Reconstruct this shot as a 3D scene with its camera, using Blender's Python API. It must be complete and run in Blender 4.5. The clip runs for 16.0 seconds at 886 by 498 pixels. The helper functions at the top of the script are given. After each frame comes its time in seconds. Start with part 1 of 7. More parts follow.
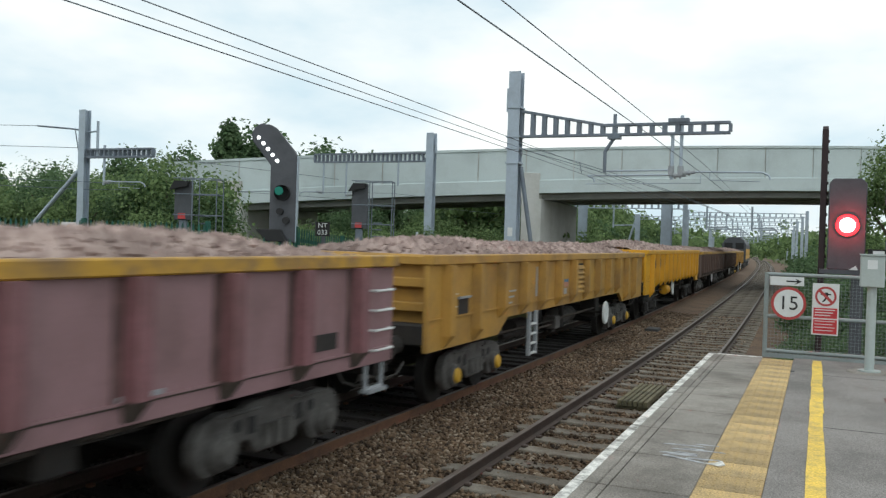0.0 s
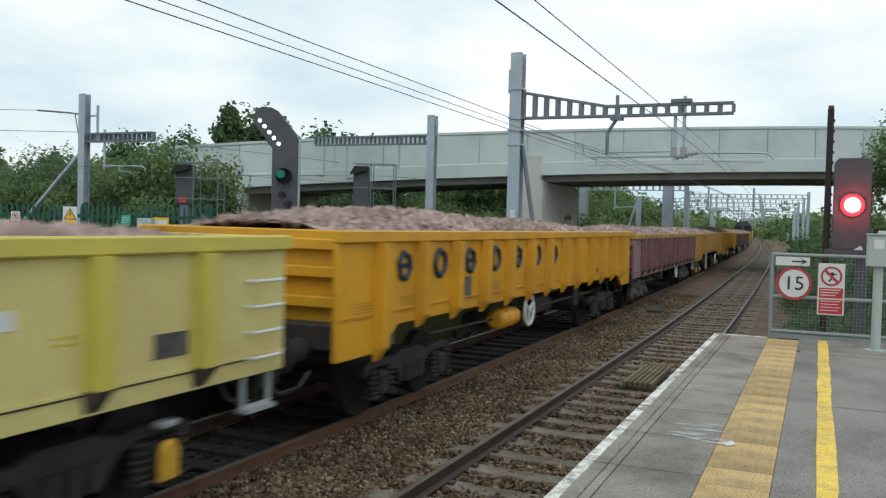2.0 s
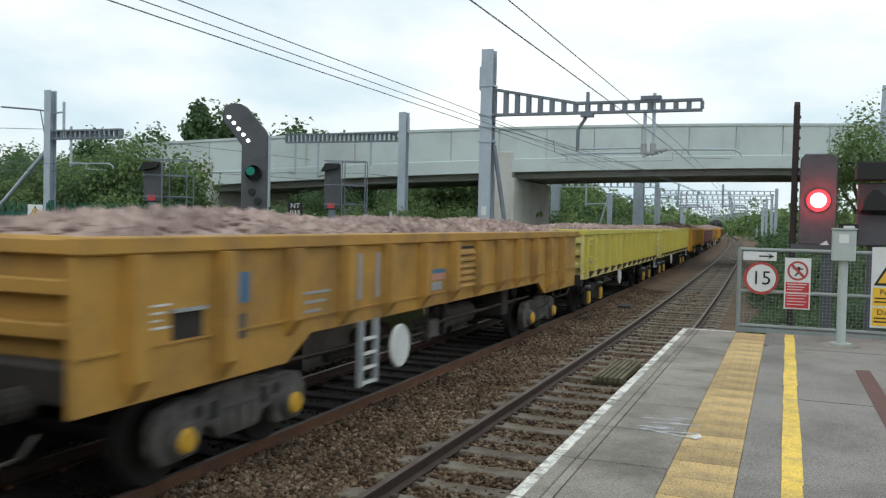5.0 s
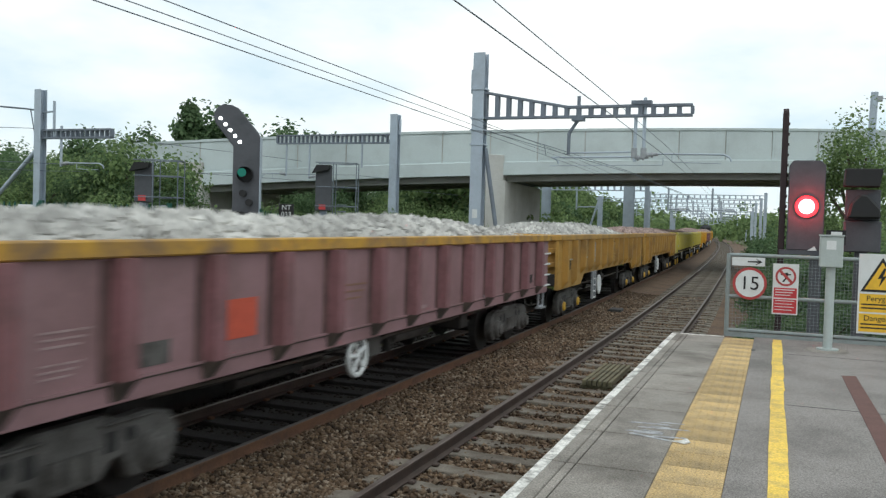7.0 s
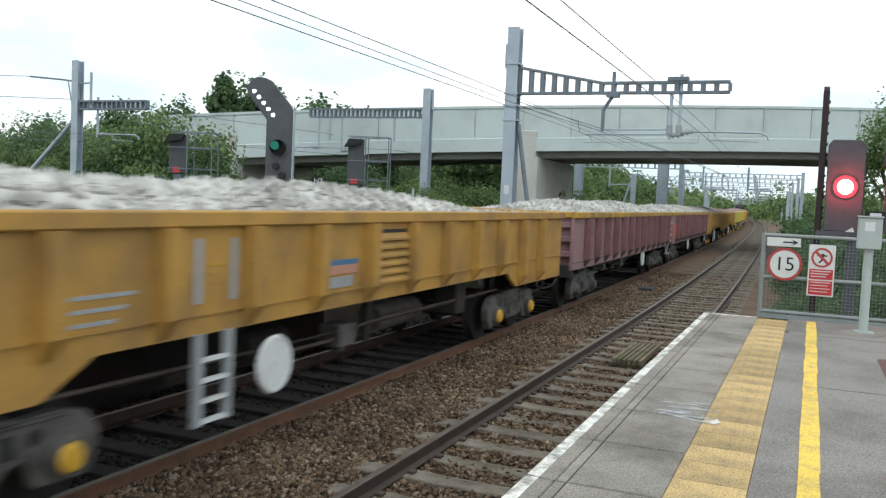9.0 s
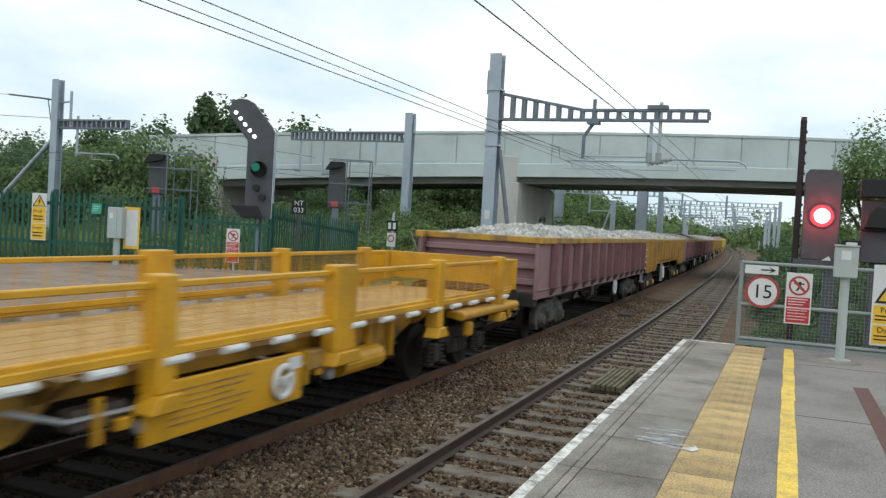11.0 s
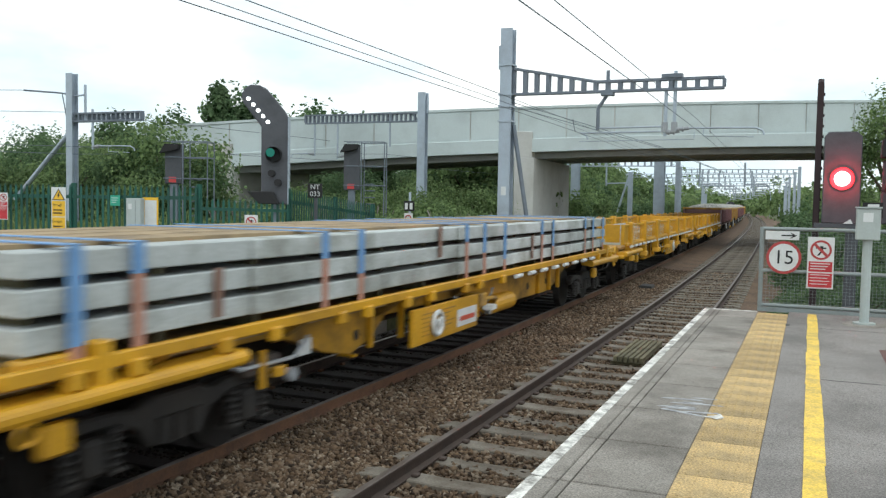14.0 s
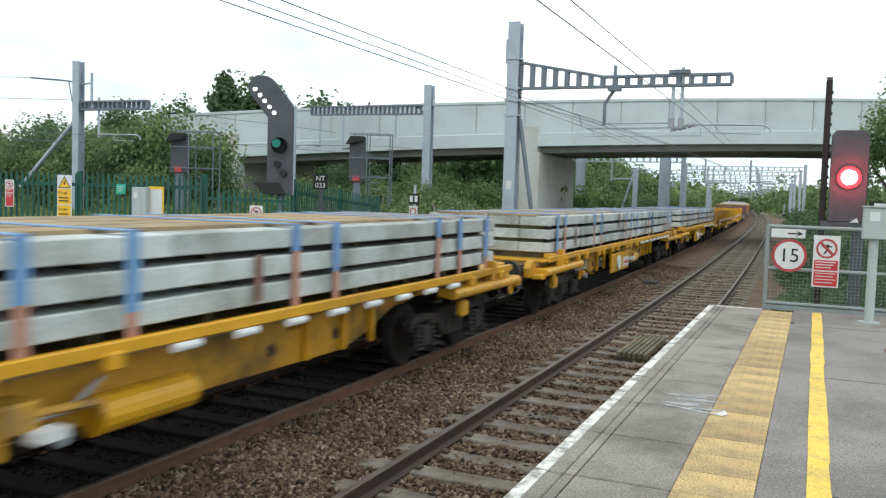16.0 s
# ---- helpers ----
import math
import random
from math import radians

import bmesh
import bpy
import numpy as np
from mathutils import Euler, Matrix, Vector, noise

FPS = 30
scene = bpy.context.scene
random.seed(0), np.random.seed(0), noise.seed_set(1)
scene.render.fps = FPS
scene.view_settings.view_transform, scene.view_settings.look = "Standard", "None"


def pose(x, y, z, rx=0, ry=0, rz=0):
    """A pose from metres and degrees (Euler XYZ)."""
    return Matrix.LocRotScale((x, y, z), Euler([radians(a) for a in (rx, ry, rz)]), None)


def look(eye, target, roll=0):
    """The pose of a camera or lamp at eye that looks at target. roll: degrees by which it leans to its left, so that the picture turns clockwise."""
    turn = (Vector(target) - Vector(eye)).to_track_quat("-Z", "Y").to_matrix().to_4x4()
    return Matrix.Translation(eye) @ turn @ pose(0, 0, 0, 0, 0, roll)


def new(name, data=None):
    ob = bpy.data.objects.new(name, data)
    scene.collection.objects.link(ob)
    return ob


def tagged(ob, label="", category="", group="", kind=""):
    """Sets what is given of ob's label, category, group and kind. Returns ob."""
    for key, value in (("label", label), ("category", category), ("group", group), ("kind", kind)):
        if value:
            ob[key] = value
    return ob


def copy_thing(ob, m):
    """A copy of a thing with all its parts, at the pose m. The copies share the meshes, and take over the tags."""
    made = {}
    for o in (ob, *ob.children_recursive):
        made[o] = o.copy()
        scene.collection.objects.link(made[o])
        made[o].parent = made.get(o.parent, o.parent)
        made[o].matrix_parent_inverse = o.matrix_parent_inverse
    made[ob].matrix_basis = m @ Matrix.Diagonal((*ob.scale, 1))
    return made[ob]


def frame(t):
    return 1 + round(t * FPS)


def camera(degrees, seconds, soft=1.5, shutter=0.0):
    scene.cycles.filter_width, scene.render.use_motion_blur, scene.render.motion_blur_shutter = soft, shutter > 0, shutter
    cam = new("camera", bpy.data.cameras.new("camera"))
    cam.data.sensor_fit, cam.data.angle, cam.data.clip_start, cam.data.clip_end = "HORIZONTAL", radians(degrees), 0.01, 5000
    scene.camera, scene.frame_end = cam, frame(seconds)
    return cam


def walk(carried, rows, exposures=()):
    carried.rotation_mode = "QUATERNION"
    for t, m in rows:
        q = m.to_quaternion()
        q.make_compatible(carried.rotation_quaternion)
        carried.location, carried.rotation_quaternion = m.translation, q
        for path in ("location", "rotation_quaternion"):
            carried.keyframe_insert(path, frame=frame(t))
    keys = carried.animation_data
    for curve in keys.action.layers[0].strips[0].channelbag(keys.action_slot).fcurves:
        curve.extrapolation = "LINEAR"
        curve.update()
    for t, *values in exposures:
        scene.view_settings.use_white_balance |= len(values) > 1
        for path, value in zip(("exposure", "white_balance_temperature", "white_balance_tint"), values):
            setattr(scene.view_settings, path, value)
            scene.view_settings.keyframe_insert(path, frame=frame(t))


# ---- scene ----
cam = camera(54.3, 16.0, soft=1.3, shutter=0.25)
PATH = [
    (0, (-0.07, 0.025, 2.515), (-0.867, 1.859, 2.493), 1.8),
    (0.5, (-0.128, 0.013, 2.502), (-0.906, 1.856, 2.475), 2.4),
    (1, (-0.138, 0.038, 2.495), (-0.979, 1.852, 2.468), 2.0),
    (1.5, (-0.141, 0.031, 2.498), (-0.966, 1.852, 2.451), 1.7),
    (2, (-0.14, 0.039, 2.493), (-0.937, 1.873, 2.432), 1.5),
    (2.5, (-0.137, 0.009, 2.515), (-0.935, 1.842, 2.447), 1.4),
    (3, (-0.132, 0.021, 2.505), (-0.921, 1.858, 2.423), 1.6),
    (3.5, (-0.133, 0.013, 2.513), (-0.927, 1.847, 2.439), 1.5),
    (4, (-0.124, 0.029, 2.505), (-0.892, 1.875, 2.443), 1.4),
    (4.2, (-0.123, 0.087, 2.473), (-0.877, 1.938, 2.407), 1.5),
    (6.5, (-0.104, 0.048, 2.503), (-0.832, 1.91, 2.441), 1.3),
    (7, (-0.11, 0.024, 2.508), (-0.828, 1.89, 2.447), 1.7),
    (7.5, (-0.108, 0.04, 2.504), (-0.831, 1.903, 2.439), 1.9),
    (8, (-0.11, 0.029, 2.503), (-0.838, 1.89, 2.433), 1.7),
    (8.5, (-0.12, 0.026, 2.498), (-0.858, 1.882, 2.413), 2.0),
    (9, (-0.116, 0.043, 2.504), (-0.897, 1.88, 2.384), 2.5),
    (9.2, (-0.131, 0.059, 2.487), (-0.904, 1.9, 2.36), 2.8),
    (11.3, (-0.123, 0.065, 2.498), (-0.857, 1.925, 2.442), 3.0),
    (11.5, (-0.131, 0.078, 2.496), (-0.868, 1.936, 2.436), 2.3),
    (12, (-0.11, 0.074, 2.489), (-0.861, 1.926, 2.414), 1.6),
    (12.5, (-0.121, 0.081, 2.479), (-0.876, 1.93, 2.382), 1.5),
    (13, (-0.118, 0.082, 2.484), (-0.883, 1.927, 2.378), 1.2),
    (13.5, (-0.132, 0.06, 2.488), (-0.888, 1.908, 2.382), 1.6),
    (14, (-0.119, 0.076, 2.485), (-0.898, 1.915, 2.373), 1.0),
    (14.5, (-0.133, 0.074, 2.482), (-0.91, 1.914, 2.364), 1.0),
    (15, (-0.125, 0.075, 2.482), (-0.908, 1.911, 2.358), 1.2),
    (15.5, (-0.133, 0.053, 2.486), (-0.905, 1.893, 2.362), 1.7),
    (16, (-0.139, 0.06, 2.484), (-0.925, 1.895, 2.356), 1.8),
]
EXPOSURE = [(0, -0.07), (2.5, -0.12), (4, -0.1), (7, 0.0), (8.5, 0.13), (9, 0.25), (10.5, 0.05), (11.5, -0.03), (12.5, 0.07), (14, 0.21), (14.5, 0.32), (16, 0.35)]
walk(cam, [(t, look(eye, target, roll)) for t, eye, target, roll in PATH], [(t, e, 6250, 4.8 if t < 5 else 5.4) for t, e in EXPOSURE])


# ---- world, sun, exposure ----
def build_light():
    w = bpy.data.worlds.new("overcast_sky")
    scene.world = w
    w.use_nodes = True
    nt = w.node_tree
    nt.nodes.clear()
    out = nt.nodes.new("ShaderNodeOutputWorld")
    bg = nt.nodes.new("ShaderNodeBackground")
    sky = nt.nodes.new("ShaderNodeTexSky")
    sky.sky_type, sky.sun_disc = "NISHITA", False
    sky.sun_elevation, sky.sun_rotation = radians(52), radians(200)
    sky_s = nt.nodes.new("ShaderNodeMix")
    sky_s.data_type, sky_s.blend_type = "RGBA", "MULTIPLY"
    sky_s.inputs[0].default_value = 1.0
    sky_s.inputs[7].default_value = (0.11, 0.11, 0.11, 1)
    nt.links.new(sky.outputs[0], sky_s.inputs[6])
    tc = nt.nodes.new("ShaderNodeTexCoord")
    mp = nt.nodes.new("ShaderNodeMapping")
    mp.inputs["Scale"].default_value = (1.0, 1.0, 2.6)
    n1 = nt.nodes.new("ShaderNodeTexNoise")
    n1.inputs["Scale"].default_value, n1.inputs["Detail"].default_value = 2.3, 6
    n1.inputs["Roughness"].default_value = 0.52
    n2 = nt.nodes.new("ShaderNodeTexNoise")
    n2.inputs["Scale"].default_value, n2.inputs["Detail"].default_value = 5.5, 5
    r1 = nt.nodes.new("ShaderNodeValToRGB")
    r1.color_ramp.elements[0].position, r1.color_ramp.elements[0].color = 0.40, (0.78, 0.91, 0.985, 1)
    r1.color_ramp.elements[1].position, r1.color_ramp.elements[1].color = 0.61, (1.24, 1.22, 1.18, 1)
    e = r1.color_ramp.elements.new(0.50)
    e.color = (1.02, 1.06, 1.07, 1)
    mx = nt.nodes.new("ShaderNodeMix")
    mx.data_type = "RGBA"
    mx.inputs[0].default_value = 0.93
    nt.links.new(tc.outputs["Generated"], mp.inputs[0])
    nt.links.new(mp.outputs[0], n1.inputs["Vector"])
    nt.links.new(mp.outputs[0], n2.inputs["Vector"])
    ad = nt.nodes.new("ShaderNodeMath")
    ad.operation = "MULTIPLY_ADD"
    ad.inputs[1].default_value, ad.inputs[2].default_value = 0.25, 0.0
    nt.links.new(n2.outputs[0], ad.inputs[0])
    sm = nt.nodes.new("ShaderNodeMath")
    sm.operation = "MULTIPLY_ADD"
    sm.inputs[1].default_value = 0.78
    nt.links.new(n1.outputs[0], sm.inputs[0])
    nt.links.new(ad.outputs[0], sm.inputs[2])
    nt.links.new(sm.outputs[0], r1.inputs[0])
    nt.links.new(sky_s.outputs[2], mx.inputs[6])
    nt.links.new(r1.outputs[0], mx.inputs[7])
    nt.links.new(mx.outputs[2], bg.inputs[0])
    bg.inputs[1].default_value = 1.0
    nt.links.new(bg.outputs[0], out.inputs[0])
    sun = bpy.data.lights.new("sun", "SUN")
    sun.energy, sun.angle, sun.color = 0.55, radians(30), (1.0, 0.97, 0.92)
    so = new("sun", sun)
    so.matrix_basis = look((12, -14, 30), (0, 8, 0))


build_light()


# ---- geometry helpers ----
class Geo:
    """Collects vertices and faces for one mesh."""

    def __init__(self):
        self.v, self.f = [], []

    def add(self, verts, faces):
        n = len(self.v)
        self.v.extend(tuple(p) for p in verts)
        self.f.extend(tuple(i + n for i in q) for q in faces)
        return self

    def box(self, x0, x1, y0, y1, z0, z1):
        return self.add([(x0, y0, z0), (x1, y0, z0), (x1, y1, z0), (x0, y1, z0), (x0, y0, z1), (x1, y0, z1), (x1, y1, z1), (x0, y1, z1)],
                        [(0, 3, 2, 1), (4, 5, 6, 7), (0, 1, 5, 4), (1, 2, 6, 5), (2, 3, 7, 6), (3, 0, 4, 7)])

    def prism(self, pts, a, b, axis="x"):
        """A polygon, given in the two other axes in order, drawn out from a to b along the axis."""
        n = len(pts)

        def place(p, w):
            return {"x": (w, p[0], p[1]), "y": (p[0], w, p[1]), "z": (p[0], p[1], w)}[axis]
        vs = [place(p, a) for p in pts] + [place(p, b) for p in pts]
        fs = [tuple(range(n))[::-1], tuple(range(n, 2 * n))] + [(i, (i + 1) % n, n + (i + 1) % n, n + i) for i in range(n)]
        return self.add(vs, fs)

    def tube(self, p, q, r, r2=None, n=8, caps=True):
        p, q = Vector(p), Vector(q)
        r2 = r if r2 is None else r2
        d = (q - p).normalized()
        u = d.orthogonal().normalized()
        w = d.cross(u)
        vs = [p + (u * math.cos(2 * math.pi * i / n) + w * math.sin(2 * math.pi * i / n)) * r for i in range(n)]
        vs += [q + (u * math.cos(2 * math.pi * i / n) + w * math.sin(2 * math.pi * i / n)) * r2 for i in range(n)]
        fs = [(i, (i + 1) % n, n + (i + 1) % n, n + i) for i in range(n)]
        if caps:
            fs += [tuple(range(n))[::-1], tuple(range(n, 2 * n))]
        return self.add(vs, fs)

    def line(self, pts, r, n=6):
        for a, b in zip(pts, pts[1:]):
            self.tube(a, b, r, n=n)
        return self

    def ring(self, c, axis, R, r, n=20, m=6):
        c, axis = Vector(c), Vector(axis).normalized()
        u = axis.orthogonal().normalized()
        w = axis.cross(u)
        vs, fs = [], []
        for i in range(n):
            d = u * math.cos(2 * math.pi * i / n) + w * math.sin(2 * math.pi * i / n)
            for j in range(m):
                a = 2 * math.pi * j / m
                vs.append(c + d * (R + r * math.cos(a)) + axis * (r * math.sin(a)))
        for i in range(n):
            for j in range(m):
                fs.append((i * m + j, ((i + 1) % n) * m + j, ((i + 1) % n) * m + (j + 1) % m, i * m + (j + 1) % m))
        return self.add(vs, fs)

    def mesh(self, name, material=None, bevel=0.0, smooth=False):
        me = bpy.data.meshes.new(name)
        me.from_pydata([tuple(p) for p in self.v], [], self.f)
        bm = bmesh.new()
        bm.from_mesh(me)
        bmesh.ops.recalc_face_normals(bm, faces=bm.faces)
        if bevel:
            bmesh.ops.bevel(bm, geom=bm.edges[:], offset=bevel, segments=1, affect="EDGES", clamp_overlap=True)
        bm.to_mesh(me)
        bm.free()
        if smooth:
            me.polygons.foreach_set("use_smooth", [True] * len(me.polygons))
        if material:
            me.materials.append(material)
        return me


def part(name, g, material, parent, label="", bevel=0.0, smooth=False, m=None):
    """One mesh object under a thing or under a part; g is a Geo or a mesh."""
    me = g if isinstance(g, bpy.types.Mesh) else g.mesh(name, material, bevel, smooth)
    ob = new(name, me)
    ob.parent = parent
    if m is not None:
        ob.matrix_basis = m
    if label:
        ob["label"] = label
    return ob


def thing(name, g, material, label, category, group="", kind="", bevel=0.0, smooth=False, m=None):
    """A top-level object: a mesh from g, or an Empty where g is None."""
    me = None if g is None else (g if isinstance(g, bpy.types.Mesh) else g.mesh(name, material, bevel, smooth))
    ob = new(name, me)
    if m is not None:
        ob.matrix_basis = m
    return tagged(ob, label, category, group, kind)


def heading(p, q):
    """The pose at p whose y axis points level at q."""
    d = Vector(q) - Vector(p)
    return Matrix.Translation(p) @ Matrix.Rotation(math.atan2(-d.x, d.y), 4, "Z")


# ---- materials ----
def material(name, base, rough=0.6, metal=0.0, dirt=None, dirt_amount=0.35, grain=0.12, scale=6.0, fine=60.0, bump=0.15, vary=0.0, spec=0.5):
    """Painted, mineral or metal surface: large stains towards the dirt colour, fine grain, relief, and a shade per piece."""
    m = bpy.data.materials.new(name)
    m.use_nodes = True
    nt = m.node_tree
    b = nt.nodes["Principled BSDF"]
    L = nt.links.new
    tc = nt.nodes.new("ShaderNodeTexCoord")
    n1 = nt.nodes.new("ShaderNodeTexNoise")
    n1.inputs["Scale"].default_value, n1.inputs["Detail"].default_value, n1.inputs["Roughness"].default_value = scale, 6, 0.62
    n2 = nt.nodes.new("ShaderNodeTexNoise")
    n2.inputs["Scale"].default_value, n2.inputs["Detail"].default_value = fine, 4
    L(tc.outputs["Object"], n1.inputs["Vector"])
    L(tc.outputs["Object"], n2.inputs["Vector"])
    ramp = nt.nodes.new("ShaderNodeMapRange")
    ramp.inputs[1].default_value, ramp.inputs[2].default_value, ramp.inputs[4].default_value = 0.42, 0.66, dirt_amount
    L(n1.outputs[0], ramp.inputs[0])
    mix = nt.nodes.new("ShaderNodeMix")
    mix.data_type = "RGBA"
    d = dirt or tuple(c * 0.55 for c in base)
    mix.inputs[6].default_value, mix.inputs[7].default_value = (*base, 1), (*d, 1)
    L(ramp.outputs[0], mix.inputs[0])
    mr = nt.nodes.new("ShaderNodeMapRange")
    mr.inputs[1].default_value, mr.inputs[2].default_value = 0.25, 0.75
    mr.inputs[3].default_value, mr.inputs[4].default_value = 1 - grain, 1 + grain
    L(n2.outputs[0], mr.inputs[0])
    val = mr.outputs[0]
    if vary:
        oi = nt.nodes.new("ShaderNodeObjectInfo")
        vr = nt.nodes.new("ShaderNodeMapRange")
        vr.inputs[3].default_value, vr.inputs[4].default_value = 1 - vary, 1 + vary
        L(oi.outputs["Random"], vr.inputs[0])
        mu = nt.nodes.new("ShaderNodeMath")
        mu.operation = "MULTIPLY"
        L(val, mu.inputs[0])
        L(vr.outputs[0], mu.inputs[1])
        val = mu.outputs[0]
    hs = nt.nodes.new("ShaderNodeHueSaturation")
    L(mix.outputs[2], hs.inputs["Color"])
    L(val, hs.inputs["Value"])
    L(hs.outputs[0], b.inputs["Base Color"])
    b.inputs["Roughness"].default_value, b.inputs["Metallic"].default_value = rough, metal
    b.inputs["Specular IOR Level"].default_value = spec
    if bump:
        bp = nt.nodes.new("ShaderNodeBump")
        bp.inputs["Strength"].default_value, bp.inputs["Distance"].default_value = bump, 0.02
        L(n2.outputs[0], bp.inputs["Height"])
        L(bp.outputs[0], b.inputs["Normal"])
    return m


def island_material(name, a, c, rough=0.9, trans=0.0, stops=()):
    """Stones or leaves joined in one mesh: the colour runs from a to c by piece."""
    m = bpy.data.materials.new(name)
    m.use_nodes = True
    nt = m.node_tree
    b = nt.nodes["Principled BSDF"]
    ge = nt.nodes.new("ShaderNodeNewGeometry")
    rp = nt.nodes.new("ShaderNodeValToRGB")
    rp.color_ramp.elements[0].color, rp.color_ramp.elements[1].color = (*a, 1), (*c, 1)
    for at, colour in stops:
        rp.color_ramp.elements.new(at).color = (*colour, 1)
    nt.links.new(ge.outputs["Random Per Island"], rp.inputs[0])
    tc = nt.nodes.new("ShaderNodeTexCoord")
    nz = nt.nodes.new("ShaderNodeTexNoise")
    nz.inputs["Scale"].default_value = 0.7
    nt.links.new(tc.outputs["Object"], nz.inputs["Vector"])
    mr = nt.nodes.new("ShaderNodeMapRange")
    mr.inputs[1].default_value, mr.inputs[2].default_value, mr.inputs[3].default_value, mr.inputs[4].default_value = 0.3, 0.7, 0.7, 1.3
    nt.links.new(nz.outputs[0], mr.inputs[0])
    hs = nt.nodes.new("ShaderNodeHueSaturation")
    nt.links.new(rp.outputs[0], hs.inputs["Color"])
    nt.links.new(mr.outputs[0], hs.inputs["Value"])
    nt.links.new(hs.outputs[0], b.inputs["Base Color"])
    b.inputs["Roughness"].default_value = rough
    b.inputs["Specular IOR Level"].default_value = 0.25
    if trans:
        t = nt.nodes.new("ShaderNodeBsdfTranslucent")
        nt.links.new(hs.outputs[0], t.inputs[0])
        ms = nt.nodes.new("ShaderNodeMixShader")
        ms.inputs[0].default_value = trans
        nt.links.new(b.outputs[0], ms.inputs[1])
        nt.links.new(t.outputs[0], ms.inputs[2])
        nt.links.new(ms.outputs[0], nt.nodes["Material Output"].inputs[0])
    return m


def glow(name, colour, strength):
    m = bpy.data.materials.new(name)
    m.use_nodes = True
    b = m.node_tree.nodes["Principled BSDF"]
    b.inputs["Base Color"].default_value = (*colour, 1)
    b.inputs["Emission Color"].default_value = (*colour, 1)
    b.inputs["Emission Strength"].default_value = strength
    return m


M = {}
M["galv"] = material("galvanised_steel", (0.40, 0.46, 0.53), 0.5, 0.35, (0.28, 0.31, 0.35), 0.5, 0.08, 1.5, 40, 0.05)
M["boom"] = material("weathered_galvanised_boom", (0.17, 0.20, 0.24), 0.6, 0.2, (0.10, 0.11, 0.13), 0.5, 0.1, 2, 40, 0.05)
M["wire"] = material("overhead_wire", (0.15, 0.175, 0.205), 0.6, 0.4, grain=0.05, bump=0)
M["insul"] = material("insulator_grey", (0.32, 0.34, 0.36), 0.35, grain=0.05, bump=0)
M["concrete"] = material("bridge_concrete", (0.525, 0.59, 0.595), 0.85, 0, (0.37, 0.41, 0.41), 0.5, 0.06, 0.6, 25, 0.08, vary=0.03)
M["concrete2"] = material("abutment_concrete", (0.50, 0.50, 0.48), 0.85, 0, (0.36, 0.35, 0.32), 0.6, 0.08, 0.8, 25, 0.1)
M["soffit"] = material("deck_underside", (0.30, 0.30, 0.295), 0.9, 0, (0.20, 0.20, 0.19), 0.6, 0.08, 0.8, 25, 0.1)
M["asphalt"] = material("platform_asphalt", (0.255, 0.236, 0.220), 0.9, 0, (0.150, 0.138, 0.128), 0.9, 0.6, 0.9, 85, 0.5)
M["slab"] = material("platform_concrete_slab", (0.275, 0.252, 0.222), 0.88, 0, (0.145, 0.130, 0.112), 0.95, 0.5, 1.4, 85, 0.45, vary=0.13)
M["tactile"] = material("tactile_buff_slab", (0.53, 0.375, 0.17), 0.85, 0, (0.31, 0.235, 0.125), 0.9, 0.5, 2.4, 80, 0.5, vary=0.17)
M["yellowline"] = material("yellow_line_paint", (0.82, 0.57, 0.09), 0.7, 0, (0.45, 0.32, 0.11), 0.7, 0.3, 6, 60, 0.3, vary=0.05)
M["whiteline"] = material("white_edge_paint", (0.76, 0.745, 0.70), 0.75, 0, (0.16, 0.15, 0.13), 0.95, 0.3, 9, 60, 0.3, vary=0.06)
M["joint"] = material("dark_joint", (0.055, 0.055, 0.055), 0.95, bump=0.1)
M["scuff"] = material("pale_paint_scuff", (0.42, 0.43, 0.45), 0.9, dirt=(0.21, 0.21, 0.21), dirt_amount=0.9, scale=9)
M["redpatch"] = material("red_brown_patch", (0.13, 0.065, 0.055), 0.9)
M["rail"] = material("rusty_rail", (0.17, 0.085, 0.048), 0.8, 0.1, (0.06, 0.04, 0.032), 0.6, 0.15, 3, 50, 0.2)
M["darkrail"] = material("dark_weathered_rail", (0.075, 0.052, 0.042), 0.75, 0.15, (0.045, 0.034, 0.03), 0.6, 0.15, 3, 50, 0.2)
M["railhead"] = material("worn_rail_head", (0.15, 0.125, 0.11), 0.5, 0.5, (0.085, 0.06, 0.045), 0.7, 0.08, 2, 50, 0.05)
M["sleeper"] = material("concrete_sleeper", (0.185, 0.165, 0.135), 0.9, 0, (0.095, 0.075, 0.056), 0.95, 0.26, 3, 50, 0.3, vary=0.14)
# Freight sleepers: oily, and the shade under the train is in the colour too
M["oldsleeper"] = material("oily_shaded_sleeper", (0.026, 0.022, 0.020), 0.9, 0, (0.014, 0.012, 0.011), 0.8, 0.14, 3, 50, 0.3, vary=0.15)
M["bed"] = material("ballast_bed", (0.14, 0.09, 0.056), 0.95, 0, (0.08, 0.05, 0.033), 0.8, 0.4, 0.8, 22, 1.0)
# Freight bed and its stones also carry the train's shade in their dark colours
M["beddark"] = material("oily_shaded_ballast_bed", (0.028, 0.024, 0.021), 0.95, 0, (0.014, 0.012, 0.011), 0.8, 0.35, 1.2, 22, 0.9)
M["stone"] = island_material("ballast_stones", (0.030, 0.022, 0.016), (0.30, 0.245, 0.185), stops=((0.30, (0.082, 0.053, 0.033)), (0.64, (0.158, 0.106, 0.066)), (0.88, (0.19, 0.145, 0.105))))
M["stonedark"] = island_material("oily_shaded_ballast_stones", (0.014, 0.012, 0.010), (0.05, 0.042, 0.035))
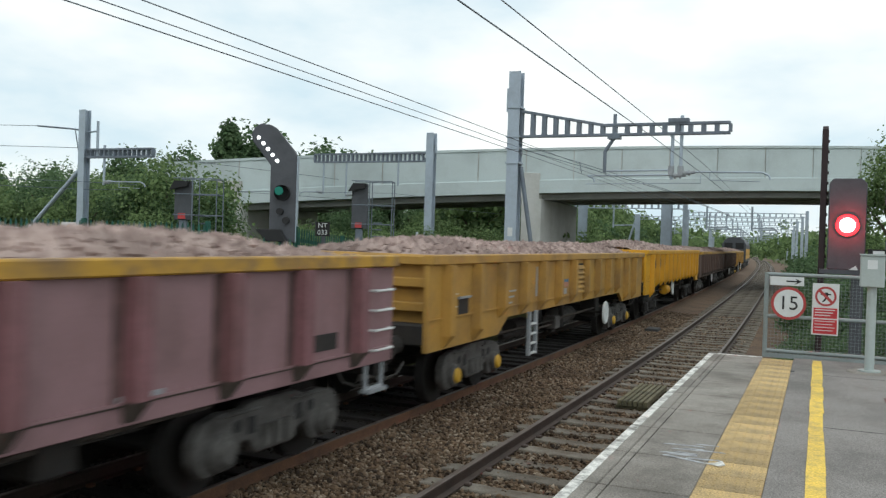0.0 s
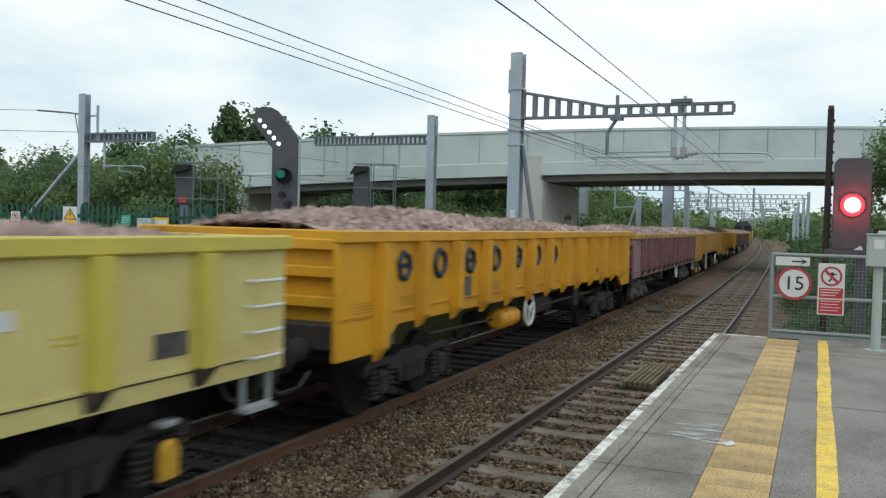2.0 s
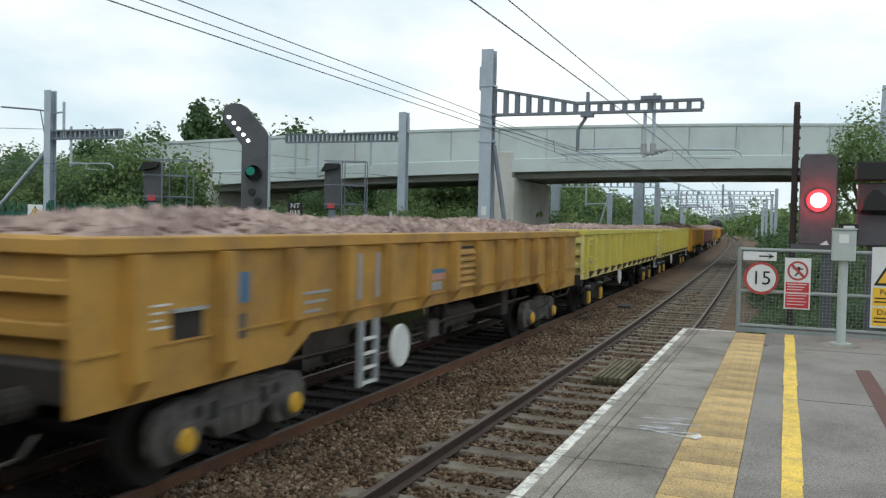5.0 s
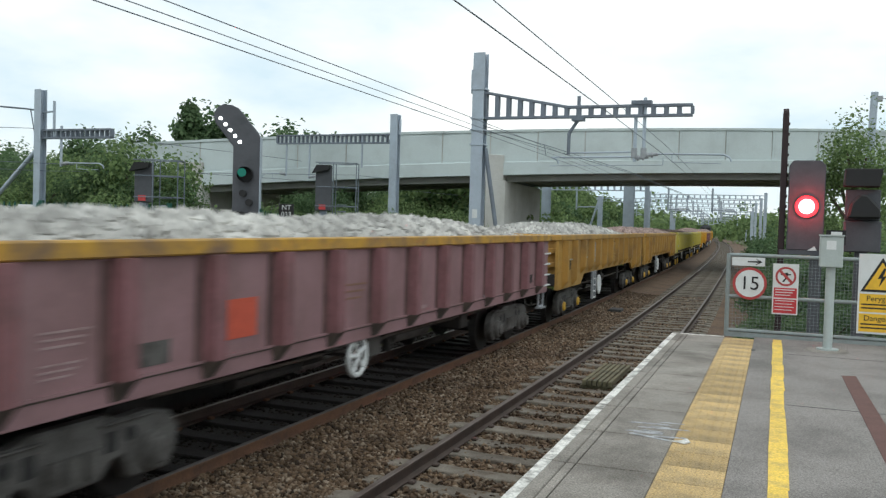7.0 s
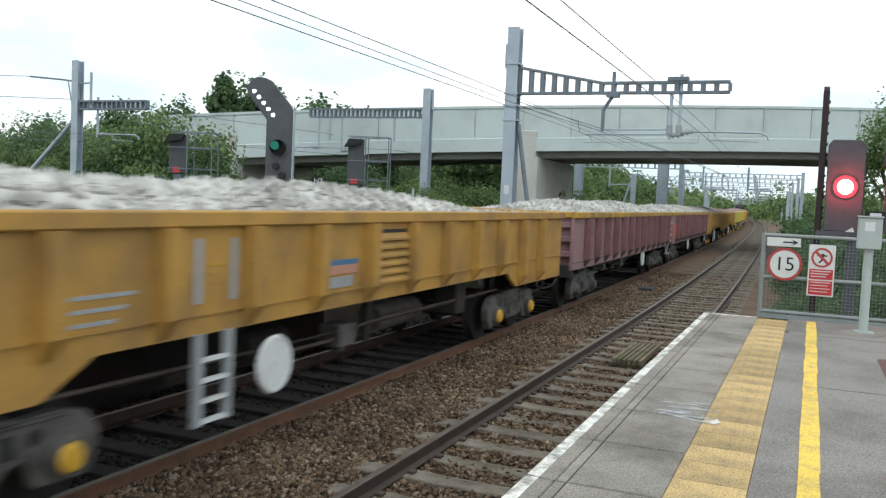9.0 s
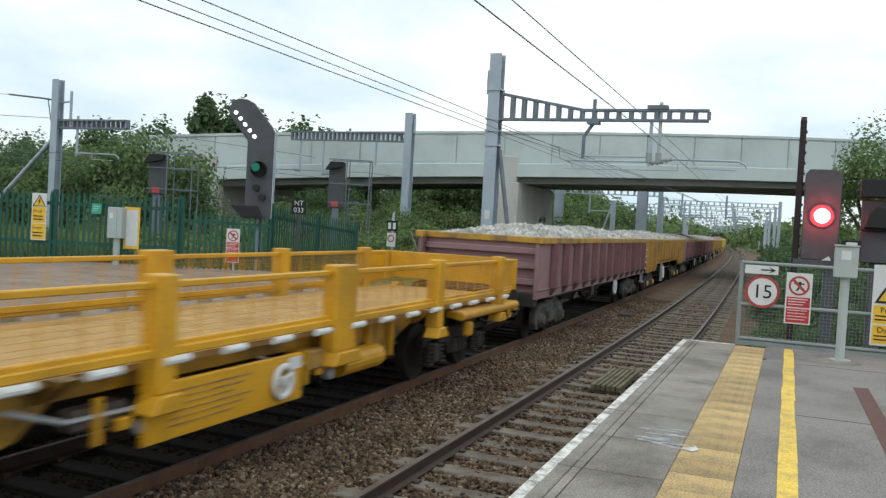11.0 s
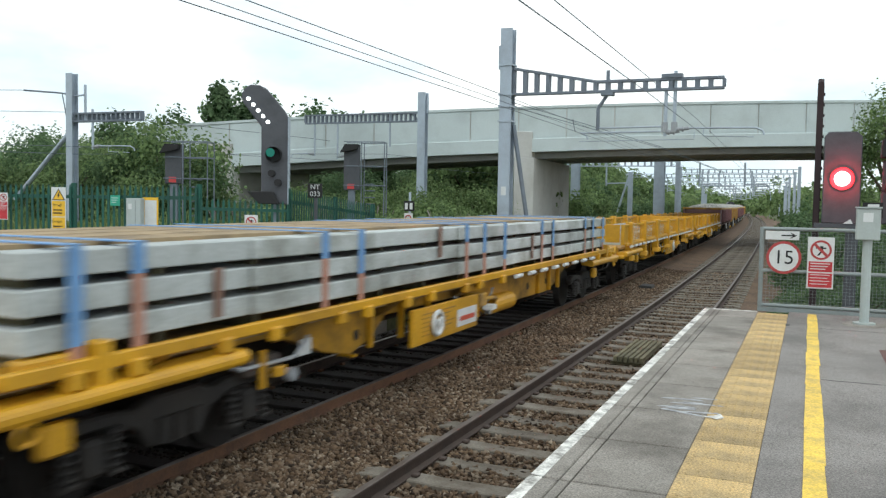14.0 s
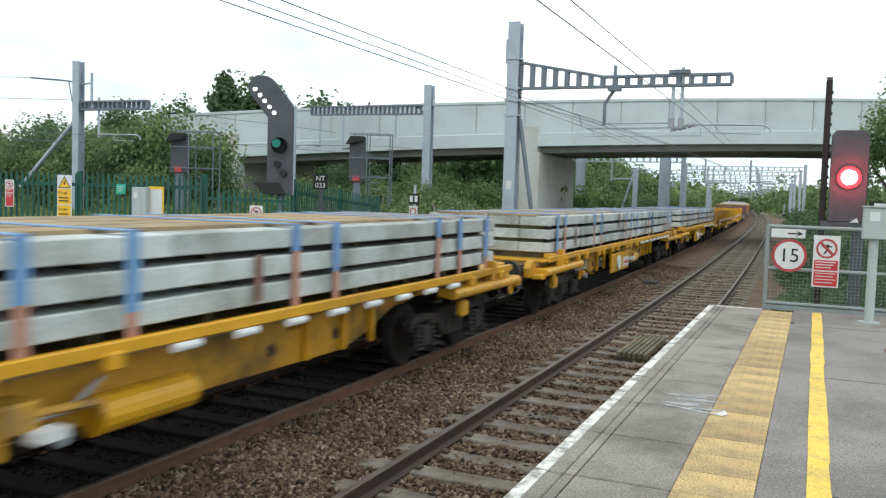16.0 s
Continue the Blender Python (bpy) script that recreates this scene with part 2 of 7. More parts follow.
M["earth"] = material("grassy_earth", (0.075, 0.10, 0.035), 0.95, 0, (0.10, 0.085, 0.05), 0.8, 0.3, 0.25, 8, 0.6)
M["leaf"] = island_material("shrub_leaves", (0.088, 0.142, 0.054), (0.245, 0.335, 0.14), 0.7, 0.5)
M["leafdark"] = island_material("dark_tree_leaves", (0.060, 0.112, 0.052), (0.165, 0.245, 0.118), 0.7, 0.5)
M["leafpale"] = island_material("pale_weeds", (0.11, 0.165, 0.05), (0.30, 0.34, 0.14), 0.8, 0.45)
M["buddleia"] = island_material("buddleia_flowers", (0.17, 0.17, 0.10), (0.40, 0.32, 0.36), 0.8, 0.2)
M["bark"] = material("bark", (0.09, 0.07, 0.05), 0.95, bump=0.5)
M["palisade"] = material("green_palisade_paint", (0.012, 0.085, 0.06), 0.55, 0.1, (0.008, 0.05, 0.04), 0.5, 0.12, 3, 40, 0.05, vary=0.25)
M["signal"] = material("signal_dark_grey", (0.072, 0.076, 0.088), 0.6, 0, (0.035, 0.04, 0.045), 0.5, 0.08, 3, 40, 0.05)
M["black"] = material("matt_black", (0.012, 0.012, 0.013), 0.7, grain=0.05, bump=0)
M["pole"] = material("maroon_black_pole", (0.028, 0.014, 0.016), 0.6, 0.2, grain=0.1)
M["white"] = material("white_enamel", (0.64, 0.66, 0.66), 0.5, grain=0.04, dirt=(0.5, 0.5, 0.47), scale=5)
M["signred"] = material("sign_red", (0.50, 0.03, 0.04), 0.5, grain=0.04)
M["signrim"] = material("faded_red_rim", (0.40, 0.05, 0.05), 0.55, grain=0.05)
M["signyellow"] = material("sign_yellow", (0.80, 0.48, 0.03), 0.5, grain=0.04)
M["signgreen"] = material("sign_green", (0.04, 0.36, 0.24), 0.5, grain=0.04)
M["cabinet"] = material("grey_cabinet_paint", (0.40, 0.45, 0.44), 0.5, 0, (0.33, 0.36, 0.34), 0.5, 0.05, 4, 40, 0.05)
M["fence"] = material("galvanised_fence", (0.27, 0.31, 0.31), 0.55, 0.25, (0.20, 0.21, 0.20), 0.5, 0.1, 3, 40, 0.05)
M["red_lamp"] = glow("red_signal_lamp", (1.0, 0.02, 0.03), 3.2)
M["red_core"] = glow("red_signal_core", (1.0, 0.62, 0.60), 6)
M["green_lamp"] = glow("green_signal_lamp", (0.0, 0.14, 0.10), 0.16)
M["white_lamp"] = glow("white_route_lamp", (1.0, 1.0, 0.97), 3)
M["far_red"] = glow("dim_red_lamp", (0.45, 0.05, 0.05), 0.12)

# wagon paints
M["maroon"] = material("faded_maroon_paint", (0.265, 0.155, 0.165), 0.6, 0, (0.175, 0.10, 0.10), 0.75, 0.06, 1.3, 30, 0.04)
M["maroonrib"] = material("maroon_rib_paint", (0.215, 0.098, 0.108), 0.6, 0, (0.13, 0.062, 0.062), 0.8, 0.1, 2.0, 30, 0.04)
M["amber"] = material("grimy_amber_paint", (0.42, 0.235, 0.045), 0.6, 0, (0.22, 0.13, 0.045), 0.8, 0.07, 1.3, 30, 0.04)
M["orange"] = material("bright_orange_yellow_paint", (0.63, 0.32, 0.012), 0.5, 0, (0.40, 0.205, 0.025), 0.55, 0.05, 1.3, 30, 0.04)
M["lemon"] = material("pale_lemon_paint", (0.60, 0.525, 0.205), 0.6, 0, (0.47, 0.37, 0.15), 0.6, 0.06, 1.1, 30, 0.04)
M["lemonrib"] = material("lemon_rib_paint", (0.55, 0.475, 0.085), 0.55, 0, (0.44, 0.36, 0.085), 0.5, 0.06, 1.1, 30, 0.04)
M["brown"] = material("dark_brown_wagon_paint", (0.10, 0.06, 0.045), 0.7, 0, (0.06, 0.04, 0.035), 0.6, 0.08, 1.3, 30, 0.04)
M["flat"] = material("flat_wagon_yellow", (0.62, 0.325, 0.012), 0.45, 0, (0.27, 0.14, 0.02), 0.6, 0.12, 1.0, 30, 0.04)
# Frame yellow with grime; the shade below the side rail is mixed in
M["flatsill"] = material("grimy_shaded_frame_yellow", (0.47, 0.245, 0.012), 0.55, 0, (0.085, 0.05, 0.014), 0.95, 0.18, 1.5, 26, 0.08)
# Dark colour for painted shade at sills and rib feet, and for grimy gear
M["shadegrime"] = material("dark_shade_grime", (0.05, 0.04, 0.034), 0.85, 0, (0.10, 0.075, 0.06), 0.8, 0.15, 3, 30, 0.05)
M["topboard"] = material("tan_top_board", (0.36, 0.265, 0.15), 0.85, 0, (0.17, 0.125, 0.075), 0.85, 0.2, 2.2, 30, 0.2, vary=0.15)
M["coping"] = material("worn_yellow_coping", (0.48, 0.27, 0.03), 0.6, 0, (0.16, 0.10, 0.06), 0.95, 0.1, 2.4, 30, 0.05)
M["under"] = material("grimy_underframe", (0.022, 0.020, 0.019), 0.8, 0.1, (0.042, 0.035, 0.029), 0.6, 0.15, 3, 40, 0.1)
M["bogie"] = material("dusty_bogie_casting", (0.105, 0.10, 0.094), 0.85, 0.0, (0.035, 0.031, 0.028), 0.85, 0.2, 4, 40, 0.15)
M["wheelsteel"] = material("wheel_steel", (0.022, 0.02, 0.019), 0.7, 0.2, grain=0.1)
# Colour of the strips that paint the shade at the rear of each rib
M["ribshade"] = material("rib_shade", (0.075, 0.045, 0.042), 0.85, 0, (0.15, 0.085, 0.08), 0.9, 0.15, 3, 30, 0.05)
M["capyellow"] = material("axlebox_cap_yellow", (0.60, 0.35, 0.03), 0.55, grain=0.06)
M["load_pink"] = island_material("pinkish_crushed_stone", (0.21, 0.15, 0.135), (0.44, 0.345, 0.31))
M["load_grey"] = island_material("pale_grey_crushed_stone", (0.27, 0.265, 0.25), (0.58, 0.57, 0.54))
M["beam"] = material("cast_concrete_beam", (0.50, 0.535, 0.53), 0.85, 0, (0.24, 0.25, 0.225), 0.9, 0.18, 1.3, 30, 0.15, vary=0.16)
M["strap"] = material("blue_ratchet_strap", (0.16, 0.32, 0.58), 0.6, grain=0.06)
M["strap2"] = material("faded_orange_strap", (0.46, 0.235, 0.17), 0.7, grain=0.06)
M["rust"] = material("rust_streak", (0.22, 0.125, 0.09), 0.8)
M["fadedpaint"] = material("faded_lettering_paint", (0.34, 0.25, 0.25), 0.7, 0, (0.22, 0.14, 0.14), 0.8, 0.1, 9, 40, 0)
M["deckply"] = material("amber_deck_boards", (0.50, 0.32, 0.12), 0.75, 0, (0.33, 0.20, 0.08), 0.7, 0.12, 1.6, 30, 0.1)
M["timber"] = material("pale_packing_timber", (0.30, 0.21, 0.11), 0.8, 0, (0.25, 0.17, 0.09), 0.6, 0.15, 3, 30, 0.15, vary=0.2)
M["mesh"] = material("amber_mesh_wire", (0.58, 0.29, 0.02), 0.55, grain=0.06)
M["ink"] = material("dark_lettering_paint", (0.018, 0.03, 0.05), 0.6, grain=0.04, bump=0)
M["orangepatch"] = material("orange_red_patch", (0.52, 0.085, 0.045), 0.6)
M["bluepatch"] = material("blue_patch", (0.06, 0.16, 0.28), 0.6)
M["oldtimber"] = material("grey_weathered_timber", (0.15, 0.135, 0.08), 0.9, 0, (0.05, 0.05, 0.03), 0.7, 0.15, 3, 30, 0.2, vary=0.2)
# Near-black so that the wall's colour holds the shade behind the train
M["shadewall"] = material("shade_black_wall", (0.03, 0.028, 0.026), 0.95, 0, (0.015, 0.014, 0.013), 0.7, 0.2, 2, 40, 0.3)


# ---- the line of the railway ----
NEAR, FAR = -2.83, -6.25          # centre lines of the two tracks beside the platform
PLAT = 0.915                      # platform above the rails


def drift(y):
    """How far the tracks have swung to the left at y."""
    d = y - 20
    u = 0.5 * (d + math.sqrt(d * d + 64))
    return 0.022 * u + 1.4e-4 * u * u - 0.02


def lane(x, y):
    return x - drift(y)


def lane_pose(x, y, z=0.0):
    slope = -(drift(y + 0.5) - drift(y - 0.5))
    return pose(lane(x, y), y, z, 0, 0, math.degrees(math.atan2(-slope, 1)))


def ys_along(a, b):
    """Stations along the track, closer together near the platform."""
    out, y = [], a
    while y < b:
        out.append(y)
        y += 3.0 if y < 80 else (6.0 if y < 200 else 20.0)
    return out + [b]


def sweep(g, profile, x, a, b):
    """Draw a cross-section of (offset, height) along a lane."""
    st = ys_along(a, b)
    n = len(profile)
    vs, fs = [], []
    for y in st:
        m = lane_pose(x, y)
        vs += [m @ Vector((px, 0, pz)) for px, pz in profile]
    for k in range(len(st) - 1):
        for i in range(n):
            j = (i + 1) % n
            fs.append((k * n + i, k * n + j, (k + 1) * n + j, (k + 1) * n + i))
    fs += [tuple(range(n)), tuple((len(st) - 1) * n + i for i in range(n))[::-1]]
    return g.add(vs, fs)


def build_track(name, x, sleeper_mat, rail_mat, label):
    tr = thing(name, None, None, label, "railway track", kind="structure")
    foot = [(-0.07, -0.155), (0.07, -0.155), (0.07, -0.14), (0.012, -0.125), (0.012, -0.045), (0.036, -0.035), (0.036, -0.006), (-0.036, -0.006), (-0.036, -0.035), (-0.012, -0.045), (-0.012, -0.125), (-0.07, -0.14)]
    head = [(-0.032, -0.006), (0.032, -0.006), (0.026, 0.0), (-0.026, 0.0)]
    for s in (-0.752, 0.752):
        # The freight track's far rail is darker to put in the train's shade
        r = part("rail", sweep(Geo(), [(s + a, b) for a, b in foot], x, -60, 420), rail_mat if s > 0 else M["darkrail"], tr)
        part("rail_head", sweep(Geo(), [(s + a, b) for a, b in head], x, -60, 420), M["railhead"], r)
    sl = Geo().prism([(-1.25, -0.36), (1.25, -0.36), (1.25, -0.175), (1.1, -0.155), (0.55, -0.155), (0.35, -0.165), (-0.35, -0.165), (-0.55, -0.155), (-1.1, -0.155), (-1.25, -0.175)], -0.13, 0.13, "y").mesh("sleeper", sleeper_mat, 0.012)
    clip = Geo()
    for s in (-0.752, 0.752):
        for e in (-0.11, 0.11):
            clip.box(s + e - 0.035, s + e + 0.035, -0.045, 0.045, -0.155, -0.12)
    clip_me = clip.mesh("rail_clip", rail_mat, 0.01)
    y, k = 1.5, 0
    while y < 62:
        o = part("sleeper", sl, None, tr, m=lane_pose(x, y, 0.012 * math.sin(k * 2.3)))
        if y < 26:
            part("rail_clips", clip_me, None, o)
        y += 0.66
        k += 1
    far = Geo()
    while y < 300:
        m = lane_pose(x, y)
        far.add([m @ Vector(p) for p in ((-1.25, -0.13, -0.16), (1.25, -0.13, -0.16), (1.25, 0.13, -0.16), (-1.25, 0.13, -0.16), (-1.25, -0.13, -0.26), (1.25, -0.13, -0.26), (1.25, 0.13, -0.26), (-1.25, 0.13, -0.26))],
                [(0, 1, 2, 3), (4, 7, 6, 5), (0, 4, 5, 1), (1, 5, 6, 2), (2, 6, 7, 3), (3, 7, 4, 0)])
        y += 0.66
    o = part("distant_sleepers", far, sleeper_mat, tr)
    o["kind"] = "stuff"
    return tr


build_track("railway_track_platform", NEAR, M["sleeper"], M["darkrail"], "curving railway track on weathered concrete sleepers beside the platform")
build_track("railway_track_freight", FAR, M["oldsleeper"], M["rail"], "rusty railway track on oily sleepers with painted train shade")


def build_bed():
    g = sweep(Geo(), [(-4.6, -0.75), (6.2, -0.75), (3.2, -0.235), (1.4, -0.20), (-0.6, -0.20), (-1.6, -0.215), (-2.1, -0.15), (-2.6, -0.13), (-2.9, -0.36)], NEAR, -60, 420)
    thing("ballast_bed", g, M["bed"], "brown ballast bed under and between the tracks", "ballast", kind="structure")
    # Near-black bed: oil plus the painted shade of the wagons above
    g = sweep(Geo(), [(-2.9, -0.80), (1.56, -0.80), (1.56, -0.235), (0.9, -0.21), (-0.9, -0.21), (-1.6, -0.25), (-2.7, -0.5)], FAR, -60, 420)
    thing("freight_ballast_bed", g, M["beddark"], "oily ballast bed with train shade painted in under the freight track", "ballast", kind="structure")


build_bed()


def stones(name, n, area, z0, size, mat, label, seed, skip=None):
    """Loose angular stones in one mesh, strewn over a stretch of the plan."""
    rng = np.random.default_rng(seed)
    x0, x1, y0, y1 = area
    u = rng.random(n)
    y = y0 + (y1 - y0) * u ** 1.7
    x = x0 + (x1 - x0) * rng.random(n)
    dr = np.array([drift(v) for v in y])
    keep = np.ones(n, bool)
    if skip is not None:
        keep = ~skip(x, y, rng)
    x, y, dr = x[keep], y[keep], dr[keep]
    n = len(x)
    base = np.array([(1, 0, 0), (-1, 0, 0), (0, 1, 0), (0, -1, 0), (0, 0, 1), (0, 0, -1)], float)
    faces = np.array([(0, 2, 4), (2, 1, 4), (1, 3, 4), (3, 0, 4), (2, 0, 5), (1, 2, 5), (3, 1, 5), (0, 3, 5)])
    sc = size * (0.55 + 0.75 * rng.random((n, 1, 1))) * (0.6 + 0.6 * rng.random((n, 6, 1)))
    v = base[None] * sc * np.array([1.0, 0.8, 0.62])
    v = v + rng.normal(0, size * 0.16, v.shape)
    a, t = rng.random(n) * 6.283, rng.normal(0, 0.6, n)
    ca, sa, ct, st = np.cos(a), np.sin(a), np.cos(t), np.sin(t)
    X, Y, Z = v[..., 0], v[..., 1], v[..., 2]
    Y, Z = Y * ct[:, None] - Z * st[:, None], Y * st[:, None] + Z * ct[:, None]
    X, Y = X * ca[:, None] - Y * sa[:, None], X * sa[:, None] + Y * ca[:, None]
    zz = z0(x, y) if callable(z0) else z0
    v = np.stack([X + (x - dr)[:, None], Y + y[:, None], Z + (zz + rng.random(n) * size * 0.5)[:, None]], -1).reshape(-1, 3)
    f = (faces[None] + (np.arange(n) * 6)[:, None, None]).reshape(-1, 3)
    me = bpy.data.meshes.new(name)
    me.vertices.add(len(v))
    me.vertices.foreach_set("co", v.ravel())
    me.loops.add(len(f) * 3)
    me.loops.foreach_set("vertex_index", f.ravel())
    me.polygons.add(len(f))
    me.polygons.foreach_set("loop_start", np.arange(len(f)) * 3)
    me.update(calc_edges=True)
    me.validate()
    me.materials.append(mat)
    return tagged(new(name, me), label, "ballast", "", "stuff")


def on_sleeper(c, keep_some):
    def f(x, y, rng):
        near = np.abs(((y - 1.5 + 0.33) % 0.66) - 0.33) < 0.12
        return near & (np.abs(x - c) < 1.2) & (rng.random(len(x)) > keep_some)
    return f


stones("ballast_between_tracks", 34000, (-5.35, -4.0, 3.2, 36), lambda x, y: -0.19 + 0.085 * np.clip((-4.75 - x) / 0.5, 0, 1), 0.042, M["stone"], "rusty brown broken stone between the two tracks", 3)
stones("ballast_platform_track", 24000, (-4.2, -1.75, 5.0, 36), lambda x, y: -0.195 + 0 * x, 0.042, M["stone"], "rusty brown broken stone between concrete sleepers", 4, on_sleeper(NEAR, 0.22))
stones("ballast_freight_track", 12000, (-7.9, -5.35, 3.2, 30), lambda x, y: -0.22 + 0 * x, 0.036, M["stonedark"], "oily broken stone under the train with its shade painted in", 5, on_sleeper(FAR, 0.05))


# ---- platform ----
def build_platform():
    pl = thing("platform", None, None, "grey concrete and asphalt station platform with buff tactile paving", "platform", kind="structure")
    part("platform_wall", Geo().box(-1.47, 9.0, -40, 13.7, -0.6, PLAT - 0.14), M["concrete2"], pl, "grimy concrete platform wall")
    part("asphalt", Geo().box(-0.354, 9.0, -40, 13.98, PLAT - 0.14, PLAT), M["asphalt"], pl, "patched grey asphalt surface")
    part("bedding", Geo().box(-1.50, -0.354, -40, 13.74, PLAT - 0.14, PLAT - 0.02), M["joint"], pl)
    joints = [-8.2, -6.2, -4.2, -2.2, -0.2, 0.9, 1.9, 2.87, 3.83, 4.79, 5.75, 6.75, 7.77, 8.78, 9.78, 10.84, 11.9, 12.85, 13.75]
    for a, b in zip(joints, joints[1:]):
        s = part("edge_slab", Geo().box(-1.305, -0.778, a + 0.011, b - 0.011, PLAT - 0.06, PLAT), M["slab"], pl, bevel=0.005)
        part("joint_strip", Geo().box(-1.372, -1.313, a + 0.011, b - 0.011, PLAT - 0.06, PLAT), M["slab"], s, bevel=0.004)
        c = part("coping_slab", Geo().box(-1.55, -1.38, a + 0.011, b - 0.011, PLAT - 0.09, PLAT), M["slab"], pl, bevel=0.008)
        part("white_line", Geo().box(-1.546, -1.470, a + 0.008, b - 0.008, PLAT, PLAT + 0.004), M["whiteline"], c)
    part("white_end_line", Geo().box(-1.53, -0.79, 13.66, 13.74, PLAT, PLAT + 0.005), M["whiteline"], pl)
    dome = Geo()
    dome.box(-0.198, 0.198, -0.195, 0.195, -0.06, 0)
    for i in range(6):
        for j in range(6):
            cx, cy = -0.165 + 0.066 * i, -0.165 + 0.066 * j
            dome.add([(cx - 0.012, cy - 0.02, 0), (cx + 0.012, cy - 0.02, 0), (cx + 0.012, cy + 0.02, 0), (cx - 0.012, cy + 0.02, 0), (cx - 0.007, cy - 0.012, 0.005), (cx + 0.007, cy - 0.012, 0.005), (cx + 0.007, cy + 0.012, 0.005), (cx - 0.007, cy + 0.012, 0.005)],
                     [(4, 5, 6, 7), (0, 1, 5, 4), (1, 2, 6, 5), (2, 3, 7, 6), (3, 0, 4, 7)])
    me = dome.mesh("tactile_slab", M["tactile"])
    y = -3.0
    while y < 13.7:
        part("tactile_slab", me, None, pl, m=pose(-0.566, y, PLAT, 0, 0, 0) @ Matrix.Diagonal((1.05, 1, 1, 1)))
        y += 0.4
    rng = random.Random(4)
    y = -3.0
    while y < 13.7:
        n = min(rng.choice((0.55, 0.8, 1.0, 1.2)), 13.72 - y)
        pts = [(-0.098 + rng.uniform(-0.006, 0.006), y), (0.026 + rng.uniform(-0.008, 0.008), y), (0.026 + rng.uniform(-0.008, 0.008), y + n - 0.004), (-0.098 + rng.uniform(-0.006, 0.006), y + n - 0.004)]
        part("yellow_line", Geo().prism(pts, PLAT, PLAT + 0.006, "z"), M["yellowline"], pl)
        y += n
    # scuffed paint, a red-brown patch and a few joints across the asphalt
    for k in range(9):
        x0, y0 = -1.02 + rng.uniform(0, 0.22), 6.75 + rng.uniform(0, 0.55)
        a = rng.uniform(-0.3, 0.3)
        w, l = rng.uniform(0.06, 0.17), rng.uniform(0.012, 0.035)
        part("paint_scuff", Geo().prism([(x0 - w, y0 - l + a * 0.1), (x0 + w, y0 - l * 0.4), (x0 + w * 0.8, y0 + l), (x0 - w * 0.7, y0 + l * 0.6 + a * 0.1)], PLAT, PLAT + 0.0015 + 0.0003 * k, "z"), M["scuff"], pl)
    part("paint_mark", Geo().prism([(-0.80, 6.66), (-0.68, 6.62), (-0.645, 6.68), (-0.68, 6.80), (-0.72, 6.72)], PLAT + 0.0052, PLAT + 0.0075, "z"), M["whiteline"], pl, "splash of white paint")
    part("paint_streak", Geo().prism([(-1.12, 6.78), (-0.80, 6.66), (-0.80, 6.70), (-1.1, 6.82)], PLAT + 0.001, PLAT + 0.0032, "z"), M["scuff"], pl)
    part("patch", Geo().prism([(0.64, 10.7), (0.79, 10.75), (0.84, 5.0), (0.68, 5.0)], PLAT, PLAT + 0.004, "z"), M["redpatch"], pl, "worn red-brown surface strip")
    for x0, x1, y0 in ((0.03, 6, 12.2), (0.03, 6, 8.6), (0.03, 6, 5.1)):
        part("surface_joint", Geo().box(x0, x1, y0, y0 + 0.012, PLAT, PLAT + 0.002), M["joint"], pl)
    part("drain_cover", Geo().box(-0.36, -0.31, 12.3, 12.42, PLAT, PLAT + 0.004), M["joint"], pl)
    part("footing", Geo().tube((0.60, 12.85, PLAT), (0.60, 12.85, PLAT + 0.02), 0.28, 0.26, n=20), M["slab"], pl)


build_platform()

def opposite_platform():
    op = thing("opposite_platform", None, None, "tarmac end of the opposite platform beyond the train", "platform", kind="structure")
    part("tarmac", Geo().prism([(-40, -40), (-7.9, -40), (-7.9, 13.0), (-8.6, 17.0), (-13.4, 22.2), (-16.2, 20.2), (-21.0, 17.9), (-40, 13)], -0.6, 0.80, "z"), M["asphalt"], op)
    # The dark seen beneath the wagons is painted onto this face
    part("platform_face", Geo().box(-7.9, -7.82, -40, 13.0, -0.6, 0.62), M["shadewall"], op, "platform face painted near-black for the shade behind the train")
    part("ramp", Geo().prism([(15.0, -0.6), (15.0, 0.8), (22.0, 0.78), (29, 0.0), (29, -0.6)], -13.6, -8.62, "x"), M["earth"], op, "weedy platform ramp")
opposite_platform()


# ---- ground ----
def ridge(x, y):
    """The height of the bank that carries the road to the bridge, and of the rough ground."""
    base = -0.62
    if x < -9.5:
        base += min(1.0, (-9.5 - x) / 6) * 0.9
    if x > 2.5:
        base += min(1.0, (x - 2.5) / 6) * 1.2
    yl = 48.9 + 0.436 * (x + 16.5) + 5.7
    d = abs(y - yl)
    if x < -32.5:
        top = 4.8 - 0.03 * (-32.5 - x)
        base = max(base, top - max(0, d - 5.0) * 0.62)
        if x > -36.5:
            base = min(base, -0.2 + (-32.5 - x) * 1.4)
    if x > 8:
        base = max(base, min(6.4, (x - 8) * 0.8) - max(0, d - 4.5) * 0.5)
    return base + 0.12 * math.sin(x * 0.9 + y * 0.4) + 0.1 * math.sin(y * 0.73 - x * 0.31)


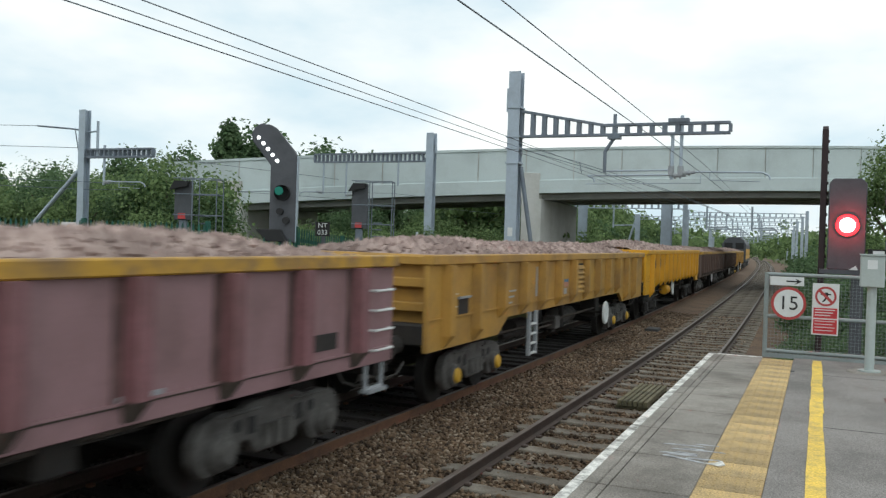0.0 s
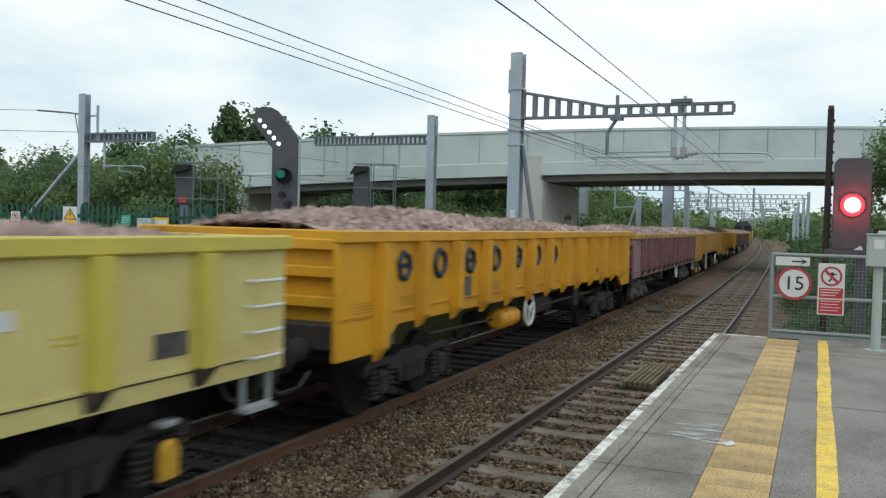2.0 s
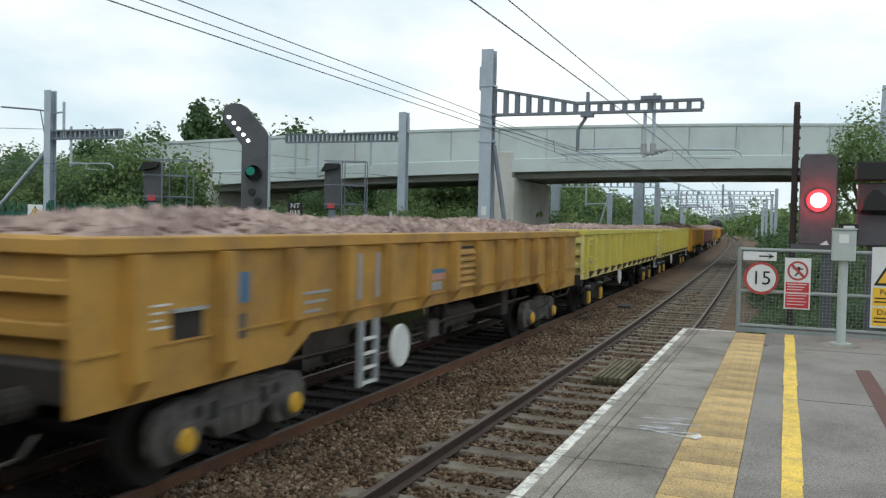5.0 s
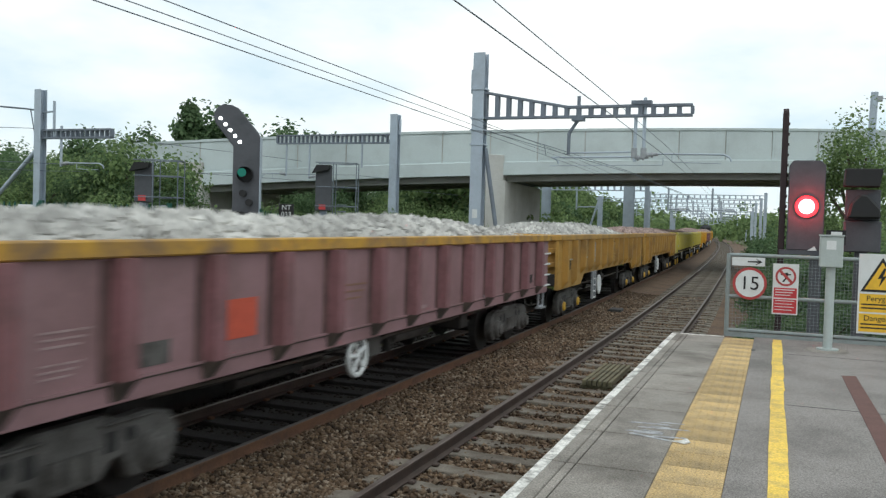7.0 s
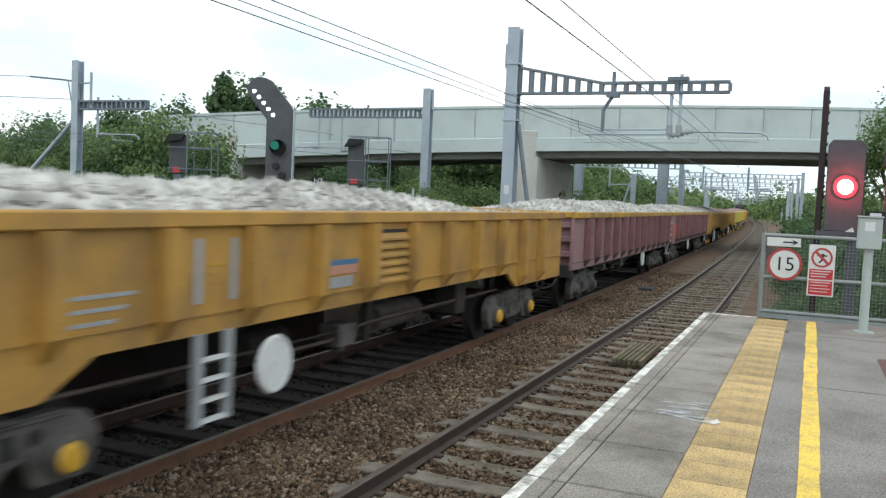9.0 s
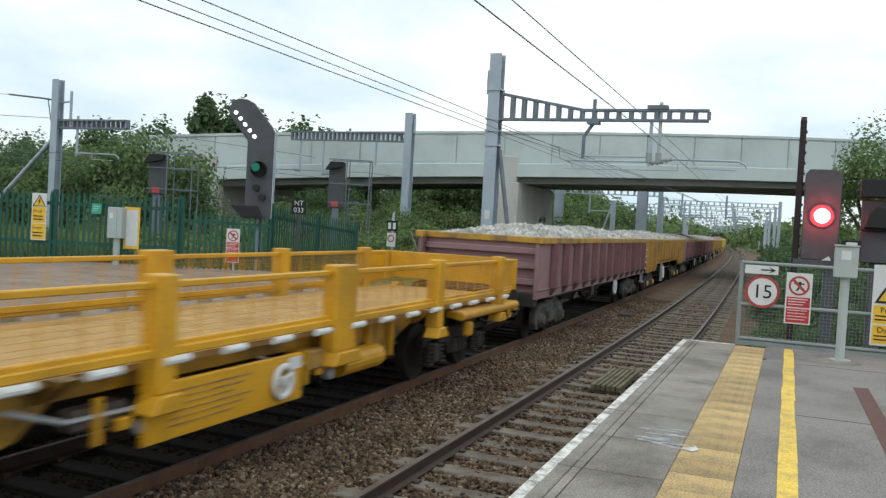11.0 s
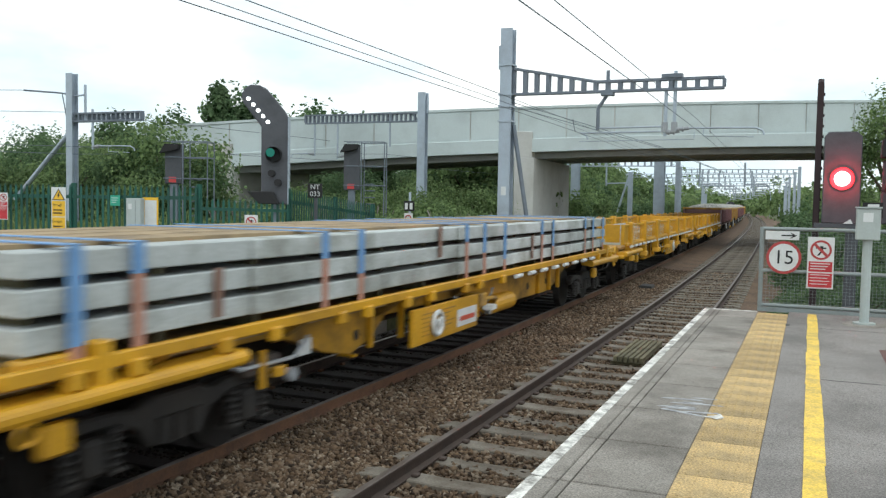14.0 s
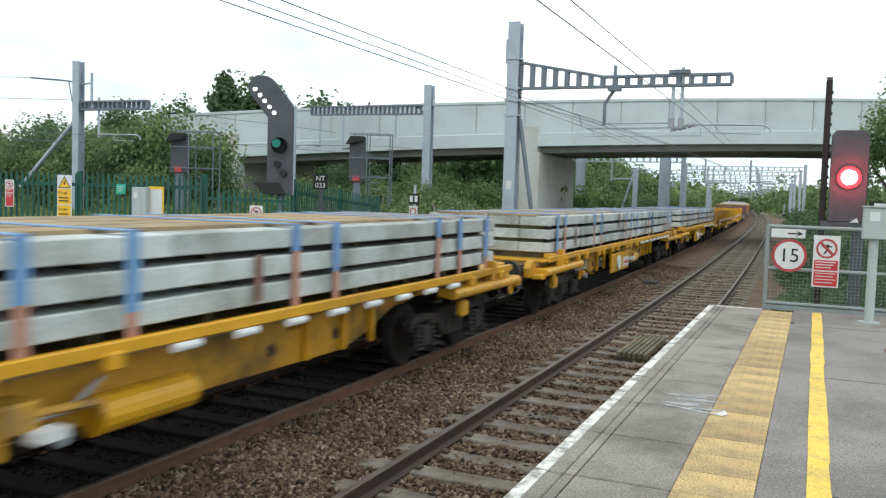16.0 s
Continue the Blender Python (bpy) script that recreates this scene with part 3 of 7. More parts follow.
def build_ground():
    xs = [-3000, -800, -300, -150, -100, -80, -65] + [-55 + 1.5 * i for i in range(65)] + [50, 60, 80, 120, 200, 400, 900, 3000]
    ysl = [-800, -200, -80, -40, -20, -5] + [2 + 2.0 * i for i in range(55)] + [120, 140, 170, 220, 300, 420, 600, 900, 1500, 4000]
    g = Geo()
    vs = []
    for y in ysl:
        for x in xs:
            z = ridge(x, y) if abs(x) < 80 and -40 < y < 160 else -0.4
            if y > 90 and x > -400:
                z += min(1.0, (y - 90) / 200) * (1.5 if x < lane(FAR, min(y, 400)) - 14 else 0.0)
            vs.append((x, y, z))
    w = len(xs)
    g.add(vs, [(j * w + i, j * w + i + 1, (j + 1) * w + i + 1, (j + 1) * w + i) for j in range(len(ysl) - 1) for i in range(w - 1)])
    thing("ground", g, M["earth"], "rough grassy ground beside the railway", "ground", kind="structure", smooth=True)


build_ground()


# ---- road bridge ----
BDIR = Vector((1, 0.436, 0)).normalized()
BPERP = Vector((-BDIR.y, BDIR.x, 0))


def bridge_top(x):
    return 7.45 + 0.028 * x - 0.0012 * x * x if x < 4 else 7.54 - 0.02 * (x - 4)


def bridge_point(x, back, z):
    """A point at plan position x along the near face, back metres behind it."""
    return Vector((x, 38.5 + 0.436 * (x + 12.9), z)) + BPERP * back


def strip(g, xs, profile):
    """A bar along the bridge; the profile gives (back, height under the parapet's top)."""
    n = len(profile)
    vs, fs = [], []
    for x in xs:
        vs += [bridge_point(x, b, bridge_top(x) + h) for b, h in profile]
    for k in range(len(xs) - 1):
        for i in range(n):
            j = (i + 1) % n
            fs.append((k * n + i, k * n + j, (k + 1) * n + j, (k + 1) * n + i))
    fs += [tuple(range(n)), tuple((len(xs) - 1) * n + i for i in range(n))[::-1]]
    return g.add(vs, fs)


def build_bridge():
    br = thing("road_bridge", None, None, "pale concrete road bridge with panelled parapets over the tracks", "bridge")
    xs = [-29 + 1.0 * i for i in range(53)]
    deck = [x for x in xs if x >= -26]
    eye = Vector((-0.1, 0, 2.5))
    br.matrix_basis = Matrix.Translation(eye) @ Matrix.Scale(1.27, 4) @ Matrix.Translation(-eye)
    part("edge_beam", strip(Geo(), xs, [(-0.10, -1.53), (-0.10, -2.12), (0.45, -2.12), (0.45, -1.50), (0.0, -1.50)]), M["concrete"], br, "pale concrete edge beam")
    part("far_edge_beam", strip(Geo(), xs, [(8.4, -1.45), (8.4, -2.1), (8.8, -2.1), (8.8, -1.45)]), M["concrete"], br)
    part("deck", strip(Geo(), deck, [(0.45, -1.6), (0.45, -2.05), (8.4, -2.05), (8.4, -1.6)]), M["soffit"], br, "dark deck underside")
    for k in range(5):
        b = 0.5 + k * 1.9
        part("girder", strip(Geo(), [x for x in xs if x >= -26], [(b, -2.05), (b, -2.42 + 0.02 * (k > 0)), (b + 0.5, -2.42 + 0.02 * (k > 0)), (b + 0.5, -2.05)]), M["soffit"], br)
    x, k = -29.1, 0
    while x < 22:
        w = 2.0
        pxs = [x, x + w / 2, x + w]
        p = part("parapet_panel", strip(Geo(), pxs, [(0.05, -0.12), (0.05, -1.50), (0.28, -1.50), (0.28, -0.12)]), M["concrete"], br)
        part("panel_face", strip(Geo(), [x + 0.10, x + w / 2, x + w - 0.10], [(0.035, -0.20), (0.035, -1.40), (0.06, -1.40), (0.06, -0.20)]), M["concrete"], p)
        part("panel_joint", strip(Geo(), [x + w - 0.005, x + w + 0.055], [(0.10, -0.1), (0.10, -1.50), (0.25, -1.50), (0.25, -0.1)]), M["concrete2"], p)
        part("parapet_coping", strip(Geo(), [x, x + w / 2, x + w + 0.045], [(0.0, 0.0), (0.0, -0.115), (0.34, -0.115), (0.34, 0.0)]), M["concrete"], br)
        x += 2.05
    part("far_parapet", strip(Geo(), xs, [(8.5, 0.0), (8.5, -1.45), (8.75, -1.45), (8.75, 0.0)]), M["concrete"], br)

    def wall(x0, x1, b0, b1, z0, z1, name, label, mat):
        g = Geo()
        c = [bridge_point(x0, b0, 0), bridge_point(x1, b0, 0)]
        along = Vector((-0.06, 1, 0)) * (b1 - b0)
        q = [c[0], c[1], c[1] + along, c[0] + along]
        g.add([(p.x, p.y, z) for z in (z0, z1) for p in q], [(3, 2, 1, 0), (4, 5, 6, 7), (0, 1, 5, 4), (1, 2, 6, 5), (2, 3, 7, 6), (3, 0, 4, 7)])
        return part(name, g, mat, br, label, bevel=0.02)
    # the pier beside the freight track and the far abutment
    wall(-12.9, -12.05, -0.15, 8.2, -0.8, 4.55, "pier", "pale concrete pier wall", M["concrete2"])
    wall(-12.95, -12.15, -0.12, 0.5, 4.55, 5.75, "pier_cap", "", M["concrete2"])
    wall(-25.9, -24.9, -0.12, 0.6, 0.0, 4.95, "abutment_pillar", "pale abutment pillar", M["concrete2"])
    wall(-26.2, -25.2, 0.6, 8.6, -0.3, 4.3, "abutment", "grey abutment under the deck", M["concrete2"])
    wall(6.2, 7.2, -0.1, 8.6, -0.6, 5.2, "abutment", "", M["concrete2"])
    g = Geo()
    a, b = bridge_point(-25.9, 0.2, 0), bridge_point(-33.5, 0.2, 0)
    c, d = bridge_point(-33.5, -3.6, 0), bridge_point(-25.0, -4.6, 0)
    g.add([(a.x, a.y, 4.4), (b.x, b.y, 4.3), (c.x, c.y, 2.2), (d.x, d.y, 0.4), (a.x, a.y, 3.2), (b.x, b.y, 3.1), (c.x, c.y, 1.2), (d.x, d.y, -0.4)],
          [(0, 1, 2, 3), (7, 6, 5, 4), (0, 4, 5, 1), (1, 5, 6, 2), (2, 6, 7, 3), (3, 7, 4, 0)])
    part("wing_slope", g, M["concrete2"], br, "pale stone-faced slope beside the abutment")


build_bridge()


# ---- the freight train ----
HALF_W = 1.35


def add_bogie(parent, y, caps, wb=1.0, cast=None, sprung=False):
    """A two-axle bogie under the wagon: a one-piece casting with round covers, or, when sprung, a slim frame on coil springs."""
    bo = part("bogie", Geo().box(-1.0, 1.0, y - 0.28, y + 0.28, 0.52, 0.78).box(-0.25, 0.25, y - 0.9, y + 0.9, 0.5, 0.62), M["under"], parent, bevel=0.02)
    cast = cast or M["bogie"]
    half = [(0.0, 0.36), (0.34, 0.38), (0.46, 0.56), (wb - 0.40, 0.60), (wb - 0.22, 0.66), (wb + 0.20, 0.66), (wb + 0.40, 0.56), (wb + 0.42, 0.70), (wb + 0.22, 0.78), (wb - 0.30, 0.76), (0.50, 0.72), (0.30, 0.80), (0.0, 0.80)] if sprung else \
        [(0.0, 0.33), (0.30, 0.33), (0.44, 0.47), (wb - 0.36, 0.49), (wb - 0.24, 0.27), (wb + 0.22, 0.25), (wb + 0.34, 0.40), (wb + 0.36, 0.60), (wb + 0.24, 0.76), (wb - 0.06, 0.82), (0.55, 0.80), (0.40, 0.86), (0.0, 0.86)]
    prof = [(y + a, b) for a, b in half] + [(y - a, b) for a, b in reversed(half[1:-1])]
    for s in (-1, 1):
        a, b = sorted((s * 0.98, s * 1.13))
        part("side_frame", Geo().prism(prof, a, b, "x"), cast, bo, bevel=0.022)
        for e in (-1, 1):
            ya = y + e * wb
            if sprung:
                part("axlebox", Geo().box(*sorted((s * 1.06, s * 1.20)), ya - 0.13, ya + 0.13, 0.32, 0.62), cast, bo, bevel=0.035)
                for q in (-0.24, 0.24):
                    g = Geo().tube((s * 1.12, ya + q, 0.34), (s * 1.12, ya + q, 0.66), 0.055, n=10)
                    for k in range(5):
                        g.ring((s * 1.12, ya + q, 0.37 + 0.065 * k), (0, 0, 1), 0.072, 0.016, n=12, m=5)
                    part("coil_spring", g, M["under"], bo)
                    part("spring_seat", Geo().box(*sorted((s * 1.03, s * 1.21)), ya + q - 0.09, ya + q + 0.09, 0.30, 0.34), cast, bo, bevel=0.01)
                if caps:
                    part("axle_cap", Geo().prism([(ya - 0.11, 0.30), (ya + 0.11, 0.30), (ya + 0.11, 0.56), (ya + 0.05, 0.64), (ya - 0.05, 0.64), (ya - 0.11, 0.56)], *sorted((s * 1.20, s * 1.27)), "x"), M["capyellow"], bo, "yellow axlebox cover", bevel=0.02)
                    part("damper_knob", Geo().box(*sorted((s * 1.13, s * 1.26)), ya - 0.10, ya + 0.10, 0.74, 0.80), M["insul"], bo, "pale damper cap", bevel=0.015)
            else:
                part("axlebox", Geo().tube((s * 1.10, ya, 0.46), (s * 1.20, ya, 0.46), 0.19, 0.16, n=16), cast, bo, bevel=0.01)
                part("axle_cap" if caps else "axle_end", Geo().tube((s * 1.20, ya, 0.46), (s * 1.25, ya, 0.46), 0.125, 0.10, n=16), M["capyellow"] if caps else cast, bo, "yellow axlebox cover" if caps else "", bevel=0.01)
                part("frame_hole", Geo().tube((s * 1.13, ya - e * 0.27, 0.66), (s * 1.137, ya - e * 0.27, 0.66), 0.065, n=12), M["black"], bo)
                part("frame_hole", Geo().prism([(ya - e * 0.50 - 0.06, 0.55), (ya - e * 0.50 + 0.06, 0.55), (ya - e * 0.50 + 0.05, 0.72), (ya - e * 0.50 - 0.05, 0.72)], *sorted((s * 1.13, s * 1.137)), "x"), M["black"], bo)
                part("frame_web", Geo().box(*sorted((s * 1.13, s * 1.165)), min(ya, y + e * 0.3), max(ya, y + e * 0.3), 0.775, 0.80), cast, bo, bevel=0.008)
            part("wheel", Geo().tube((s * 0.70, ya, 0.46), (s * 0.83, ya, 0.46), 0.46, 0.44, n=24), M["wheelsteel"], bo)
        for q in (-0.2, 0.0, 0.2):
            part("bogie_spring", Geo().tube((s * 1.14, y + q, 0.40), (s * 1.14, y + q, 0.62), 0.07, n=10), cast, bo)
    for e in (-1, 1):
        part("axle", Geo().tube((-0.75, y + e * wb, 0.46), (0.75, y + e * wb, 0.46), 0.08, n=10), M["wheelsteel"], bo)


def add_buffers(parent, end, y, mat=None):
    s = 1 if end > 0 else -1
    for x in (-0.87, 0.87):
        part("buffer", Geo().tube((x, y, 1.05), (x, y + s * 0.28, 1.05), 0.13, n=14).tube((x, y + s * 0.28, 1.05), (x, y + s * 0.46, 1.05), 0.09, n=12).tube((x, y + s * 0.44, 1.05), (x, y + s * 0.49, 1.05), 0.23, n=18), mat or M["under"], parent)
    part("coupling", Geo().tube((0, y, 0.98), (0, y + s * 0.5, 0.96), 0.06, n=8), M["under"], parent)
    part("brake_hose", Geo().line([(0.55, y, 0.85), (0.6, y + s * 0.14, 0.62), (0.75, y + s * 0.2, 0.58), (0.95, y + s * 0.12, 0.66), (1.0, y, 0.82)], 0.018), M["bogie"], parent, "dusty brake hose")


def spoked_wheel(parent, y, z, r=0.30, spokes=5, solid=False, x=1.30):
    g = Geo().ring((x, y, z), (1, 0, 0), r - 0.03, 0.032, n=28, m=6)
    if solid:
        g.tube((x - 0.02, y, z), (x + 0.02, y, z), r - 0.04, n=24)
    for k in range(spokes):
        a = 2 * math.pi * k / spokes + 0.5
        g.tube((x, y, z), (x, y + math.cos(a) * (r - 0.03), z + math.sin(a) * (r - 0.03)), 0.026, n=6)
    g.tube((x - 0.05, y, z), (x + 0.03, y, z), 0.05, n=10)
    h = part("handbrake_wheel", g, M["white"], parent, "white handbrake wheel")
    part("wheel_spindle", Geo().tube((x - 0.5, y, z), (x - 0.03, y, z), 0.025, n=8), M["under"], h)


def plate(parent, name, y0, y1, z0, z1, mat, x=None, label=""):
    x = HALF_W if x is None else x
    return part(name, Geo().box(x, x + 0.008, y0, y1, z0, z1), mat, parent, label)


def text_bars(parent, y0, y1, z0, z1, rows, mat, x=None):
    """Lettering too small to read, as bars."""
    x = HALF_W if x is None else x
    for k in range(rows):
        z = z1 - (k + 0.2) * (z1 - z0) / rows
        part("lettering", Geo().box(x, x + 0.006, y0, y1 - 0.12 * ((k * 7) % 3) * (y1 - y0), z - 0.32 * (z1 - z0) / rows, z), mat, parent)


def open_wagon(name, paint, rib_paint, coping, label, ribs=13, top=2.30, foot=1.0, caps=False, deep=None, feet=False, dl=2.9, phase=0.13, shade_strips=True, bog=2.4, sprung=False):
    """A bogie open box wagon, 16.2 m over the body; y ahead, its near side +x."""
    w = thing(name, None, None, label, "freight wagon", "train of wagons")
    L = 8.1
    zc = top - 0.14
    dm = deep if deep is not None else foot
    for s in (-1, 1):
        x0, x1 = sorted((s * (HALF_W - 0.08), s * HALF_W))
        prof = [(-L, dm), (-L, zc), (L, zc), (L, dm), (L - dl, dm), (L - dl - 0.5, foot), (-L + dl + 0.5, foot), (-L + dl, dm)] if deep is not None else [(-L, foot), (-L, zc), (L, zc), (L, foot)]
        part("side", Geo().prism(prof, x0, x1, "x"), paint, w, bevel=0.008)
        part("coping", Geo().box(*sorted((s * (HALF_W - 0.10), s * (HALF_W + 0.07))), -L - 0.02, L + 0.02, zc, top), coping, w, bevel=0.015)
        part("sill", Geo().box(*sorted((s * (HALF_W + 0.0005), s * (HALF_W + 0.022))), -L + 0.02, L - 0.02, foot + 0.175, foot + 0.197), paint, w)
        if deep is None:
            # The shadow under the sill ledge, drawn as a thin dark strip
            part("sill_seam", Geo().box(*sorted((s * (HALF_W + 0.0005), s * (HALF_W + 0.006))), -L + 0.02, L - 0.02, foot + 0.155, foot + 0.175), M["shadegrime"], w, "painted shade line under the sill")
        for k in range(ribs):
            y = phase + 14.04 * (k / (ribs - 1) - 0.5)
            fz = (dm if abs(y) > L - dl else foot)
            lo = fz - (0.12 if feet else 0.0)
            a = HALF_W
            g = Geo()
            wdt = 0.105
            ring = []
            for yy, dd in ((-wdt, 0.0), (-wdt * 0.8, 0.14), (wdt * 0.8, 0.14), (wdt, 0.0)):
                ring.append((yy, dd))
            vs = []
            for z in (lo + 0.20, zc - 0.002):
                vs += [(s * (a + dd), y + yy, z) for yy, dd in ring]
            g.add(vs, [(0, 1, 5, 4), (1, 2, 6, 5), (2, 3, 7, 6), (3, 2, 1, 0), (4, 5, 6, 7), (0, 4, 7, 3)])
            rb = part("rib", g, rib_paint, w)
            vs = [(s * (a + dd), y + yy, lo + 0.20) for yy, dd in ring] + [(s * (a + dd * 0.12), y + yy * 0.75, lo + 0.03) for yy, dd in ring]
            # Feet in the dark colour have their shadow painted in
            part("rib_foot", Geo().add(vs, [(0, 4, 5, 1), (1, 5, 6, 2), (2, 6, 7, 3), (4, 7, 6, 5), (0, 1, 2, 3), (0, 3, 7, 4)]), rib_paint if feet or deep is not None else M["shadegrime"], rb, "" if feet or deep is not None else "tapered foot in a dark shade colour")
            # A dark strip stands in for the rib's shadow on the panel
            if s > 0 and shade_strips:
                part("rib_shade", Geo().box(a + 0.0005, a + 0.003, y - wdt - 0.10, y - wdt, fz + 0.19, zc - 0.02), M["ribshade"], w, "painted shade beside the rib")
    for e in (-1, 1):
        y0, y1 = sorted((e * (L - 0.30), e * (L - 0.38)))
        part("end_wall", Geo().box(-HALF_W + 0.09, HALF_W - 0.09, y0, y1, foot, zc), paint, w, bevel=0.008)
        part("end_coping", Geo().box(-HALF_W + 0.105, HALF_W - 0.105, *sorted((e * (L - 0.22), e * (L - 0.42))), zc, top - 0.004), coping, w, bevel=0.015)
        for z in (foot + 0.28, foot + 0.62, foot + 0.93):
            part("end_rail", Geo().box(-HALF_W + 0.10, HALF_W - 0.10, *sorted((e * (L - 0.18), e * (L - 0.30))), z, z + 0.13), paint, w, bevel=0.015)
        part("headstock", Geo().box(-HALF_W + 0.05, HALF_W - 0.05, *sorted((e * (L - 0.30), e * (L + 0.0))), foot - 0.17, foot + 0.12), M["under"], w, bevel=0.02)
        add_buffers(w, e, e * (L - 0.0))
        add_bogie(w, e * (L - bog), caps, 0.92, M["under"] if sprung else None, sprung)
    part("floor", Geo().box(-HALF_W + 0.09, HALF_W - 0.09, -L + 0.4, L - 0.4, foot + 0.0, foot + 0.1), M["under"], w)
    part("centre_sill", Geo().box(-0.28, 0.28, -L + 0.3, L - 0.3, foot - 0.26, foot - 0.003), M["under"], w)
    part("brake_cylinder", Geo().tube((0.35, -1.6, 0.72), (0.35, -0.8, 0.72), 0.17, n=14), M["under"], w)
    part("air_reservoir", Geo().tube((0.5, 1.2, 0.76), (0.5, 2.6, 0.76), 0.2, n=14), M["bogie"], w)
    part("brake_rod", Geo().tube((0.98, -4.2, 0.84), (0.98, 4.2, 0.84), 0.014, n=6), M["under"], w)
    part("brake_lever", Geo().box(0.9, 1.0, 0.2, 0.32, 0.62, foot - 0.01), M["under"], w, bevel=0.02)
    part("valve_box", Geo().box(0.7, 1.1, 3.0, 3.4, 0.66, foot - 0.01), M["under"], w, bevel=0.03)
    part("brake_pipe", Geo().line([(1.05, -5.0, 0.90), (1.05, -1.9, 0.86), (0.95, -1.6, 0.74), (0.95, -0.4, 0.74), (1.05, 0.0, 0.88), (1.05, 5.0, 0.90)], 0.022), M["shadegrime"], w)
    part("distributor", Geo().box(0.75, 1.05, -0.55, -0.15, 0.64, 0.92).tube((0.9, -0.35, 0.56), (0.9, -0.35, 0.64), 0.09, n=10), M["bogie"], w, bevel=0.02)
    part("slack_adjuster", Geo().tube((0.75, -3.3, 0.70), (0.75, -1.9, 0.70), 0.06, n=10), M["under"], w)
    return w


def end_ladder(w, y, foot, top):
    """Bright grab rails and a step at the leading corner."""
    for k in range(4):
        z = foot + 0.18 + k * 0.235
        part("grab_rail", Geo().line([(HALF_W, y - 0.24, z), (HALF_W + 0.09, y - 0.22, z), (HALF_W + 0.09, y + 0.22, z), (HALF_W, y + 0.24, z)], 0.016), M["white"], w, "worn bright grab rail")
    part("step", Geo().line([(1.3, y - 0.2, foot), (1.3, y - 0.2, foot - 0.3), (1.3, y + 0.2, foot - 0.3), (1.3, y + 0.2, foot)], 0.03).box(1.24, 1.38, y - 0.22, y + 0.22, foot - 0.34, foot - 0.30), M["insul"], w, "worn pale corner step")


def make_maroon():
    w = open_wagon("box_wagon", M["maroon"], M["maroonrib"], M["coping"], "faded maroon box wagon with worn yellow coping carrying crushed stone", ribs=13, foot=1.0, bog=2.15)
    end_ladder(w, 7.72, 1.0, 2.3)
    plate(w, "data_panel", 6.2, 6.75, 1.28, 1.46, M["under"], label="dark grimy data panel")
    plate(w, "data_panel", -5.5, -5.1, 1.25, 1.45, M["bogie"])
    text_bars(w, -6.5, -6.0, 1.50, 1.66, 3, M["fadedpaint"])
    text_bars(w, -6.5, -6.1, 1.28, 1.42, 3, M["fadedpaint"])
    plate(w, "worn_plate", 0.3, 0.75, 1.24, 1.29, M["fadedpaint"])
    plate(w, "worn_plate", 3.5, 4.0, 1.19, 1.24, M["insul"], label="pale stencilled strip")
    text_bars(w, -1.9, -1.3, 1.5, 1.75, 3, M["rust"])
    return w


def make_amber():
    w = open_wagon("box_wagon_amber", M["amber"], M["amber"], M["amber"], "grimy amber-yellow box wagon with louvres and yellow axlebox covers", ribs=13, foot=1.22, deep=0.96, caps=True, phase=-0.5, shade_strips=False)
    lad = part("side_ladder", Geo().box(1.36, 1.42, -3.64, -3.55, 0.44, 1.24).box(1.36, 1.42, -3.23, -3.14, 0.44, 1.24), M["insul"], w, "grey steel ladder")
    for k in range(4):
        part("rung", Geo().box(1.37, 1.43, -3.56, -3.22, 0.46 + 0.18 * k, 0.49 + 0.18 * k), M["white"], lad, "worn bright rung")
    for y0 in (-0.42,):
        lv = part("louvre_panel", Geo().box(HALF_W, HALF_W + 0.012, y0 + 0.12, y0 + 0.95, 1.40, 2.08), M["under"], w)
        for k in range(6):
            z = 1.42 + 0.105 * k
            part("louvre", Geo().prism([(HALF_W + 0.012, z + 0.06), (HALF_W + 0.06, z), (HALF_W + 0.06, z + 0.03), (HALF_W + 0.012, z + 0.09)], y0 + 0.12, y0 + 0.95, "y"), M["amber"], lv)
    plate(w, "blue_panel", -6.42, -5.9, 1.66, 1.95, M["bluepatch"])
    plate(w, "blue_panel", -6.3, -5.95, 1.32, 1.55, M["bogie"])
    text_bars(w, -7.55, -7.05, 1.5, 1.75, 4, M["white"])
    text_bars(w, -5.2, -4.3, 1.4, 1.7, 3, M["insul"])
    for y0 in (-3.62, -3.12):
        plate(w, "pale_panel", y0, y0 + 0.10, 1.50, 2.06, M["insul"], label="pale stained door stile")
    text_bars(w, -3.42, -3.22, 1.62, 1.86, 3, M["coping"])
    hatch = plate(w, "hatch", -7.02, -6.62, 1.40, 1.66, M["under"], label="dark recessed hatch")
    part("hatch_lip", Geo().box(HALF_W + 0.008, HALF_W + 0.05, -7.05, -6.59, 1.655, 1.685), M["insul"], hatch)
    plate(w, "logo_panel", -1.4, -0.75, 1.70, 1.76, M["bluepatch"])
    plate(w, "logo_panel", -1.4, -0.75, 1.60, 1.70, M["strap2"])
    plate(w, "logo_panel", -1.4, -0.85, 1.45, 1.57, M["insul"])
    plate(w, "data_panel", 6.6, 7.0, 1.4, 1.6, M["white"])
    return w


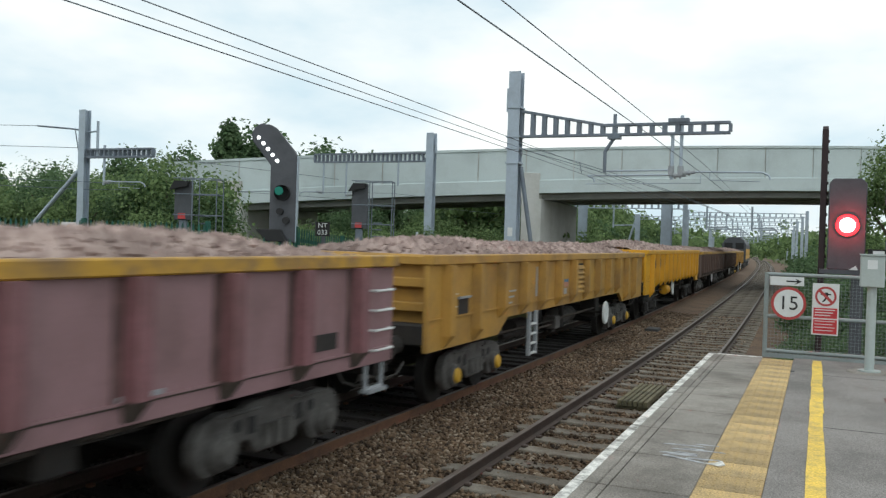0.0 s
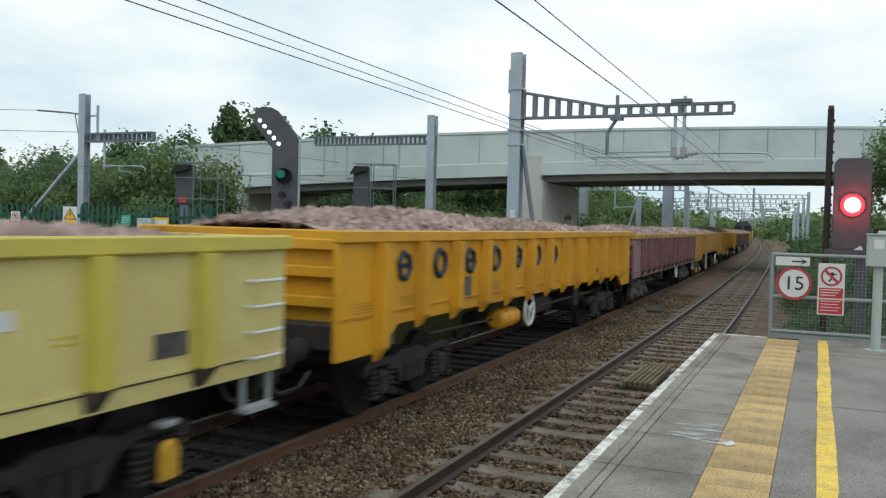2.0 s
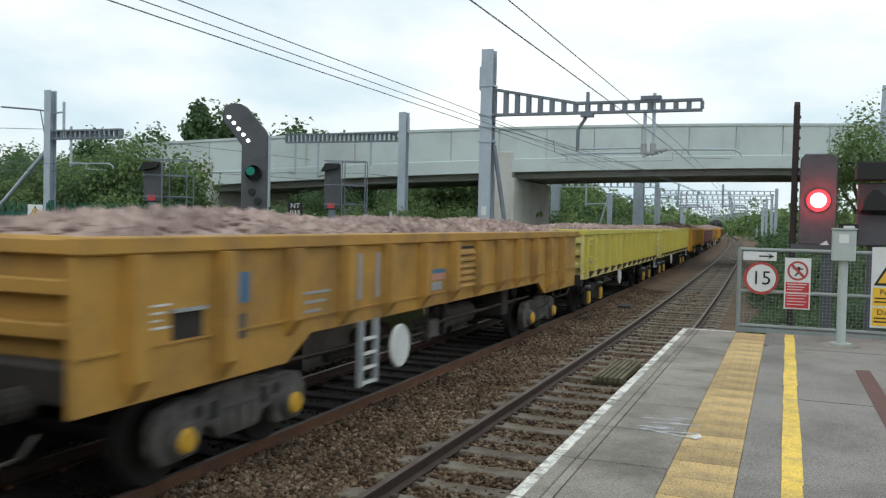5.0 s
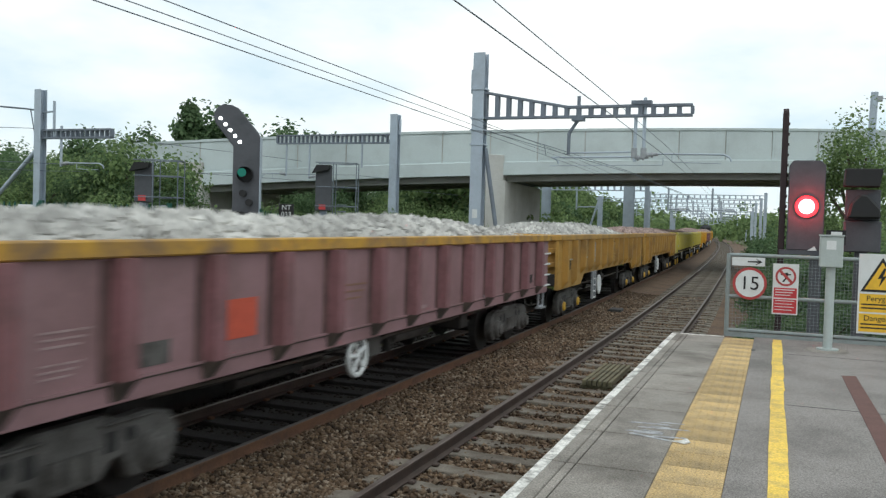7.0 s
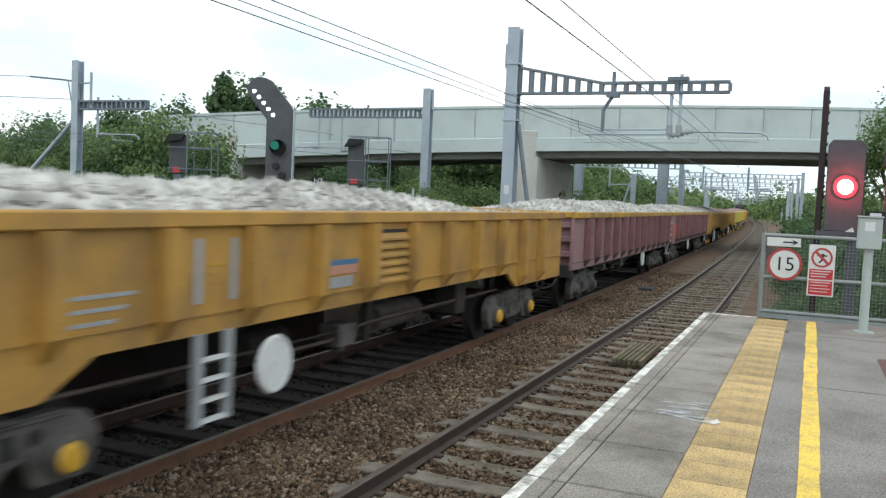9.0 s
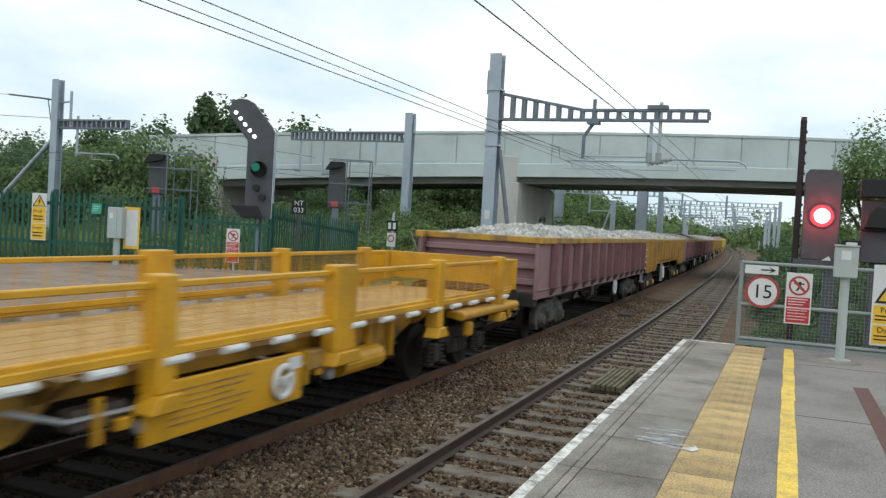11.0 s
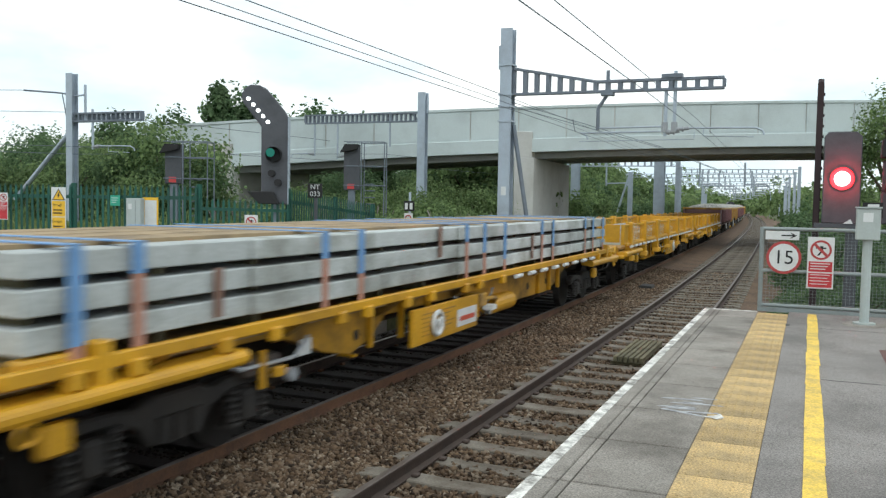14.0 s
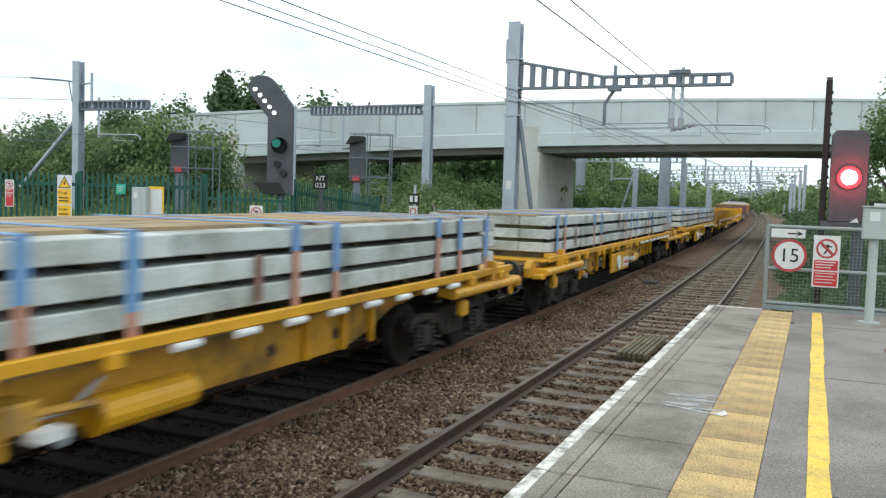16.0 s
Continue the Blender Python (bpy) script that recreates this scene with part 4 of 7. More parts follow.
def make_orange():
    w = open_wagon("box_wagon_orange", M["orange"], M["orange"], M["orange"], "bright orange-yellow box wagon with large dark side marks" , ribs=13, top=2.38, foot=1.22, deep=0.93, dl=1.0, phase=-0.17, feet=True, shade_strips=False, sprung=True)
    spoked_wheel(w, -1.03, 0.93, r=0.30, spokes=3)
    part("air_tank", Geo().tube((1.12, -2.38, 0.86), (1.12, -2.34, 0.86), 0.12, 0.17, n=18).tube((1.12, -2.34, 0.86), (1.12, -1.50, 0.86), 0.17, n=18).ring((1.12, -2.1, 0.86), (0, 1, 0), 0.172, 0.012, n=18, m=5).ring((1.12, -1.7, 0.86), (0, 1, 0), 0.172, 0.012, n=18, m=5), M["orange"], w, "orange air tank")
    plate(w, "flag_panel", 5.85, 6.35, 1.56, 1.80, M["white"])
    plate(w, "flag_stripe", 5.87, 6.33, 1.66, 1.72, M["orangepatch"], HALF_W + 0.008)
    plate(w, "flag_stripe", 5.87, 6.33, 1.74, 1.79, M["bluepatch"], HALF_W + 0.008)
    plate(w, "data_panel", 3.35, 3.75, 1.38, 1.5, M["ink"])
    plate(w, "data_panel", 3.85, 4.2, 1.38, 1.5, M["ink"])
    plate(w, "data_panel", -4.6, -4.15, 1.38, 1.70, M["bogie"])
    for y0, n in ((4.6, 4), (-3.55, 5), (-7.75, 3), (-6.55, 4)):
        text_bars(w, y0, y0 + 0.75, 1.34, 1.56, n * 2, M["coping"])
    # the dark mark on the side: one plain shape to each bay
    for k in range(7):
        y = -6.5 + 1.13 * k
        if k % 2:
            g = Geo().ring((HALF_W + 0.012, y, 1.94), (1, 0, 0), 0.17, 0.045, n=24, m=4)
        else:
            g = Geo().ring((HALF_W + 0.012, y, 1.94), (1, 0, 0), 0.17, 0.045, n=6, m=4).box(HALF_W, HALF_W + 0.01, y - 0.15, y + 0.15, 1.91, 1.97)
        part("side_mark", g, M["ink"], w, "large dark blue mark")
    return w


def make_lemon():
    w = open_wagon("box_wagon_lemon", M["lemon"], M["lemonrib"], M["lemonrib"], "pale lemon-yellow scuffed box wagon with yellow axlebox covers", ribs=13, top=2.33, foot=1.03, phase=-0.17, caps=True, shade_strips=False, sprung=True)
    spoked_wheel(w, -1.8, 0.83, r=0.28)
    end_ladder(w, 7.72, 1.03, 2.33)
    plate(w, "data_panel", -5.9, -5.5, 1.25, 1.5, M["bogie"], label="grey data panel")
    plate(w, "data_panel", 6.3, 6.7, 1.35, 1.55, M["bogie"])
    plate(w, "pale_panel", 4.4, 5.0, 1.72, 1.85, M["white"])
    text_bars(w, -6.55, -6.1, 1.35, 1.65, 5, M["coping"])
    dr = part("end_door", Geo().box(HALF_W, HALF_W + 0.03, -7.98, -7.36, 1.30, 2.12), M["lemonrib"], w, bevel=0.012)
    for z in (1.36, 1.58, 1.92, 2.05):
        part("door_bar", Geo().box(HALF_W + 0.03, HALF_W + 0.09, -7.96, -7.38, z, z + 0.05), M["lemonrib"], dr, bevel=0.01)
    part("door_post", Geo().box(HALF_W + 0.03, HALF_W + 0.10, -7.98, -7.90, 1.10, 2.14), M["lemonrib"], dr, bevel=0.012)
    part("door_plate", Geo().box(HALF_W + 0.03, HALF_W + 0.04, -7.76, -7.56, 1.68, 1.88), M["signyellow"], dr)
    part("latch", Geo().box(HALF_W + 0.09, HALF_W + 0.13, -7.72, -7.5, 1.46, 1.54), M["insul"], dr, "worn pale latch", bevel=0.01)
    text_bars(w, -7.15, -6.75, 1.45, 1.85, 6, M["shadegrime"])
    for y, z, l in ((-2.9, 1.62, 0.5), (1.3, 1.48, 0.7), (3.2, 1.55, 0.55), (5.3, 1.6, 0.3)):
        text_bars(w, y, y + l, z - 0.05, z + 0.05, 2, M["lemonrib"])
    return w


def make_brown():
    w = open_wagon("box_wagon_brown", M["brown"], M["brown"], M["coping"], "dark brown rusty bogie box wagon loaded with stone", ribs=13)
    spoked_wheel(w, 0.2, 0.80)
    return w


def heap(name, mat, seed, foot, top, humps, label):
    """A load of crushed stone: a core and thousands of loose stones in one mesh."""
    rng = np.random.default_rng(seed)
    n = 3400
    x = rng.uniform(-1.24, 1.24, n)
    y = rng.uniform(-7.66, 7.66, n)

    def zed(x, y):
        h = 0.0
        for cy, r, a in humps:
            h = np.maximum(h, a * np.clip(1 - ((y - cy) / r) ** 2, 0, 1) ** 0.8)
        return top - 0.10 + h * np.clip(1.02 - (np.abs(x) / 1.3) ** 2.2, 0, 1)
    base = np.array([(1, 0, 0), (-1, 0, 0), (0, 1, 0), (0, -1, 0), (0, 0, 1), (0, 0, -1)], float)
    faces = np.array([(0, 2, 4), (2, 1, 4), (1, 3, 4), (3, 0, 4), (2, 0, 5), (1, 2, 5), (3, 1, 5), (0, 3, 5)])
    v = base[None] * (0.04 + 0.06 * rng.random((n, 1, 1))) * (0.7 + 0.5 * rng.random((n, 6, 1))) + rng.normal(0, 0.01, (n, 6, 3))
    v = v + np.stack([x, y, zed(x, y)], -1)[:, None]
    vs, fs = v.reshape(-1, 3).tolist(), (faces[None] + (np.arange(n) * 6)[:, None, None]).reshape(-1, 3).tolist()
    xs, yl = np.linspace(-1.26, 1.26, 13), np.linspace(-7.69, 7.69, 60)
    k = len(vs)
    for yy in yl:
        for xx in xs:
            vs.append((xx, yy, float(zed(np.array(xx), np.array(yy))) - 0.015 + rng.normal(0, 0.012)))
    nx = len(xs)
    fs += [(k + j * nx + i, k + j * nx + i + 1, k + (j + 1) * nx + i + 1, k + (j + 1) * nx + i) for j in range(len(yl) - 1) for i in range(nx - 1)]
    k2 = len(vs)
    b = foot + 0.12
    vs += [(-1.26, -7.69, b), (1.26, -7.69, b), (1.26, 7.69, b), (-1.26, 7.69, b)]
    fs += [(k2, k2 + 3, k2 + 2, k2 + 1), (k2, k2 + 1, k + nx - 1, k), (k2 + 2, k2 + 3, k + (len(yl) - 1) * nx, k + len(yl) * nx - 1)]
    me = bpy.data.meshes.new(name)
    me.from_pydata([tuple(p) for p in vs], [], [tuple(q) for q in fs])
    me.materials.append(mat)
    return tagged(new(name, me), label, "stone load", "loads on the train")


# flat wagons of the tail of the train
def flat_frame(name, label, sides, wheel_y=1.81):
    """A bogie flat with a fish-bellied frame; with sides: low mesh sides between stanchions."""
    w = thing(name, None, None, label, "freight wagon", "train of wagons")
    L = 10.15
    Y = M["flat"]
    for s in (-1, 1):
        x0, x1 = sorted((s * 0.96, s * 1.06))
        belly = [(-L + 0.4, 1.20), (-L + 0.4, 1.04), (-L + 4.2, 1.04), (-L + 4.6, 0.92), (-L + 5.2, 0.72), (-L + 5.8, 0.60), (-1.8, 0.60), (-1.2, 0.74), (-0.9, 0.97), (2.7, 0.97), (2.95, 0.80), (3.3, 0.62), (L - 5.8, 0.60), (L - 5.2, 0.72), (L - 4.6, 0.92), (L - 4.2, 1.04), (L - 0.4, 1.04), (L - 0.4, 1.20)]
        if not sides:
            belly[6:12] = [(-4.3, 0.60), (-3.75, 0.74), (-3.4, 0.97), (-0.4, 0.97), (-0.1, 0.80), (0.3, 0.62)]
        # The sill's darker yellow includes the deck's shade besides its dirt
        part("side_sill", Geo().prism(belly, x0, x1, "x"), M["flatsill"], w, "yellow fish-bellied sill with dark grime and painted shade", bevel=0.012)
        part("side_rail", Geo().box(*sorted((s * 1.32, s * 1.40)), -L + 0.6, L - 0.6, 1.25 if sides else 1.20, 1.33 if sides else 1.31), Y, w, bevel=0.012)
        part("lower_flange", Geo().box(*sorted((s * 0.90, s * 1.13)), -L + 5.8, -1.8 if sides else -4.3, 0.57, 0.60), Y, w)
        k = 0
        zr = 1.22 if sides else 1.17
        y = -L + 1.2
        while y < L - 1.0:
            if sides or 1.0 < y < L - 3.2:
                part("lashing_roller", Geo().tube((s * 1.43, y - 0.16, zr), (s * 1.43, y + 0.16, zr), 0.038, n=10), M["white"], w, "white lashing fitting")
                y += 0.82
            else:
                part("lashing_bracket", Geo().box(*sorted((s * 1.34, s * 1.44)), y - 0.08, y + 0.08, 1.10, 1.24), Y, w, bevel=0.015)
                y += (0.62, 1.1, 0.78, 1.3)[k % 4]
            k += 1
    for e in (-1, 1):
        for q in (-1, 1):
            part("end_step", Geo().prism([(q * 1.14, 0.99), (q * 1.42, 0.95), (q * 1.47, 0.99), (q * 1.47, 1.06), (q * 1.42, 1.10), (q * 1.14, 1.10)], *sorted((e * (L - 3.2), e * (L - 0.25))), "y"), Y, w, "yellow end step beam", bevel=0.015)
            part("step_ring", Geo().ring((q * 1.44, e * (L - 0.75), 0.90), (1, 0, 0), 0.075, 0.02, n=16, m=5), Y, w)
        part("headstock", Geo().box(-1.0, 1.0, *sorted((e * (L - 0.35), e * L)), 0.84, 1.13), M["under"], w, "dark grimy headstock", bevel=0.02)
        for q in (-1, 1):
            part("corner_bracket", Geo().prism([(e * (L - 0.75), 0.92), (e * L, 0.92), (e * L, 1.12), (e * (L - 0.10), 1.24), (e * (L - 0.30), 1.27), (e * (L - 0.48), 1.20), (e * (L - 0.75), 1.16)], *sorted((q * 1.02, q * 1.16)), "x"), Y, w, "rounded yellow corner bracket", bevel=0.02)
            part("bracket_foot", Geo().box(*sorted((q * 1.16, q * 1.40)), *sorted((e * (L - 0.30), e * (L - 0.06))), 0.90, 1.0), Y, w, bevel=0.02)
        add_buffers(w, e, e * L)
        add_bogie(w, e * (L - 2.6), False, 1.0, M["under"], True)
    part("deck", Geo().box(-1.22, 1.22, -L + 0.36, L - 0.36, 1.14, 1.20), M["deckply"] if sides else M["timber"], w)
    d = 0.0 if sides else -2.98
    part("belly_panel", Geo().prism([(d - 0.2, 0.52), (d - 0.2, 1.02), (d + 2.25, 1.02), (d + 2.25, 0.52)], 1.30, 1.36, "x"), Y, w, bevel=0.01)
    text_bars(w, d + 0.1, d + 1.3, 0.6, 0.95, 6, M["coping"], 1.36)
    spoked_wheel(w, wheel_y, 0.77, r=0.19, spokes=3, x=1.40)
    if not sides:
        plate(w, "notice", -1.6, -0.8, 0.60, 0.86, M["white"], 1.36)
        plate(w, "notice_stripe", -1.5, -0.9, 0.68, 0.75, M["orangepatch"], 1.368)
    if sides:
        plate(w, "notice", 1.95, 2.2, 0.86, 0.99, M["white"], 1.36)
        plate(w, "notice", -4.95, -4.3, 0.78, 0.98, M["white"], 1.06)
        plate(w, "notice_stripe", -4.9, -4.35, 0.84, 0.9, M["orangepatch"], 1.068)
    else:
        for e in (-1, 1):
            part("end_platform", Geo().box(-1.30, 1.34, *sorted((e * (L - 1.4), e * (L - 0.36))), 1.205, 1.255), Y, w, "worn yellow end deck plate", bevel=0.012)
            part("end_channel", Geo().box(1.18, 1.34, *sorted((e * (L - 1.35), e * (L - 0.8))), 1.255, 1.36), Y, w, bevel=0.02)
            part("platform_post", Geo().box(1.28, 1.42, *sorted((e * (L - 1.55), e * (L - 1.4))), 1.0, 1.42), Y, w, bevel=0.015)
        part("step_tread", Geo().box(1.30, 1.46, -0.35, -0.1, 0.72, 0.80), M["white"], w)
    plate(w, "notice", -5.5, -5.25, 0.76, 0.94, M["white"], 1.06)
    part("air_tank", Geo().tube((1.12, d + 3.4, 0.70), (1.12, d + 4.5, 0.70), 0.16, n=16), Y, w)
    part("valve_gear", Geo().box(1.0, 1.34, d + 2.45, d + 2.75, 0.78, 1.0), M["coping"], w, bevel=0.02)
    part("valve_pipe", Geo().line([(1.30, d + 2.75, 0.9), (1.30, d + 3.3, 0.86), (1.22, d + 3.4, 0.74)], 0.035), M["coping"], w)
    for y in (-8.0, -5.9, -3.6, -1.0, 3.3, 5.9, 8.0):
        part("gusset", Geo().prism([(1.06, 0.98), (1.38, 1.20), (1.06, 1.20)], y - 0.09, y + 0.09, "y"), M["flatsill"], w)
    for y in (-4.2, -2.2, 2.9, 4.2):
        part("sill_hole", Geo().tube((1.06, y, 0.82), (1.066, y, 0.82), 0.07, n=16), M["under"], w)
    for y in (-3.9, -3.0, -2.1, 3.5, 4.3, 5.0):
        part("frame_stiffener", Geo().box(1.06, 1.14, y - 0.03, y + 0.03, 0.62, 1.18), Y, w, bevel=0.01)
    part("hanging_lug", Geo().box(1.28, 1.40, 7.35, 7.6, 0.66, 0.9), Y, w, bevel=0.03)
    part("hanging_lug", Geo().box(1.28, 1.40, -9.23 if not sides else -7.6, -8.95 if not sides else -7.35, 0.66, 0.9), Y, w, bevel=0.03)
    for k, yc in enumerate((d + 2.55, -0.55 if sides else -6.4)):
        gear = part("brake_gear", Geo().box(1.06, 1.24, yc - 0.30, yc + 0.30, 0.74, 0.92), M["shadegrime"], w, "grimy brake gear under the frame", bevel=0.03)
        part("gear_pipe", Geo().line([(1.20, yc - 0.9, 1.02), (1.26, yc - 0.4, 0.86), (1.26, yc + 0.5, 0.84), (1.18, yc + 0.9, 1.0)], 0.022), M["insul"], gear)
        part("gear_lever", Geo().box(1.24, 1.30, yc - 0.12, yc - 0.05, 0.62, 1.0).box(1.24, 1.32, yc + 0.10, yc + 0.26, 0.70, 0.80), Y, gear, bevel=0.01)
        part("gear_valve", Geo().tube((1.24, yc + 0.4, 0.68), (1.33, yc + 0.4, 0.68), 0.07, n=12), M["insul"], gear)
    part("underframe", Geo().box(-0.4, 0.4, -L + 0.3, L - 0.3, 0.7, 1.14), M["under"], w)
    if sides:
        posts = [-9.9, -8.9, -6.1, -3.15, -0.05, 3.05, 6.0, 8.9, 9.9]
        top = 1.88
        for s in (-1, 1):
            for k, y in enumerate(posts):
                if k in (0, 8):
                    part("corner_post", Geo().box(*sorted((s * 1.27, s * 1.38)), y - 0.05, y + 0.05, 1.30, top), Y, w, bevel=0.01)
                    continue
                wd = 0.24 if k in (3, 5) else 0.12
                part("stanchion", Geo().box(*sorted((s * 1.24, s * 1.44)), y - wd, y + wd, 0.95, top + 0.06).prism([(y - wd - 0.1, 0.80), (y + wd + 0.1, 0.80), (y + wd, 0.95), (y - wd, 0.95)], s * 1.26, s * 1.50, "x"), Y, w, bevel=0.012)
            for a, b, k in zip(posts, posts[1:], range(8)):
                a, b = a + (0.24 if k in (3, 5) else 0.12), b - (0.24 if k in (2, 4) else 0.12)
                pn = part("top_rail", Geo().box(*sorted((s * 1.29, s * 1.36)), a, b, top - 0.06, top), Y, w, bevel=0.01)
                part("bottom_rail", Geo().box(*sorted((s * 1.29, s * 1.36)), a, b, 1.30, 1.37), Y, w, bevel=0.01)
                if k in (0, 7):
                    part("panel_sheet", Geo().box(*sorted((s * 1.31, s * 1.335)), a, b, 1.37, top - 0.06), Y, pn)
                else:
                    g = Geo()
                    yy, n_bar = a + 0.07, 1
                    while yy < b:
                        w2 = 0.014 if n_bar % 8 == 0 else 0.0020
                        g.box(*sorted((s * 1.318, s * 1.3215)), yy - w2, yy + w2, 1.37, top - 0.06)
                        n_bar += 1
                        yy += 0.05
                    for z in range(8):
                        g.box(*sorted((s * 1.3145, s * 1.318)), a, b, 1.41 + 0.05 * z, 1.4135 + 0.05 * z)
                    part("panel_mesh", g, M["mesh"], pn, "amber wire mesh")
        for e in (-1, 1):
            part("end_board", Geo().box(-1.24, 1.24, *sorted((e * (L - 0.22), e * (L - 0.29))), 1.36, top), Y, w, bevel=0.01)
    return w


def sleeper_crates():
    """Pale concrete blocks lying in the low-sided wagon."""
    st = thing("concrete_blocks", None, None, "rows of pale concrete sleepers lying in the low-sided wagon", "concrete load", "loads on the train")
    me = Geo().prism([(-1.15, 1.205), (1.21, 1.205), (1.21, 1.54), (1.05, 1.60), (0.4, 1.60), (0.3, 1.52), (-0.3, 1.52), (-0.4, 1.60), (-1.0, 1.60), (-1.21, 1.54)], -0.135, 0.135, "y").mesh("concrete_sleeper", M["beam"], 0.015)
    clip = Geo().box(-0.07, 0.07, -0.07, 0.07, 0, 0.06).mesh("clip", M["insul"], 0.02)
    rng = random.Random(2)
    for k in range(37):
        y = -7.95 + 0.30 * k
        o = part("concrete_sleeper", me, None, st, m=pose(rng.uniform(-0.02, 0.02), y, 0))
        for x in (-0.72, 0.72, 1.0):
            part("sleeper_clip", clip, None, o, m=pose(x, 0, 1.597))
    return st


def beam_stack():
    """Three tiers of long concrete beams on packing, strapped with blue webbing."""
    st = thing("concrete_beam_stack", None, None, "three tiers of pale concrete beams on timber packing with blue straps", "concrete load", "loads on the train")
    rng = random.Random(6)
    n = 7
    for tier in range(3):
        z = 1.375 + tier * 0.262
        for k in range(n):
            a = -9.1 + 18.2 * k / n + 0.012
            b = -9.1 + 18.2 * (k + 1) / n - 0.012
            dx = (-0.03, 0.012, -0.022, 0.016, -0.008, 0.014, -0.026)[k] + rng.uniform(-0.006, 0.006)
            for x0, x1 in ((-1.30, -0.66), (-0.645, 0.0), (0.015, 0.66), (0.675, 1.32)):
                part("beam", Geo().box(x0 + dx, x1 + dx, a, b, z, z + 0.19), M["beam"], st, bevel=0.012)
        for k in range(14):
            y = -8.9 + 17.8 * k / 13
            part("packing", Geo().box(-1.1, 1.1, y - 0.05, y + 0.05, z - (0.175 if tier == 0 else 0.072), z), M["oldtimber"], st)
    top = 1.375 + 2 * 0.262 + 0.19
    for k, x in enumerate((-0.9, -0.35, 0.2, 0.75)):
        part("top_board", Geo().box(x - 0.24, x + 0.24, -9.1, 9.1, top, top + 0.035), M["topboard"], st)
    for y, zb in ((-8.68, 1.40), (-8.05, 1.88), (-5.22, 1.84), (-4.40, 1.62), (-1.0, 1.86), (-0.2, 1.66), (0.82, 1.5), (3.1, 1.86), (3.9, 1.6), (6.7, 1.88), (7.5, 1.66), (8.6, 1.5)):
        part("strap", Geo().box(-1.34, 1.345, y - 0.07, y + 0.07, top + 0.036, top + 0.044).box(1.338, 1.345, y - 0.07, y + 0.07, zb, top + 0.036), M["strap"], st, "blue webbing strap")
        part("lower_strap", Geo().box(1.338, 1.344, y - 0.06, y + 0.06, 1.30, zb), M["strap2"], st, "faded orange strap")
    for k in range(3):
        y = -7.2 + 4.9 * k + rng.uniform(-0.4, 0.4)
        z = 1.42 + 0.262 * (k % 2)
        part("rust_streak", Geo().box(1.336, 1.339, y - 0.06, y + 0.06, z, z + 0.44), M["rust"], st)
    return st


def make_loco():
    w = thing("diesel_locomotive", None, None, "dark blue-grey diesel locomotive with a yellow and orange side, far ahead", "locomotive")
    L = 10.3
    prof = [(-1.33, 1.0), (1.33, 1.0), (1.33, 3.0), (1.05, 3.55), (0.5, 3.85), (-0.5, 3.85), (-1.05, 3.55), (-1.33, 3.0)]
    part("body", Geo().prism(prof, -L, L, "y"), M["signal"], w, bevel=0.03)
    part("side_band", Geo().box(1.33, 1.345, -L + 0.2, L - 0.2, 1.3, 2.5), M["orange"], w)
    part("side_band", Geo().box(-1.345, -1.33, -L + 0.2, L - 0.2, 1.3, 2.5), M["orange"], w)
    part("cab_front", Geo().box(-1.2, 1.2, -L - 0.03, -L, 1.1, 2.3), M["signal"], w)
    for x in (-0.62, 0.62):
        part("cab_window", Geo().box(x - 0.45, x + 0.45, -L - 0.03, -L, 2.5, 3.2), M["black"], w)
    part("roof_grille", Geo().box(-0.6, 0.6, -4, 3, 3.84, 3.95), M["black"], w)
    add_bogie(w, -L + 3.0, False, 1.6)
    add_bogie(w, L - 3.0, False, 1.6)
    part("fuel_tank", Geo().box(-1.1, 1.1, -2.5, 2.5, 0.35, 1.0), M["under"], w, bevel=0.08)
    add_buffers(w, -1, -L)
    return w


